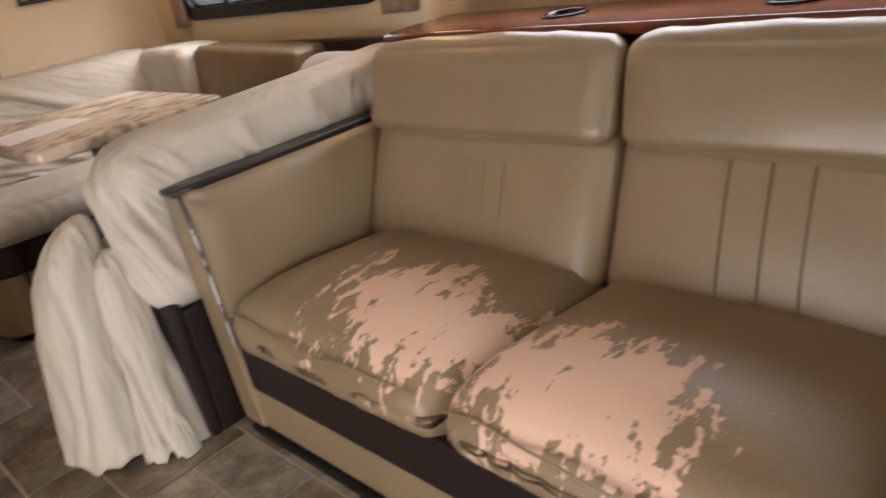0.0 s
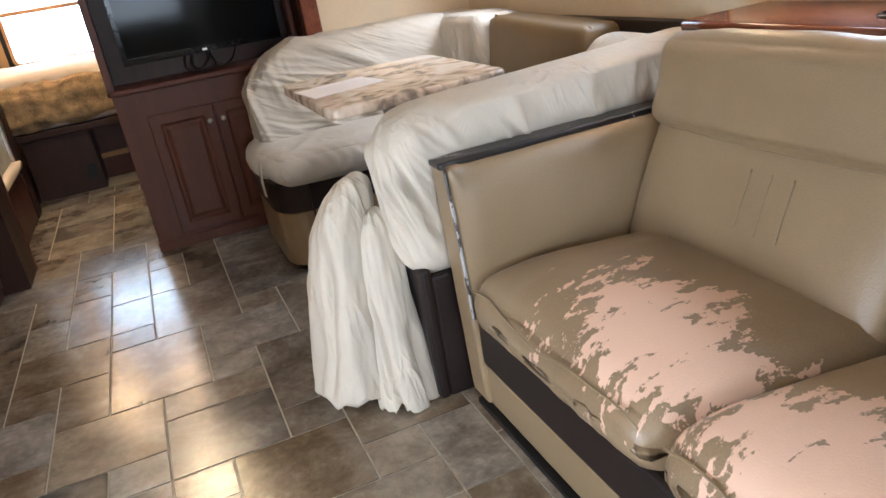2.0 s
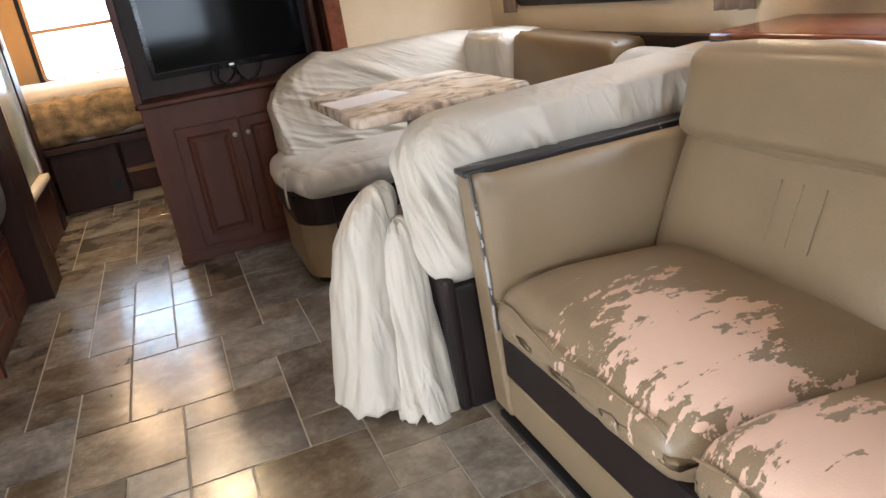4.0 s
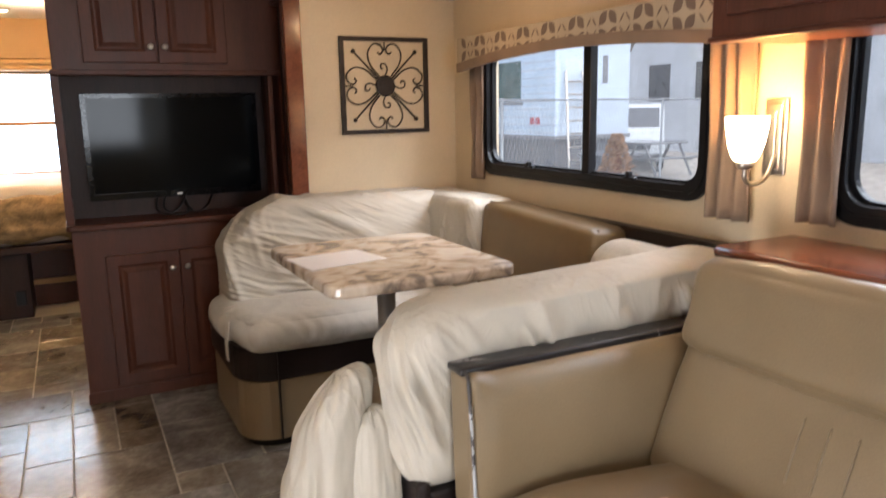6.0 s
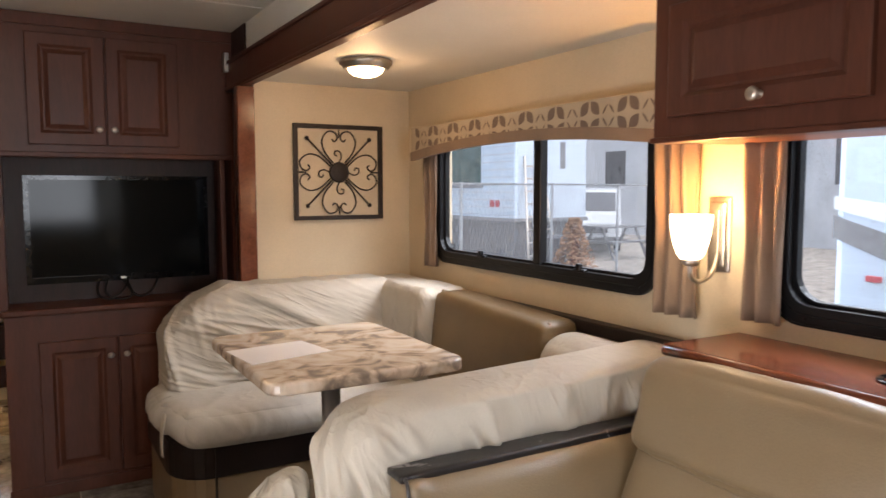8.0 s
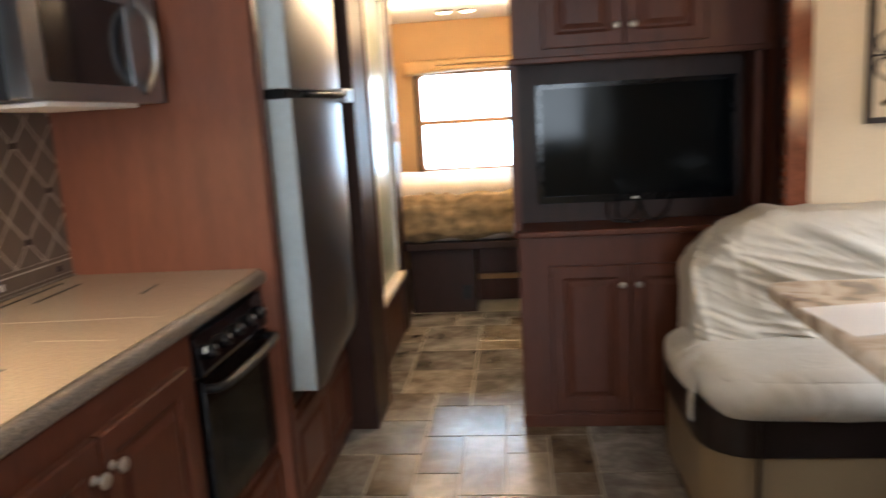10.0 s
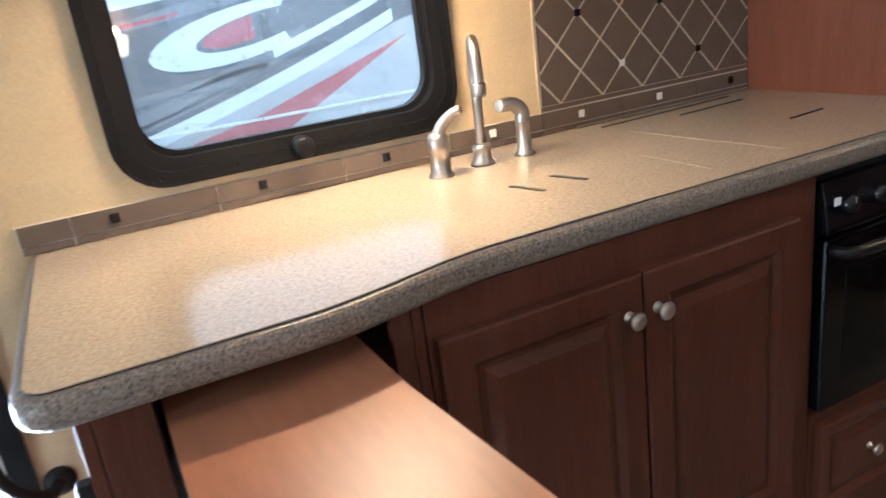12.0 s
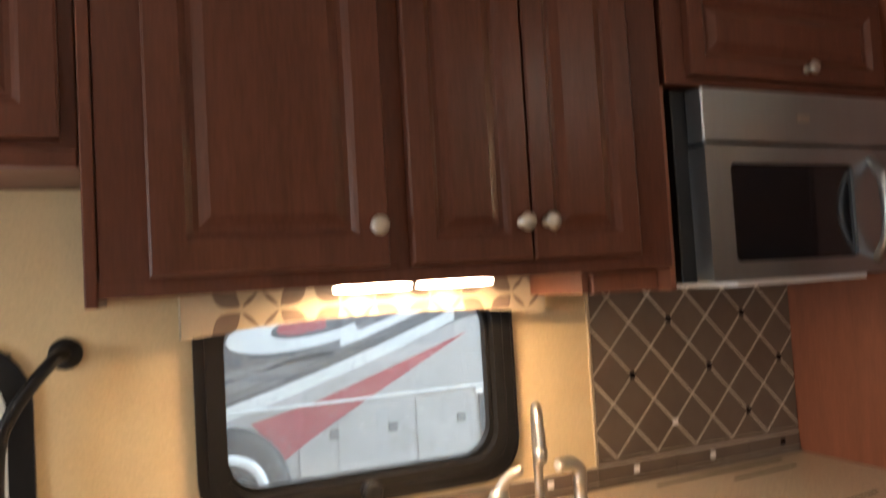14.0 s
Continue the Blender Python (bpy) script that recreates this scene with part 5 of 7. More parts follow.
part("door_window", on(ov, box((-0.3065, 2.915, 0.42), (-0.3045, 3.255, 0.66), 0.0008)), M["screen"], ov, "smoked glass oven window")
hb = smooth_path([(-0.307, 2.868, 0.712), (-0.282, 2.875, 0.712), (-0.268, 2.91, 0.712), (-0.262, 3.085, 0.712), (-0.268, 3.26, 0.712), (-0.282, 3.295, 0.712), (-0.307, 3.302, 0.712)], 6)
part("door_handle", on(ov, tube(hb, 0.012, 10)), M["black"], ov, "black bar handle", smooth=True)
part("brand_mark", on(ov, box((-0.3035, 2.868, 0.800), (-0.3015, 2.884, 0.815))), M["white"], ov)
od = thing("oven_drawer_cabinet", "dark cherry cabinet with a shallow drawer below the oven", "cabinet", at=(-0.6, 3.1, 0))
part("body", on(od, box((KW, 2.845, 0.0), (FX, 3.338, 0.350), 0.003)), M["wood"], od)
part("stile", on(od, box((KW, 3.322, 0.351), (FX, 3.338, 0.862), 0.002)), M["wood"], od)
d = door_on(od, Matrix.Translation(-Vector(od.location)) @ on_kitchen(2.865, 0.10, 0, FX), 0.44, 0.225, None, stile=0.03)
for y in (3.02, 3.15):
    part("knob", on(od, moved(lathe(KNOB, 14), Matrix.Translation((FX + 0.019, y, 0.22)) @ Matrix.Rotation(radians(90), 4, "Y"))), M["nickel"], d, smooth=True)

# tall panel and refrigerator
pn = setting(link("tall_end_panel", box((KW, 3.340, 0.0), (-0.272, 3.36, CEIL - 0.002), 0.002), M["wood_light"]), "reddish wood end panel beside the refrigerator", "panel")
setting(link("trim", box((-0.275, 3.334, 0.0), (-0.262, 3.366, CEIL - 0.002), 0.003), M["wood"]), "dark wood edge trim of the tall panel", "trim")
fz = thing("refrigerator", "stainless steel refrigerator with two curved doors", "refrigerator", at=(-0.5, 3.85, 0.4))
part("casing", on(fz, box((KW + 0.02, 3.40, 0.40), (-0.31, 4.19, 2.05), 0.004)), M["black"], fz)


def fridge_door(z0, z1, taper):
    """A bowed door; its bow dies out over the lowest stretch, taper high."""
    bm = bmesh.new()
    rows = []
    for j in range(25):
        f = j / 24
        z = z0 + (z1 - z0) * f ** 1.6
        keep = math.sqrt(max(0.0, 1 - (1 - min(1.0, (z - z0) / taper)) ** 2)) if taper else 1.0
        row = [(-0.305, 3.500)]
        for k in range(17):
            t = k / 16
            x = -0.222 + 0.045 * math.sin(math.pi * min(1, t * 0.92)) ** 0.8 - 0.035 * max(0, t - 0.75) * 2
            far = 1 - (1 - keep) * ease(t, 0.0, 0.6)
            row.append((-0.29 + (x + 0.29) * far, 3.500 + 0.64 * t))
        row.append((-0.305, 4.14))
        rows.append([bm.verts.new((x, y, z)) for x, y in row])
    for a, b in zip(rows, rows[1:]):
        for k in range(len(a)):
            bm.faces.new((a[k], a[(k + 1) % len(a)], b[(k + 1) % len(a)], b[k]))
    bm.faces.new(rows[0])
    bm.faces.new(rows[-1])
    return bm


part("lower_door", on(fz, fridge_door(0.455, 1.412, 0.16)), M["steel"], fz, "curved stainless steel lower door")
part("upper_door", on(fz, fridge_door(1.440, 2.04, 0)), M["steel"], fz, "curved stainless steel freezer door")
# silver plastic edge; the daylight it reflects is put into its pale blue-grey
M["door_edge"] = mat("pale silver plastic", (0.50, 0.57, 0.61), 0.35, var=0.05, scale=3, grain=40, bump=0.02)
for z0, z1 in ((0.458, 1.409), (1.443, 2.036)):
    part("door_edge", on(fz, box((-0.303, 3.4965, z0), (-0.224, 3.4995, z1), 0.001)), M["door_edge"], fz, "pale silver door edge")
part("hinge_gap", on(fz, box((-0.31, 3.49, 1.412), (-0.235, 4.14, 1.440))), M["black"], fz)
hd = smooth_path([(-0.215, 3.62, 1.425), (-0.175, 3.80, 1.425), (-0.165, 3.98, 1.425), (-0.185, 4.10, 1.425)], 5)
part("handle", on(fz, tube(hd, 0.011, 8)), M["black"], fz, "black lever handle", smooth=True)
part("latch", on(fz, box((-0.185, 3.93, 1.40), (-0.150, 4.06, 1.452), 0.008)), M["steel"], fz, "chrome latch")
fc = thing("refrigerator_base_cabinet", "dark cherry cabinet with small vented doors under the refrigerator", "cabinet", at=(-0.6, 3.85, 0))
part("body", on(fc, box((KW, 3.366, 0.0), (-0.300, 4.198, 0.398), 0.003)), M["wood"], fc)
b1 = Matrix.Translation(-Vector(fc.location))
door_on(fc, b1 @ on_kitchen(3.40, 0.06, 0, -0.300), 0.40, 0.32, None, stile=0.045)
door_on(fc, b1 @ on_kitchen(3.82, 0.06, 0, -0.300), 0.34, 0.32, None, stile=0.045)
part("filler", on(fc, box((-0.40, 3.362, 0.399), (-0.305, 3.398, CEIL - 0.003))), M["wood"], fc)
part("top_filler", on(fc, box((KW, 3.40, 2.052), (-0.31, 4.195, CEIL - 0.003))), M["wood"], fc)

# wall cabinets
UX = -0.572
uc = thing("wall_cabinet", "dark cherry wall cabinet with three raised-panel doors over the window", "cabinet", at=(-0.7, 2.1, 1.45))
part("body", on(uc, box((KW, 1.565, 1.462), (UX, 2.640, CEIL - 0.002), 0.003)), M["wood"], uc)
part("light_rail", on(uc, box((UX - 0.016, 1.558, 1.448), (UX + 0.001, 2.640, 1.476), 0.003)), M["wood"], uc)
part("side_panel", on(uc, box((KW, 1.545, 1.435), (UX + 0.004, 1.564, CEIL - 0.003), 0.003)), M["wood"], uc)
part("side_panel", on(uc, box((KW, 2.455, 1.405), (UX - 0.06, 2.470, 1.460))), M["wood_light"], uc)
b2 = Matrix.Translation(-Vector(uc.location))
door_on(uc, b2 @ on_kitchen(1.636, 1.478, 0, UX), 0.385, 0.60, (0.36, 0.07), knob_size=1.2, stile=0.06)
door_on(uc, b2 @ on_kitchen(2.062, 1.478, 0, UX), 0.240, 0.60, (0.218, 0.07), knob_size=1.2, stile=0.05)
door_on(uc, b2 @ on_kitchen(2.306, 1.478, 0, UX), 0.245, 0.60, (0.027, 0.07), knob_size=1.2, stile=0.05)
ec = thing("entry_wall_cabinet", "dark cherry cabinet over the entry door", "cabinet", at=(-0.75, 1.2, 1.65))
part("body", on(ec, box((KW, 0.60, 1.662), (UX - 0.014, 1.543, CEIL - 0.002), 0.003)), M["wood"], ec)
part("bottom_lip", on(ec, box((UX - 0.02, 0.60, 1.648), (UX - 0.004, 1.543, 1.676), 0.004)), M["wood"], ec)
door_on(ec, Matrix.Translation(-Vector(ec.location)) @ on_kitchen(1.10, 1.69, 0, UX - 0.014), 0.42, 0.38, None)
mc = thing("microwave_cabinet", "dark cherry cabinet above the microwave", "cabinet", at=(-0.7, 3.0, 1.9))
part("body", on(mc, box((KW, 2.655, 1.835), (UX, 3.338, CEIL - 0.002), 0.003)), M["wood"], mc)
part("side_panel", on(mc, prism([(KW, 2.642), (UX - 0.012, 2.642), (UX - 0.012, 2.656), (KW, 2.656)], 1.402, 1.834)), M["wood_light"], mc, "reddish side panel")
part("under_panel", on(mc, box((-0.90, 2.475, 1.404), (UX - 0.05, 2.64, 1.446), 0.004)), M["wood_light"], mc, "reddish panel under the cabinet")
door_on(mc, Matrix.Translation(-Vector(mc.location)) @ on_kitchen(2.71, 1.853, 0, UX), 0.60, 0.21, (0.335, 0.03), stile=0.045, knob_size=1.1)

mw = thing("microwave_oven", "stainless steel over-range microwave with a dark door", "microwave", at=(-0.7, 3.0, 1.41))
part("casing", on(mw, box((KW + 0.01, 2.675, 1.412), (-0.585, 3.330, 1.828), 0.004)), M["black"], mw)
part("front_frame", on(mw, moved(ring(rounded_rect(2.712, 1.412, 3.30, 1.700, 0.006), rounded_rect(2.778, 1.452, 3.145, 1.662, 0.012), 0, 0.05), Matrix(((0, 0, 1, -0.584), (1, 0, 0, 0), (0, 1, 0, 0), (0, 0, 0, 1))))), M["steel"], mw, "brushed stainless front")
part("top_grille", on(mw, box((-0.584, 2.712, 1.706), (-0.534, 3.330, 1.822), 0.004)), M["steel"], mw)
part("door_glass", on(mw, box((-0.583, 2.77, 1.445), (-0.541, 3.15, 1.668))), M["gloss_black"], mw)
part("control_strip", on(mw, box((-0.584, 3.302, 1.412), (-0.536, 3.330, 1.700), 0.003)), M["gloss_black"], mw)
part("vent_tray", on(mw, box((-0.80, 2.80, 1.400), (-0.56, 3.20, 1.4118), 0.003)), M["white"], mw)
part("logo", on(mw, box((-0.5342, 2.98, 1.755), (-0.5328, 3.02, 1.772))), M["nickel"], mw)
hm = smooth_path([(-0.535, 3.205, 1.44), (-0.497, 3.190, 1.49), (-0.485, 3.183, 1.56), (-0.497, 3.190, 1.63), (-0.535, 3.205, 1.675)], 6)
part("door_handle", on(mw, tube(hm, 0.013, 10)), M["steel"], mw, "bowed steel handle", smooth=True)

# under-cabinet light
ul = thing("under_cabinet_light", "lit twin fluorescent strip light under the wall cabinet", "lamp", at=(-0.74, 2.13, 1.455))
part("housing", box((-0.05, -0.17, -0.006), (0.05, 0.17, 0.006), 0.003), M["white"], ul)
for y in (-0.088, 0.088):
    part("diffuser", cushion((-0.045, y - 0.070, -0.019), (0.045, y + 0.070, -0.006), 0.006, 4), M["tube"], ul, "glowing diffuser", smooth=True)

valance("valance", "cream box valance with grey leaf print over the kitchen window", 0.80, 0.105, 0, 0.026, 0.075, 0.165, on_kitchen(1.692, 1.362), leaf=1.35)

# tap, soap lever and side spray
tap = thing("kitchen_tap", "brushed nickel gooseneck tap on the counter", "tap", at=(-0.79, 2.415, 0.911))
part("base", lathe([(0.027, 0), (0.027, 0.006), (0.02, 0.012), (0.018, 0.03), (0.021, 0.034), (0.021, 0.04), (0.013, 0.046)], 20), M["nickel"], tap, smooth=True)
part("spout", tube(smooth_path([(0, 0, 0.04), (0, 0, 0.12), (0, 0, 0.20), (0.011, -0.005, 0.238), (0.045, -0.021, 0.258), (0.079, -0.037, 0.238), (0.090, -0.042, 0.20), (0.093, -0.044, 0.17)], 6), 0.0105, 12), M["nickel"], tap, smooth=True)
part("nozzle", moved(lathe([(0.013, 0), (0.0145, 0.004), (0.0145, 0.022), (0.0115, 0.026)], 16), Matrix.Translation((0.093, -0.044, 0.155))), M["nickel"], tap, smooth=True)
lev = thing("tap_lever", "brushed nickel tap lever on the counter", "tap", at=(-0.77, 2.305, 0.911))
part("body", lathe([(0.026, 0), (0.026, 0.005), (0.02, 0.01), (0.02, 0.05), (0.023, 0.054), (0.023, 0.075), (0.017, 0.088), (0.004, 0.093)], 20), M["nickel"], lev, smooth=True)
part("lever", tube(smooth_path([(0.0, 0.0, 0.08), (0.006, 0.012, 0.105), (0.016, 0.03, 0.124), (0.03, 0.044, 0.132)], 5), lambda t: 0.014 - 0.006 * t, 10), M["nickel"], lev, smooth=True)
spray = thing("side_spray", "brushed nickel side spray on the counter", "tap", at=(-0.79, 2.52, 0.911))
part("stem", lathe([(0.023, 0), (0.023, 0.005), (0.016, 0.01), (0.0145, 0.07), (0.017, 0.074)], 18), M["nickel"], spray, smooth=True)
part("head", tube(smooth_path([(0, 0, 0.07), (0.0, 0.0, 0.095), (-0.002, -0.02, 0.112), (-0.004, -0.05, 0.113)], 5), lambda t: 0.0165 - 0.002 * t, 12), M["nickel"], spray, smooth=True)
part("spray_face",
     moved(lathe([(0.0145, 0), (0.012, 0.005)], 14), Matrix.Translation((-0.004, -0.05, 0.113)) @ Matrix.Rotation(radians(90), 4, "X")), M["white"], spray, smooth=True)

# grab handle by the entry door
gb = thing("grab_handle", "black bent grab handle beside the entry door", "handle", at=(KW, 1.47, 0.9))
g = smooth_path([(0.012, 0.02, 0.452), (0.055, 0.0, 0.44), (0.075, -0.06, 0.36), (0.075, -0.085, 0.27), (0.075, -0.085, 0.0), (0.075, -0.085, -0.30), (0.073, -0.065, -0.39), (0.05, -0.02, -0.435), (0.012, 0.0, -0.438)], 6)
part("bar", tube(g, 0.0125, 10), M["black"], gb, smooth=True)
for y, z in ((0.02, 0.452), (0.0, -0.438)):
    part("mount", moved(lathe([(0.03, 0), (0.03, 0.008), (0.02, 0.016), (0.012, 0.018)], 16), Matrix.Translation((0, y, z)) @ Matrix.Rotation(radians(90), 4, "Y")), M["black"], gb, "round mount plate", smooth=True)

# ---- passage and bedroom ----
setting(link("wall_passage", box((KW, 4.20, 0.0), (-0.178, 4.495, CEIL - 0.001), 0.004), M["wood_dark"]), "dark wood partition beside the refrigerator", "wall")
setting(link("trim", box((-0.195, 4.488, 0.0), (-0.172, 4.505, CEIL - 0.001), 0.003), M["wood"]), "wood edge trim in the passage", "trim")
sh = thing("shower_enclosure", "pale frosted shower enclosure with a wood base in the passage", "shower", at=(-0.4, 5.0, 0))
part("base_panel", on(sh, box((-0.60, 4.50, 0.0), (-0.27, 5.62, 0.36), 0.003)), M["wood"], sh, "wood base panel")
part("sill", on(sh, cushion((-0.34, 4.50, 0.36), (-0.235, 5.62, 0.41), 0.02, 6)), M["pale"], sh, "pale rounded sill", smooth=True)
part("glass_panel", on(sh, box((-0.305, 4.50, 0.41), (-0.290, 5.62, 2.0))), M["shower"], sh, "frosted pale green glass")
for y in (4.52, 5.05, 5.60):
    part("post", on(sh, box((-0.312, y - 0.012, 0.41), (-0.270, y + 0.012, 2.0), 0.004)), M["nickel"], sh)
part("head_rail", on(sh, box((-0.315, 4.50, 2.0), (-0.265, 5.62, 2.04), 0.004)), M["nickel"], sh)
part("head_panel", on(sh, box((-0.32, 4.50, 2.041), (-0.27, 5.62, CEIL - 0.002))), M["ceiling"], sh)
jb = thing("door_2", "dark wood bedroom door frame with a light switch", "door frame", at=(0, 5.75, 0))
jb["kind"] = "structure"
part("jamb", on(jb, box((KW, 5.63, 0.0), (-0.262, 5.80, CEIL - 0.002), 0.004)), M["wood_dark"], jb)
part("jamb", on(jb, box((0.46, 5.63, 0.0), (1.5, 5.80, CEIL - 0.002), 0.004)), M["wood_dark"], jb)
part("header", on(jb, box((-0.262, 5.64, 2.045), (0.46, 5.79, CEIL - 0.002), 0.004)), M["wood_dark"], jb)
part("switch", on(jb, box((-0.262, 5.66, 1.19), (-0.252, 5.72, 1.31), 0.003)), M["white"], jb, "white light switch")

bedroom_bed = thing("bed", "raised bed with a crumpled gold quilt on a dark platform", "bed", at=(0.2, 6.8, 0))
part("platform_box", on(bedroom_bed, box((-0.285, 6.085, 0.0), (0.165, 7.3, 0.44), 0.006)), M["wood_dark"], bedroom_bed, "dark platform box")
part("platform_side", on(bedroom_bed, box((0.166, 6.40, 0.0), (1.45, 7.3, 0.44), 0.006)), M["wood"], bedroom_bed)
part("step_strip", on(bedroom_bed, box((0.166, 6.37, 0.16), (1.45, 6.399, 0.20), 0.006)), M["tan_frame"], bedroom_bed)
part("deck", on(bedroom_bed, box((KW + 0.01, 6.05, 0.441), (1.48, 7.58, 0.49), 0.006)), M["wood_dark"], bedroom_bed)
part("outlet", on(bedroom_bed, box((0.07, 6.077, 0.09), (0.13, 6.085, 0.19), 0.003)), M["black"], bedroom_bed, "black outlet")
part("mattress", on(bedroom_bed, cushion((KW + 0.03, 6.06, 0.49), (1.46, 7.56, 0.74), 0.07, 12, (0, 0, 0.02))), M["pale"], bedroom_bed, smooth=True)
q = cushion((KW + 0.02, 6.02, 0.50), (1.47, 7.2, 0.80), 0.10, 44, (0, 0, 0.03))
q.normal_update()
mv = [v.normal * (0.03 * noise.noise(v.co * 9) + 0.018 * noise.noise(v.co * 22) - 0.012 * abs(noise.noise(v.co * 14))) for v in q.verts]
for v, d in zip(q.verts, mv):
    v.co += d
part("quilt", on(bedroom_bed, q), M["quilt"], bedroom_bed, "crumpled gold and brown quilt", smooth=True)
q = cushion((KW + 0.02, 6.16, 0.70), (1.46, 7.45, 0.875), 0.07, 30, (0, 0, 0.01), 0.012, (7, 7, 7))
part("blanket", on(bedroom_bed, q), M["pale"], bedroom_bed, "pale folded blanket", smooth=True)
v = thing("bedroom_valance", "tan padded valance over the bedroom window", "valance", at=(0.1, BED_WALL, 1.70))
part("pelmet", cushion((-0.56, -0.12, -0.03), (0.75, -0.002, 0.10), 0.03, 12, shape=lambda p, s: (p[0], p[1], p[2] + 0.03 * (1 - s.x ** 2) * (s.z < 0))), M["ochre"], v, smooth=True)
for x, y in ((-0.02, 6.35), (0.14, 6.35), (-0.04, 7.05), (0.14, 7.05)):
    c = thing("bedroom_ceiling_light", "lit round ceiling light in the bedroom", "lamp", "bedroom ceiling lights", at=(x, y, CEIL))
    part("rim", lathe([(0.062, 0.0), (0.064, -0.008), (0.055, -0.014), (0.05, -0.006)], 20), M["nickel"], c, smooth=True)
    part("diffuser", lathe([(0.052, -0.004), (0.045, -0.016), (0.02, -0.022), (0.002, -0.023)], 20), M["lamp"], c, smooth=True)

# ---- outside ----
M["gravel"] = mat("wet gravel and dead leaves", (0.40, 0.36, 0.31), 0.85, var=0.3, scale=3.5, grain=40, bump=0.6)
M["rv_silver"] = mat("silver-grey painted panel", (0.36, 0.36, 0.37), 0.3, var=0.05, scale=2, grain=20, bump=0.0)
M["rv_white"] = mat("white painted panel", (0.58, 0.62, 0.65), 0.3, var=0.03, scale=2, grain=20, bump=0.0)
M["rv_black"] = mat("charcoal graphics", (0.075, 0.08, 0.09), 0.3, var=0.1, scale=2, grain=20, bump=0.0)
M["rv_grey"] = mat("dark grey graphics", (0.15, 0.155, 0.165), 0.3, var=0.1, scale=2, grain=20, bump=0.0)
M["rv_red"] = mat("deep red graphics", (0.34, 0.05, 0.065), 0.3, var=0.08, scale=2, grain=20, bump=0.0)
M["rv_blue"] = mat("pale blue-grey panel", (0.36, 0.43, 0.52), 0.35, var=0.04, scale=2, grain=20, bump=0.0)
M["rubber"] = mat("tyre rubber", (0.02, 0.02, 0.021), 0.7, var=0.2, scale=10, grain=100, bump=0.2)
M["far"] = mat("grey mesh fence wire", (0.30, 0.32, 0.34), 0.6, metal=0.5)
setting(link("ground", box((-80, -80, GROUND - 0.1), (80, 80, GROUND)), M["gravel"]), "wet gravel yard with dead leaves", "ground")

# motorhome beside the kitchen
mh = thing("motorhome", "silver motorhome with black, white and red swoosh graphics", "motorhome", at=(-5.7, 2, GROUND))
X = -4.5
part("wall", on(mh, box((X - 2.4, -5.0, GROUND + 0.42), (X, 8.5, 2.6), 0.05)), M["rv_silver"], mh)
part("roof", on(mh, box((X - 2.35, -4.9, 2.6), (X - 0.05, 8.4, 2.75), 0.06)), M["rv_white"], mh)


def graphic(name, pts, lift, m):
    """A painted band on the motorhome's side: an outline in y and z."""
    bm = bmesh.new()
    a = [bm.verts.new((X + lift, y, z)) for y, z in pts]
    b = [bm.verts.new((X - 0.01, y, z)) for y, z in pts]
    bm.faces.new(a)
    bm.faces.new(b)
    for k in range(len(pts)):
        bm.faces.new((a[k], a[(k + 1) % len(pts)], b[(k + 1) % len(pts)], b[k]))
    return part(name, on(mh, bm), M[m], mh)


def band(p0, p1, p2, w0, w1, n=14):
    """A tapering curve through three points, as an outline."""
    up, dn = [], []
    for k in range(n + 1):
        t = k / n
        y = (1 - t) ** 2 * p0[0] + 2 * t * (1 - t) * p1[0] + t * t * p2[0]
        z = (1 - t) ** 2 * p0[1] + 2 * t * (1 - t) * p1[1] + t * t * p2[1]
        w = w0 + (w1 - w0) * t
        up.append((y, z + w / 2))
        dn.append((y, z - w / 2))
    return up + dn[::-1]


graphic("black_sweep", [(-4.8, -0.2), (2.2, 0.62), (3.0, 0.86), (3.9, 1.16), (5.0, 1.35), (5.6, 1.72), (-4.8, 1.72)], 0.004, "rv_black")
# unseen white band, added so the countertop reflects something bright
graphic("white_upper", [(-4.9, 1.74), (8.4, 1.74), (8.4, 2.58), (-4.9, 2.58)], 0.003, "rv_white")
for k, (y0, z0, y1, z1, y2, z2, w0, w1) in enumerate(((0.8, 0.45, 2.2, 0.75, 3.2, 1.15, 0.05, 0.14), (0.2, 0.60, 1.8, 0.85, 2.9, 1.0, 0.10, 0.03), (1.2, 1.25, 2.4, 1.35, 3.6, 1.62, 0.03, 0.12),
                                                      (1.6, 0.62, 2.4, 0.78, 2.9, 0.98, 0.05, 0.02), (0.0, 1.45, 1.6, 1.5, 3.2, 1.62, 0.06, 0.12))):
    graphic("grey_streak", band((y0, z0), (y1, z1), (y2, z2), w0, w1), 0.006, "rv_grey")
graphic("white_stripe", band((0.6, 0.30), (2.4, 0.62), (3.85, 1.20), 0.10, 0.085), 0.008, "rv_white")
graphic("white_stripe", band((2.95, 1.06), (3.3, 1.16), (3.75, 1.33), 0.07, 0.06), 0.008, "rv_white")
graphic("white_stripe", band((-2.0, 1.18), (1.2, 1.36), (3.4, 1.62), 0.12, 0.05), 0.008, "rv_white")
graphic("red_stripe", band((-2.0, 1.05), (1.2, 1.24), (2.4, 1.38), 0.05, 0.02), 0.009, "rv_red")
graphic("red_stripe", band((-4.0, 0.30), (0.0, 0.35), (2.0, 0.62), 0.08, 0.05), 0.009, "rv_red")
graphic("red_sweep", [(2.30, 0.56), (2.75, 0.66), (3.3, 0.84), (3.95, 1.06), (3.6, 0.88), (3.1, 0.62), (2.7, 0.40), (2.45, 0.24), (2.42, 0.42)], 0.010, "rv_red")
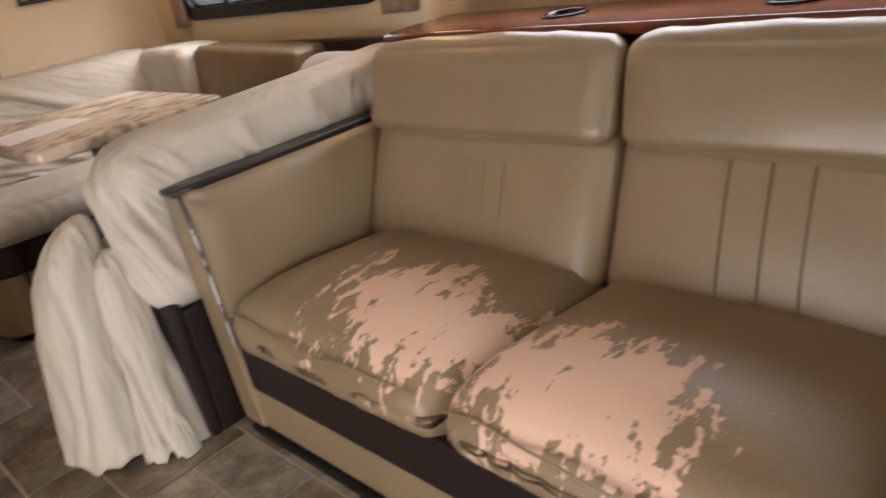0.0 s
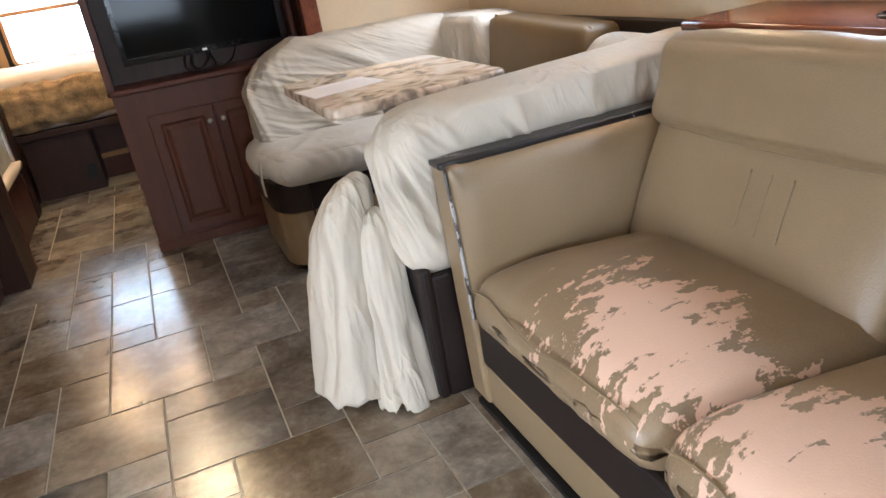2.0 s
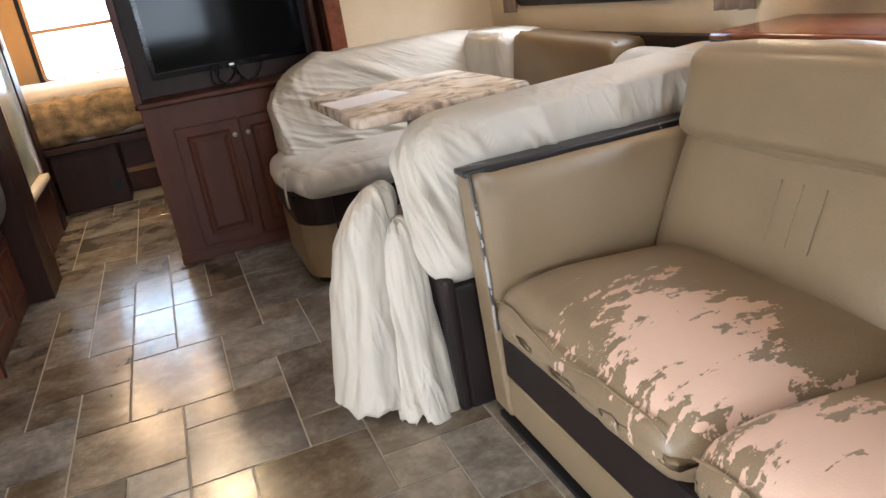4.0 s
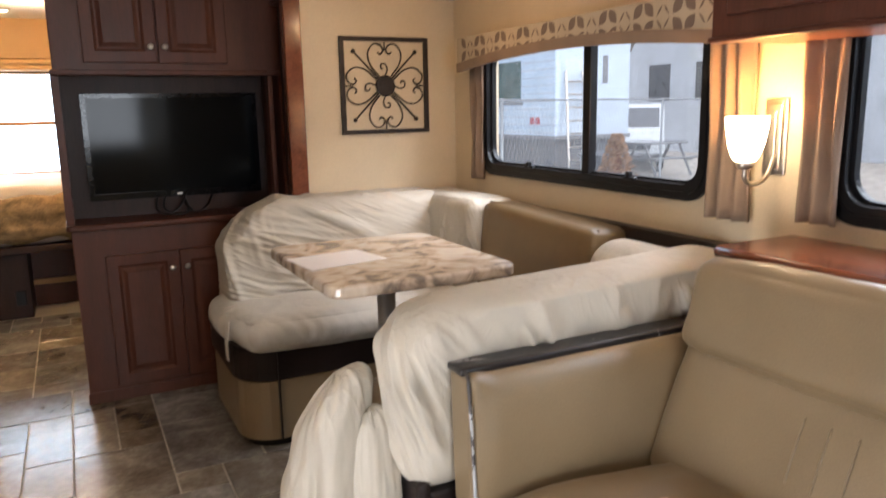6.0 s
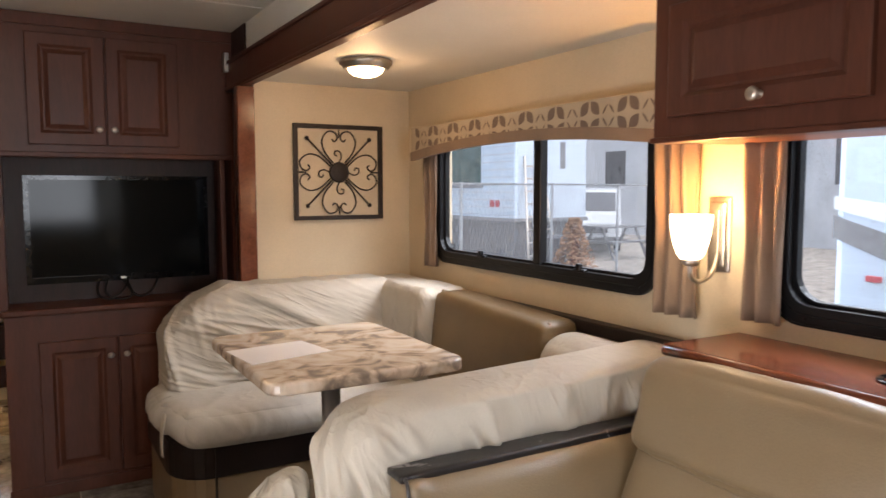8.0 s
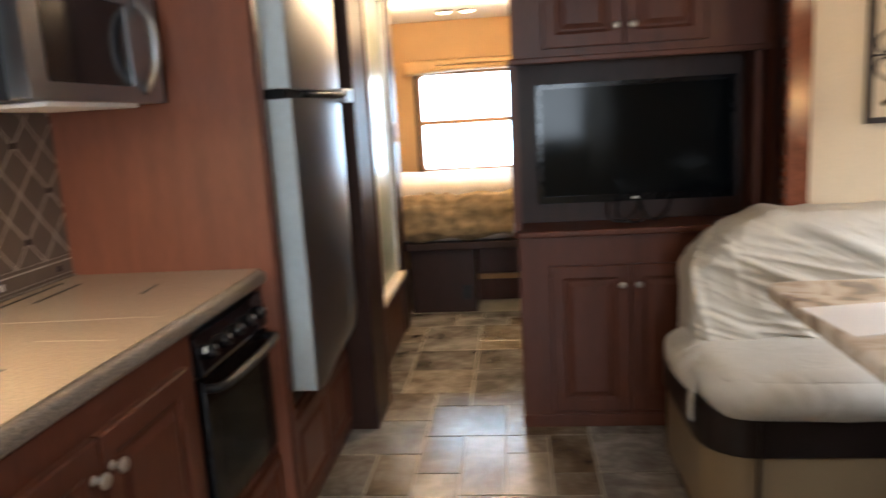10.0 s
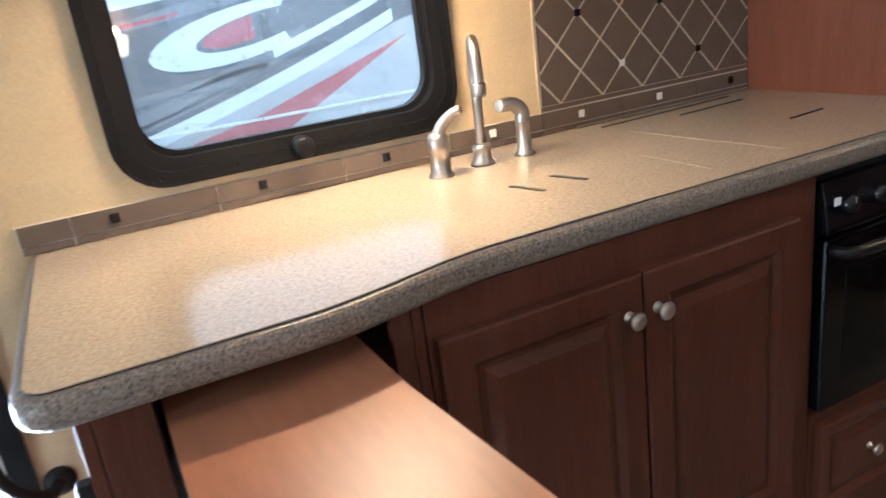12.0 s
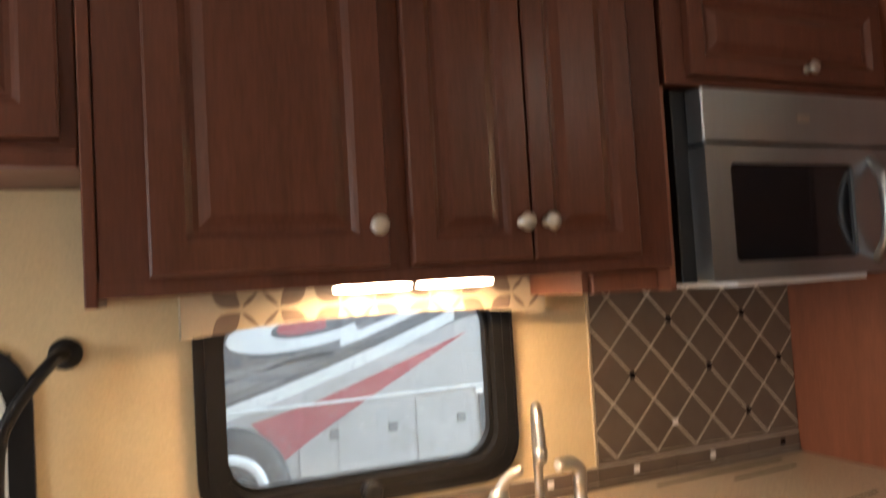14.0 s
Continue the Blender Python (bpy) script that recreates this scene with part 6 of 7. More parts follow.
# the crescent and its red eye
oval = []
for k in range(17):
    a = radians(60 + 240 * k / 16)
    oval.append((2.78 + 0.62 * math.cos(a), 1.22 + 0.17 * math.sin(a) + 0.10 * math.cos(a)))
inner = []
for k in range(17):
    a = radians(300 - 240 * k / 16)
    inner.append((2.86 + 0.40 * math.cos(a), 1.235 + 0.095 * math.sin(a) + 0.075 * math.cos(a)))
graphic("white_crescent", oval + inner, 0.011, "rv_white")
eye = [(2.80 + 0.30 * math.cos(radians(a)), 1.235 + 0.075 * math.sin(radians(a)) + 0.06 * math.cos(radians(a))) for a in range(80, 281, 20)]
graphic("red_eye", eye, 0.010, "rv_red")
part("belt_trim", on(mh, box((X - 0.005, -4.9, 0.635), (X + 0.02, 8.4, 0.655), 0.004)), M["rv_white"], mh)
for y0, y1 in ((2.62, 2.86), (2.90, 3.46), (3.50, 3.96), (4.30, 4.9), (5.0, 6.0)):
    bay = part("bay_door", on(mh, box((X - 0.003, y0, GROUND + 0.50), (X + 0.007, y1, 0.60), 0.004)), M["rv_silver"], mh)
    part("bay_latch", on(mh, box((X + 0.004, (y0 + y1) / 2 + 0.1, 0.38), (X + 0.016, (y0 + y1) / 2 + 0.17, 0.45), 0.01)), M["rv_grey"], bay)
part("fridge_vent", on(mh, box((X, 4.02, 0.22), (X + 0.012, 4.26, 0.58), 0.005)), M["rv_black"], mh)
part("marker", on(mh, box((X, 3.99, 0.58), (X + 0.02, 4.05, 0.62), 0.005)), M["white"], mh)
for y in (2.12, -2.4):
    wh = part("wheel", on(mh, moved(lathe([(0.36, -0.12), (0.42, -0.10), (0.43, 0.0), (0.42, 0.10), (0.36, 0.12), (0.27, 0.12)], 32), Matrix.Translation((X + 0.02, y, GROUND + 0.43 + 0.55)) @ Matrix.Rotation(radians(90), 4, "Y"))), M["rubber"], mh, smooth=True)
    part("rim", on(mh, moved(lathe([(0.27, 0.0), (0.27, 0.125), (0.22, 0.13), (0.18, 0.10), (0.08, 0.14), (0.002, 0.15)], 28), Matrix.Translation((X + 0.02, y, GROUND + 0.43 + 0.55)) @ Matrix.Rotation(radians(90), 4, "Y"))), M["rv_white"], wh, "white wheel rim", smooth=True)

# travel trailer behind a fence, seen over the dinette
tr = thing("travel_trailer", "white travel trailer with ribbed siding and a ladder", "trailer", at=(12.7, 19, GROUND))
M["siding"] = mat("weathered white siding", (0.40, 0.47, 0.54), 0.5, var=0.08, scale=2, grain=20, bump=0.0)
M["rv_green"] = mat("dark green window glass", (0.05, 0.085, 0.08), 0.12, var=0.2, scale=3, grain=20, bump=0.0)
TX, TY = 11.5, 15.9
part("wall", on(tr, box((TX, TY, 0.52), (TX + 2.4, TY + 8, 3.0), 0.08)), M["siding"], tr)
part("skirt", on(tr, box((TX + 0.05, TY + 0.1, GROUND + 0.2), (TX + 2.35, TY + 7.9, 0.52), 0.02)), M["rv_black"], tr)
part("lower_trim", on(tr, box((TX - 0.02, TY - 0.02, 0.50), (TX + 2.42, TY + 8, 0.60), 0.01)), M["rv_grey"], tr)
part("window", on(tr, box((TX - 0.03, TY + 1.6, 1.50), (TX, TY + 4.4, 2.55), 0.02)), M["rv_green"], tr)
part("window_trim", on(tr, box((TX - 0.04, TY + 1.5, 1.38), (TX, TY + 5, 1.47), 0.01)), M["rv_grey"], tr)
part("window", on(tr, box((TX + 1.45, TY - 0.02, 1.9), (TX + 1.62, TY, 2.6), 0.01)), M["rv_grey"], tr)
for y in (TY + 0.95, TY + 0.70):
    part("tail_light", on(tr, box((TX - 0.03, y, 0.88), (TX, y + 0.19, 1.06), 0.02)), M["rv_red"], tr)
for k in range(11):
    z = 0.66 + k * 0.2
    part("siding_rib", on(tr, box((TX - 0.012, TY + 0.05, z), (TX + 0.002, TY + 7.9, z + 0.025), 0.004)), M["rv_silver"], tr)
for x in (TX + 0.25, TX + 0.75):
    part("ladder_rail", on(tr, tube([(x - 0.45 if x < TX + 0.5 else x, TY - 0.9, GROUND), (x, TY - 0.05, 2.2)], 0.03, 6)), M["nickel"], tr)
for k in range(9):
    f = (k + 0.7) / 9.5
    part("ladder_rung", on(tr, tube([(TX + 0.25 - 0.45 * (1 - f), TY - 0.9 + 0.85 * f, GROUND + 3.05 * f), (TX + 0.75, TY - 0.9 + 0.85 * f, GROUND + 3.05 * f)], 0.022, 6)), M["nickel"], tr)
part("tyre", on(tr, moved(lathe([(0.2, -0.1), (0.33, -0.1), (0.35, 0), (0.33, 0.1), (0.2, 0.1)], 20), Matrix.Translation((TX + 0.1, TY + 3.4, GROUND + 0.35)) @ Matrix.Rotation(radians(90), 4, "Y"))), M["rubber"], tr, smooth=True)

# fence of wire mesh
fence = thing("wire_fence", "galvanised wire mesh fence along the yard", "fence", at=(9, 11.5, GROUND))
FA, FB = Vector((4.0, 9.6, 0)), Vector((20.0, 15.8, 0))
for k in range(7):
    q = FA.lerp(FB, k / 6)
    part("post", on(fence, tube([(q.x, q.y, GROUND), (q.x, q.y, 1.48)], 0.028, 8)), M["far"], fence)
part("top_rail", on(fence, tube([(FA.x, FA.y, 1.45), (FB.x, FB.y, 1.45)], 0.018, 6)), M["far"], fence)
wires = []
for k in range(150):
    for s in (1, -1):
        q0, q1 = FA.lerp(FB, k / 150), FA.lerp(FB, (k + 9 * s) / 150)
        wires.append(tube([(q0.x, q0.y, GROUND + 0.03), (q1.x, q1.y, 1.44)], 0.0028, 3))
part("mesh", on(fence, merge(*wires)), M["far"], fence)

# parked van, its nose towards the yard
van = thing("parked_van", "white van parked beyond the fence", "van", at=(19.0, 21.5, GROUND))
TURNED = Matrix.Rotation(radians(228), 4, "Z") @ Matrix.Scale(1.15, 4)
part("body", moved(prism([(-2.2, 0.35), (2.3, 0.35), (2.35, 0.9), (1.5, 1.15), (0.9, 1.9), (-2.1, 1.95), (-2.25, 0.9)], -0.9, 0.9, 0.08), TURNED @ Matrix.Rotation(radians(90), 4, "X")), M["rv_white"], van)
part("windscreen", moved(box((-0.01, -0.75, -0.36), (0.01, 0.75, 0.36), 0.008), TURNED @ Matrix.Translation((1.215, 0, 1.525)) @ Matrix.Rotation(radians(-38.7), 4, "Y")), M["rv_black"], van)
part("grille", moved(box((2.33, -0.5, 0.62), (2.38, 0.5, 0.84), 0.02), TURNED), M["rv_black"], van)
part("bumper", moved(box((2.25, -0.88, 0.34), (2.42, 0.88, 0.52), 0.03), TURNED), M["rv_grey"], van)
for x in (-1.4, 1.5):
    for s in (-0.8, 0.8):
        part("tyre", moved(lathe([(0.2, -0.1), (0.33, -0.1), (0.35, 0), (0.33, 0.1), (0.2, 0.1)], 18), TURNED @ Matrix.Translation((x, s, 0.35)) @ Matrix.Rotation(radians(90), 4, "X")), M["rubber"], van, smooth=True)

# yard bench and a bin beyond the fence
bench = thing("picnic_table", "weathered grey picnic table beyond the fence", "table", at=(16.9, 18.0, GROUND))
part("tabletop", box((-0.9, -0.4, 0.98), (0.9, 0.4, 1.04), 0.01), M["rv_grey"], bench)
for y in (-0.75, 0.75):
    part("seat", box((-0.9, y - 0.14, 0.55), (0.9, y + 0.14, 0.60), 0.01), M["rv_grey"], bench)
for x in (-0.7, 0.7):
    part("leg", merge(tube([(x, -0.75, 0), (x, -0.2, 0.98)], 0.05, 6), tube([(x, 0.75, 0), (x, 0.2, 0.98)], 0.05, 6), tube([(x, -0.75, 0.52), (x, 0.75, 0.52)], 0.04, 6)), M["rv_grey"], bench)
tub = thing("yard_tub", "dark plastic tub in the yard", "tub", at=(11.9, 14.6, GROUND))
part("shell", lathe([(0.001, 0.0), (0.42, 0.0), (0.50, 1.0), (0.54, 1.02), (0.54, 1.06), (0.47, 1.04), (0.40, 0.05), (0.001, 0.04)], 28), M["rv_black"], tub, smooth=True)

# dry shrub: many thin upright twigs and leaves
M["dry_leaf"] = mat("dry russet leaves", (0.30, 0.17, 0.10), 0.8, var=0.3, scale=8, grain=40)
shrub = thing("dry_shrub", "dry russet conical shrub in the yard", "shrub", at=(9.33, 11.0, GROUND))
rnd = random.Random(5)
stems, leaves = [], []
for k in range(16):
    a, r = rnd.uniform(0, 6.28), rnd.uniform(0.02, 0.16)
    stems.append(tube([(r * 0.4 * math.cos(a), r * 0.4 * math.sin(a), 0), (r * math.cos(a), r * math.sin(a), 0.7), (r * 0.5 * math.cos(a), r * 0.5 * math.sin(a), rnd.uniform(1.3, 1.62))], 0.008, 4))
part("stems", merge(*stems), M["wood_light"], shrub)
bm = bmesh.new()
for k in range(3200):
    z = 0.08 + 1.6 * rnd.random() ** 1.2
    r = (0.62 * (1 - z / 1.75) ** 0.8 + 0.04) * math.sqrt(rnd.random())
    a = rnd.uniform(0, 6.28)
    c = Vector((r * math.cos(a), r * math.sin(a), z))
    u = Vector((rnd.gauss(0, 1), rnd.gauss(0, 1), rnd.gauss(0, 1))).normalized() * 0.042
    w = u.orthogonal().normalized() * 0.018
    bm.faces.new([bm.verts.new(p) for p in (c - u, c + w, c + u, c - w)])
part("leaves", bm, M["dry_leaf"], shrub)

# motorhome beside the sofa window
mg = thing("motorhome", "pale blue-grey motorhome with white and dark bands", "motorhome", at=(6, 2, GROUND))
part("wall", on(mg, box((5.0, -6.0, 0.05), (7.4, 3.36, 2.6), 0.06)), M["rv_blue"], mg)
part("skirt", on(mg, box((5.01, -6.0, GROUND + 0.35), (7.39, 3.33, 0.05), 0.03)), M["rv_silver"], mg)


def flank(name, pts, lift, m):
    bm = bmesh.new()
    a = [bm.verts.new((5.0 - lift, y, z)) for y, z in pts]
    b = [bm.verts.new((5.01, y, z)) for y, z in pts]
    bm.faces.new(a)
    bm.faces.new(b)
    for k in range(len(pts)):
        bm.faces.new((a[k], a[(k + 1) % len(pts)], b[(k + 1) % len(pts)], b[k]))
    return part(name, on(mg, bm), M[m], mg)


flank("dark_band", [(3.36, 1.20), (3.36, 1.06), (2.6, 0.78), (1.0, 0.35), (-2, 0.1), (-2, 0.3), (1.0, 0.52), (2.6, 0.97)], 0.004, "rv_grey")
flank("white_band", [(3.36, 1.32), (3.36, 1.24), (2.6, 1.06), (1.0, 0.70), (-2, 0.4), (-2, 0.6), (1.0, 0.90), (2.6, 1.22)], 0.004, "rv_white")
flank("dark_edge", [(2.98, 1.16), (2.92, 1.14), (2.92, 1.75), (2.98, 1.75)], 0.006, "rv_grey")
flank("white_panel", [(3.36, 2.4), (3.36, 1.75), (2.4, 1.60), (0.5, 1.5), (0.5, 2.4)], 0.003, "rv_white")
part("marker_light", on(mg, box((4.985, 3.04, 0.80), (5.0, 3.14, 0.84), 0.006)), M["rv_red"], mg, "small red marker light")
part("window", on(mg, box((4.985, 1.6, 1.25), (5.0, 2.55, 1.75), 0.01)), M["rv_black"], mg)

# bright overcast sky behind the bedroom window
M["sky_glow"] = glow("overcast sky", (0.72, 0.88, 1.0), 6.5)
setting(link("backdrop", box((-5, 10.5, GROUND), (4.5, 10.6, 6)), M["sky_glow"]), "plain bright overcast sky", "sky")
# bare tree and a building far behind
M["bark"] = mat("grey bark", (0.13, 0.11, 0.095), 0.9, var=0.25, scale=6, grain=60)
M["brick_far"] = mat("far pale siding", (0.56, 0.60, 0.64), 0.8, var=0.1, scale=1, grain=10)


def bare_tree(x, y, h, seed):
    t = thing("bare_tree", "leafless winter tree beyond the yard", "tree", "bare trees", at=(x, y, GROUND))
    r = random.Random(seed)
    limbs = [tube([(0, 0, 0), (0.05, 0, h * 0.3), (0.0, 0.1, h * 0.6)], lambda q: 0.16 * (1 - 0.5 * q), 8)]
    part("trunk", limbs[0], M["bark"], t)
    twigs = []

    def grow(p, d, ln, rad, depth):
        e = p + d * ln
        twigs.append(tube([p, (p + e) / 2 + Vector((r.gauss(0, 0.05), r.gauss(0, 0.05), 0)) * ln, e], lambda q: rad * (1 - 0.4 * q), 4))
        if depth:
            for _ in range(3):
                nd = (d + Vector((r.gauss(0, 0.5), r.gauss(0, 0.5), r.gauss(0.1, 0.3)))).normalized()
                grow(p + d * ln * r.uniform(0.5, 1.0), nd, ln * 0.7, rad * 0.6, depth - 1)
    for _ in range(5):
        d = Vector((r.gauss(0, 0.6), r.gauss(0, 0.6), 0.8)).normalized()
        grow(Vector((0, 0.05, h * r.uniform(0.35, 0.6))), d, h * 0.25, 0.06, 3)
    part("limbs", merge(*twigs), M["bark"], t)


bare_tree(-15, 14, 7, 2)
bare_tree(-13, 19, 8, 3)
bare_tree(20, 24, 8, 4)
bare_tree(24, 12, 8, 6)
for n, (lo, hi) in enumerate((((26, 10, GROUND), (34, 34, 5.5)), ((-34, 14, GROUND), (-26, 40, 5.0)))):
    hs = thing("far_building", "pale grey building in the distance", "building", at=(lo[0], lo[1], GROUND))
    part("wall", on(hs, box(lo, hi)), M["brick_far"], hs)
    part("roof", on(hs, box((lo[0] - 0.4, lo[1] - 0.4, hi[2]), (hi[0] + 0.4, hi[1] + 0.4, hi[2] + 0.4), 0.1)), M["rv_grey"], hs)
    xf = lo[0] - 0.02 if lo[0] > 0 else hi[0] - 0.03
    for k in range(7):
        part("window", on(hs, box((xf, lo[1] + 2 + 3 * k, 1.5), (xf + 0.05, lo[1] + 3.4 + 3 * k, 3.2))), M["rv_black"], hs)

# ---- tiles: backsplash, then floor ----
def tile_material(name, ramp, rough, scale=5.0, gloss_var=0.1, hues=0.0):
    """Stone-look tile: each piece has its own tone, with clouding and fine flecks."""
    m = bpy.data.materials.new(name)
    m.use_nodes = True
    nt = m.node_tree
    L = nt.links.new
    b = nt.nodes["Principled BSDF"]
    info = nt.nodes.new("ShaderNodeObjectInfo")
    geo = nt.nodes.new("ShaderNodeNewGeometry")
    off = nt.nodes.new("ShaderNodeVectorMath")
    off.operation = "MULTIPLY_ADD"
    off.inputs[1].default_value = (1, 1, 1)
    com = nt.nodes.new("ShaderNodeCombineXYZ")
    ml = nt.nodes.new("ShaderNodeMath")
    ml.operation = "MULTIPLY"
    ml.inputs[1].default_value = 37
    L(info.outputs["Random"], ml.inputs[0])
    L(ml.outputs[0], com.inputs[0])
    L(ml.outputs[0], com.inputs[1])
    L(geo.outputs["Position"], off.inputs[0])
    L(com.outputs[0], off.inputs[2])
    n1 = nt.nodes.new("ShaderNodeTexNoise")
    n1.inputs["Scale"].default_value, n1.inputs["Detail"].default_value, n1.inputs["Distortion"].default_value, n1.inputs["Roughness"].default_value = scale, 10, 0.25, 0.72
    L(off.outputs[0], n1.inputs["Vector"])
    n2 = nt.nodes.new("ShaderNodeTexNoise")
    n2.inputs["Scale"].default_value, n2.inputs["Detail"].default_value = scale * 11, 5
    L(off.outputs[0], n2.inputs["Vector"])
    s = nt.nodes.new("ShaderNodeMath")
    s.operation = "MULTIPLY_ADD"
    s.inputs[1].default_value = 0.16
    L(info.outputs["Random"], s.inputs[0])
    L(n1.outputs[0], s.inputs[2])
    s2 = nt.nodes.new("ShaderNodeMath")
    s2.operation = "MULTIPLY_ADD"
    s2.inputs[1].default_value = 0.14
    L(n2.outputs[0], s2.inputs[0])
    L(s.outputs[0], s2.inputs[2])
    rp = nt.nodes.new("ShaderNodeValToRGB")
    e = rp.color_ramp.elements
    e[0].position, e[0].color = ramp[0][0], (*ramp[0][1], 1)
    e[1].position, e[1].color = ramp[-1][0], (*ramp[-1][1], 1)
    for p, c in ramp[1:-1]:
        x = e.new(p)
        x.color = (*c, 1)
    L(s2.outputs[0], rp.inputs[0])
    # pieces run from brown to grey
    h1 = nt.nodes.new("ShaderNodeMath")
    h1.operation = "MULTIPLY"
    h1.inputs[1].default_value = 7.31
    L(info.outputs["Random"], h1.inputs[0])
    h2 = nt.nodes.new("ShaderNodeMath")
    h2.operation = "FRACT"
    L(h1.outputs[0], h2.inputs[0])
    h3 = nt.nodes.new("ShaderNodeMath")
    h3.operation = "MULTIPLY_ADD"
    h3.inputs[1].default_value, h3.inputs[2].default_value = 1.5 * hues, 1 - 0.75 * hues
    L(h2.outputs[0], h3.inputs[0])
    tint = nt.nodes.new("ShaderNodeHueSaturation")
    L(h3.outputs[0], tint.inputs["Saturation"])
    L(rp.outputs[0], tint.inputs["Color"])
    L(tint.outputs[0], b.inputs["Base Color"])
    b.inputs["Specular IOR Level"].default_value = 0.5 + 0.6 * hues
    mr = nt.nodes.new("ShaderNodeMapRange")
    mr.inputs["To Min"].default_value, mr.inputs["To Max"].default_value = rough - gloss_var, rough + gloss_var
    L(n1.outputs[0], mr.inputs[0])
    L(mr.outputs[0], b.inputs["Roughness"])
    bp = nt.nodes.new("ShaderNodeBump")
    bp.inputs["Strength"].default_value, bp.inputs["Distance"].default_value = 0.25, 0.003
    L(n1.outputs[0], bp.inputs["Height"])
    L(bp.outputs[0], b.inputs["Normal"])
    return m


M["splash_tile"] = tile_material("taupe backsplash tile", ((0.3, (0.085, 0.060, 0.045)), (0.9, (0.14, 0.105, 0.082))), 0.42, 8)
M["floor_tile"] = tile_material("slate-look vinyl tile", ((0.38, (0.050, 0.038, 0.028)), (0.52, (0.105, 0.082, 0.060)), (0.63, (0.175, 0.145, 0.113)), (0.73, (0.27, 0.232, 0.190)), (0.88, (0.44, 0.395, 0.335))), 0.215, 4.2, 0.04, 0.6)

splash = thing("backsplash", "taupe diamond tile backsplash with small square accents", "backsplash", at=(KW, 2.4, 0.91))
splash["kind"] = "structure"
SP = on_kitchen(0, 0, 0.0)


def in_splash(bm):
    return on(splash, moved(bm, SP))


M["splash_grout"] = mat("pale cream grout", (0.60, 0.54, 0.46), 0.6, var=0.06, scale=8, grain=200)
part("grout", in_splash(box((2.658, 0.966, 0.0), (3.338, 1.410, 0.0035))), M["splash_grout"], splash)
part("grout", in_splash(box((1.530, 0.9125, 0.0), (3.338, 0.9655, 0.0055))), M["splash_grout"], splash)


def clip(poly, x0, y0, x1, y1):
    for axis, lim, sgn in ((0, x0, 1), (0, x1, -1), (1, y0, 1), (1, y1, -1)):
        outp = []
        for a, b in zip(poly, poly[1:] + poly[:1]):
            ia, ib = sgn * (a[axis] - lim) >= 0, sgn * (b[axis] - lim) >= 0
            if ia:
                outp.append(a)
            if ia != ib:
                t = (lim - a[axis]) / (b[axis] - a[axis])
                outp.append((a[0] + t * (b[0] - a[0]), a[1] + t * (b[1] - a[1])))
        poly = outp
        if not poly:
            return []
    return poly


HW, HH = 0.0632, 0.0672
for i in range(-3, 11):
    for j in range(-5, 6):
        if (i + j) % 2 == 0:
            continue
        cx, cy = 2.777 + i * HW, 1.181 + j * HH
        k = 0.935
        poly = clip([(cx - HW * k, cy), (cx, cy - HH * k), (cx + HW * k, cy), (cx, cy + HH * k)], 2.660, 0.980, 3.336, 1.408)
        area = 0.5 * sum(a[0] * b[1] - a[1] * b[0] for a, b in zip(poly, poly[1:] + poly[:1])) if len(poly) > 2 else 0
        if area > 0.0002:
            part("tile", in_splash(prism(poly, 0.0035, 0.0055)), M["splash_tile"], splash)
for i in range(-2, 11, 2):
    for j in range(-4, 5, 2):
        if (i + j) % 4 == 0:
            x, y = 2.777 + i * HW, 1.181 + j * HH
            if 2.67 < x < 3.33 and 0.99 < y < 1.40:
                part("accent_tile", in_splash(box((x - 0.008, y - 0.008, 0.003), (x + 0.008, y + 0.008, 0.0075), 0.001)), M["white"] if (i, j) == (2, -2) else M["gloss_black"], splash)
part("border_line", in_splash(box((2.658, 0.968, 0.003), (3.336, 0.9785, 0.0048))), M["splash_tile"], splash)
edges = [1.532, 1.62, 1.884, 2.150, 2.402, 2.652, 2.895, 3.145, 3.336]
for a, b in zip(edges, edges[1:]):
    part("tile", in_splash(box((a + 0.001, 0.9270, 0.0055), (b - 0.001, 0.9645, 0.0085), 0.0006)), M["splash_tile"], splash)
    part("tile", in_splash(box((a + 0.001, 0.9125, 0.0055), (b - 0.001, 0.9252, 0.0085), 0.0006)), M["splash_tile"], splash)
for y, m in ((1.694, "gloss_black"), (1.975, "gloss_black"), (2.246, "gloss_black"), (2.515, "white"), (2.768, "white"), (3.017, "white"), (3.27, "gloss_black")):
    part("accent_tile", in_splash(box((y - 0.0085, 0.937, 0.0085), (y + 0.0085, 0.955, 0.0110), 0.001)), M[m], splash)
part("side_trim", in_splash(box((2.650, 0.966, 0.0), (2.657, 1.410, 0.007), 0.001)), M["valance"], splash)
part("coping", in_splash(box((2.75, 0.9122, 0.0), (3.336, 0.9165, 0.016), 0.001)), M["counter_edge"], splash)

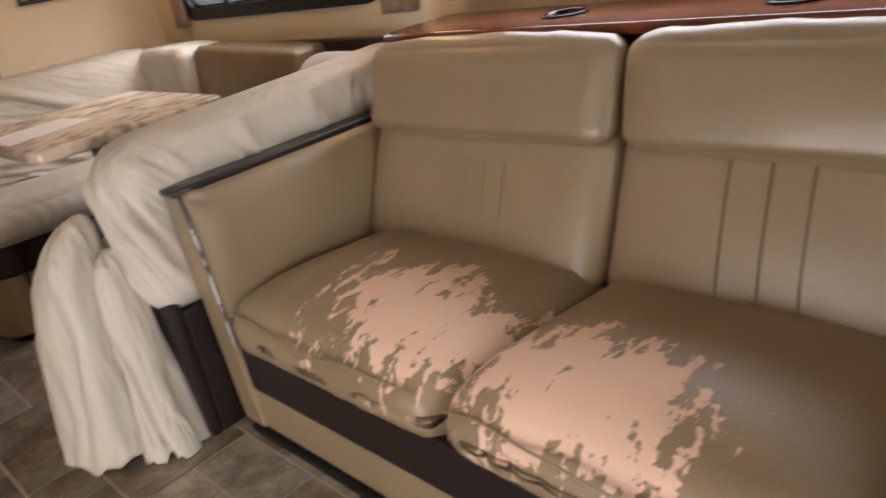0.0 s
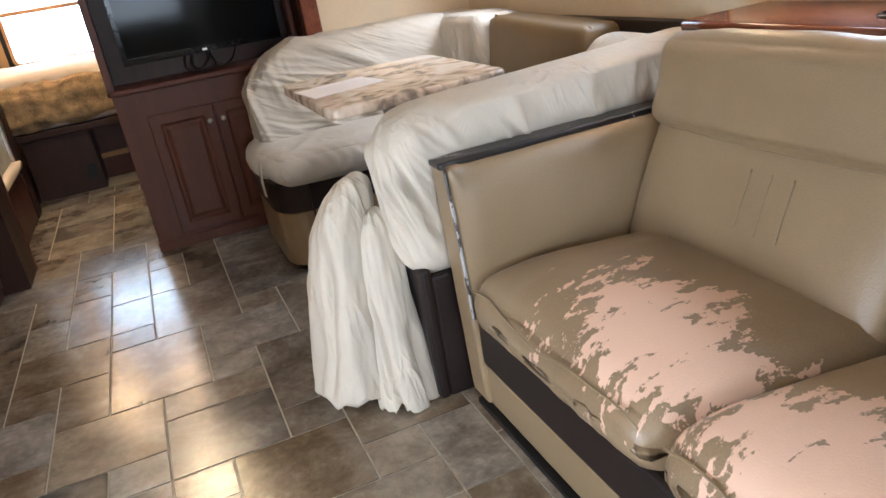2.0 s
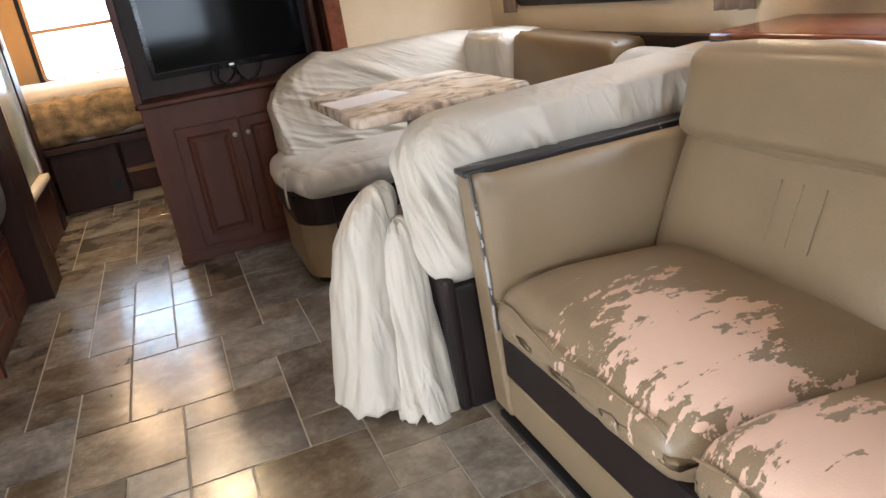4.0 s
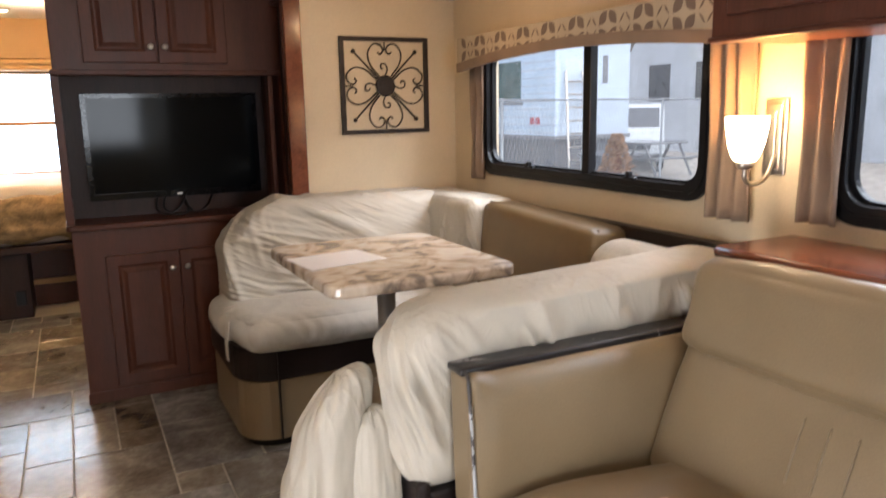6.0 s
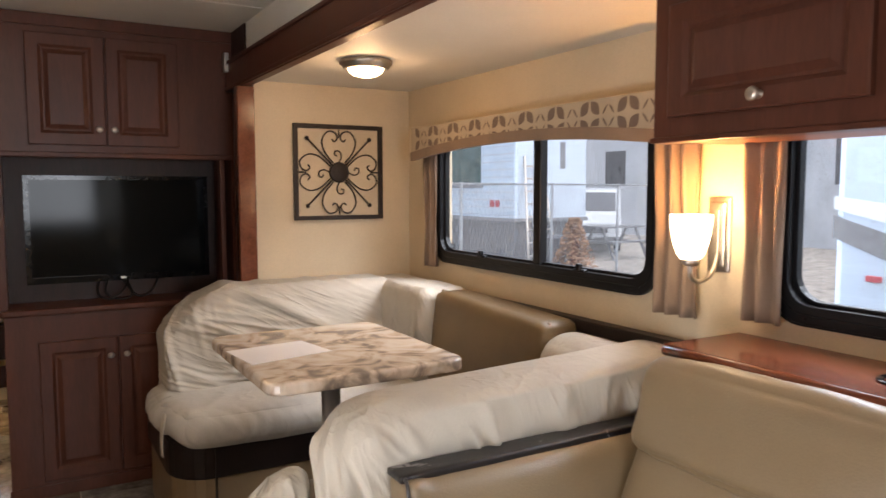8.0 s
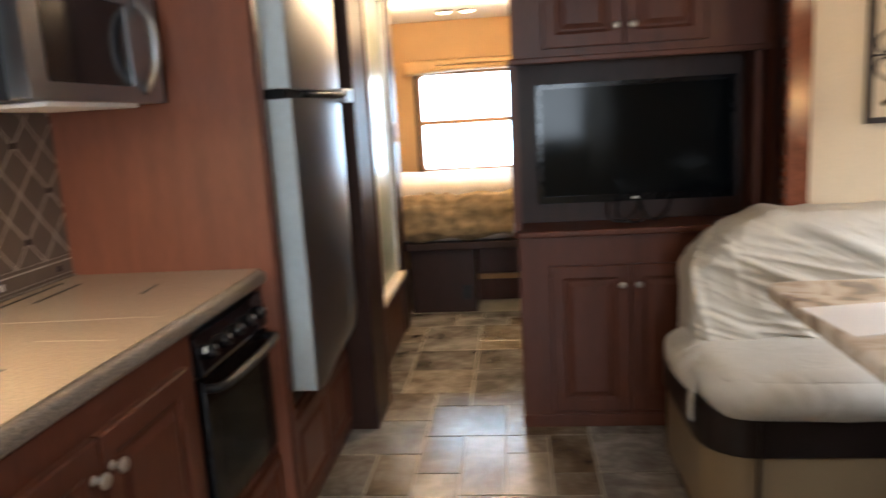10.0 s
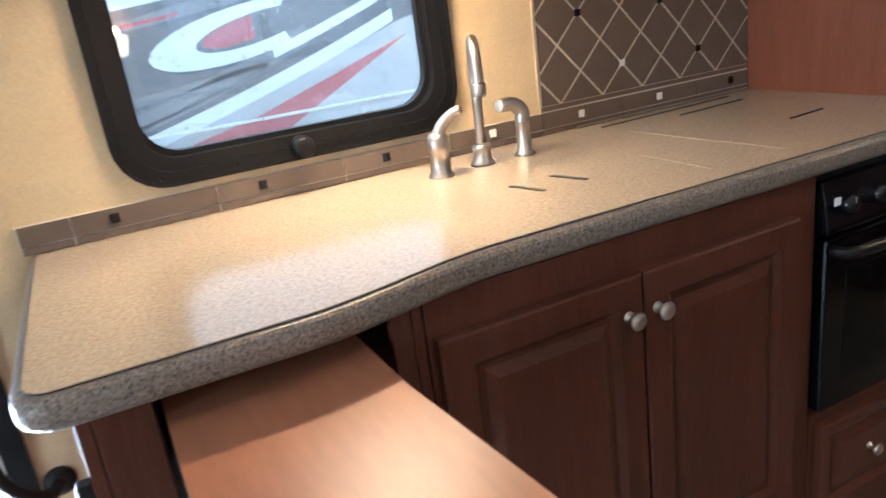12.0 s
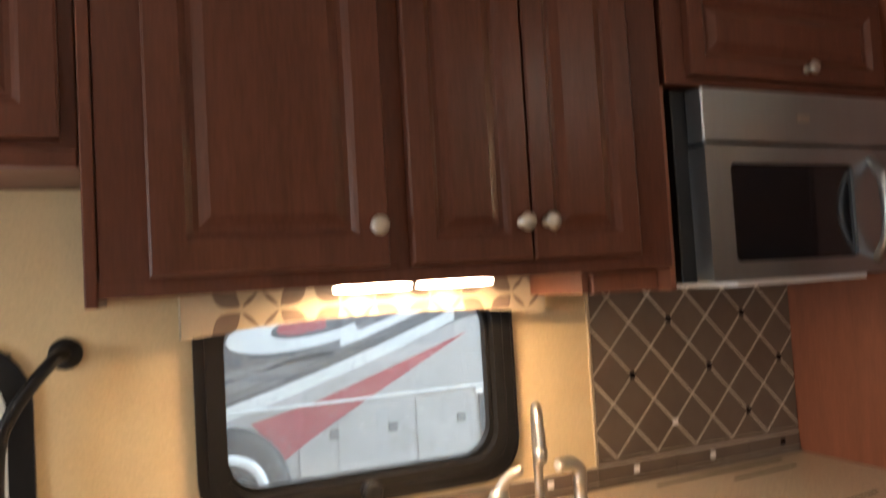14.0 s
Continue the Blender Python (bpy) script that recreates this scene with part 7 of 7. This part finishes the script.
# floor: pieces on a module, the ones that show their joints clearly laid first
UX_, UY_, OX, OY = 0.1712, 0.1625, 0.7220, 2.172
known = [(0, 0, 1, 1), (-1, -2, 2, 2), (1, -2, 1, 1), (2, -3, 1, 2), (1, -1, 2, 2), (0, 1, 2, 3), (-2, 0, 2, 2), (-2, 2, 2, 1), (-1, 3, 1, 1), (-1, 4, 2, 2), (0, 6, 1, 1), (-4, 1, 2, 2), (-3, 0, 1, 1),
         (-4, 3, 1, 2), (-3, 3, 2, 3), (-5, 4, 1, 1), (-5, 5, 2, 2), (-6, 2, 2, 2), (-2, 6, 2, 3), (0, 7, 2, 3), (-3, 6, 1, 1), (-1, 9, 1, 1), (-2, 9, 1, 2), (-4, 7, 1, 3), (-3, 7, 1, 2), (-3, 9, 1, 3), (1, 4, 1, 1)]
i0, i1, j0, j1 = -9, 9, -15, 24
taken, pieces = set(), []
rnd = random.Random(11)


def fits(i, j, w, h):
    return all(i0 <= a < i1 and j0 <= b < j1 and (a, b) not in taken for a in range(i, i + w) for b in range(j, j + h))


def lay(i, j, w, h):
    taken.update((a, b) for a in range(i, i + w) for b in range(j, j + h))
    pieces.append((i, j, w, h))


for k in known:
    if fits(*k):
        lay(*k)
for j in range(j0, j1):
    for i in range(i0, i1):
        if (i, j) in taken:
            continue
        sizes = rnd.sample([(2, 3), (2, 2), (2, 2), (2, 2), (2, 1), (1, 2), (1, 1)], 7) + [(1, 1)]
        for w, h in sizes:
            if fits(i, j, w, h):
                lay(i, j, w, h)
                break
shapes = {}
G = 0.0030
for i, j, w, h in pieces:
    x, y = OX + i * UX_, OY + j * UY_
    if x + w * UX_ < KW or y > 6.05:
        continue
    if (w, h) not in shapes:
        bm = box((G, G, -0.0035), (w * UX_ - G, h * UY_ - G, 0.0), 0.0012, 1)
        me = bpy.data.meshes.new("floor_tile")
        bm.to_mesh(me)
        bm.free()
        me.materials.append(M["floor_tile"])
        shapes[w, h] = me
    if (x < KW or x + w * UX_ > SW):
        continue
    t = new("floor_tile", shapes[w, h])
    t.parent = floor
    t.location = (x, y, rnd.uniform(-0.0002, 0.0002))
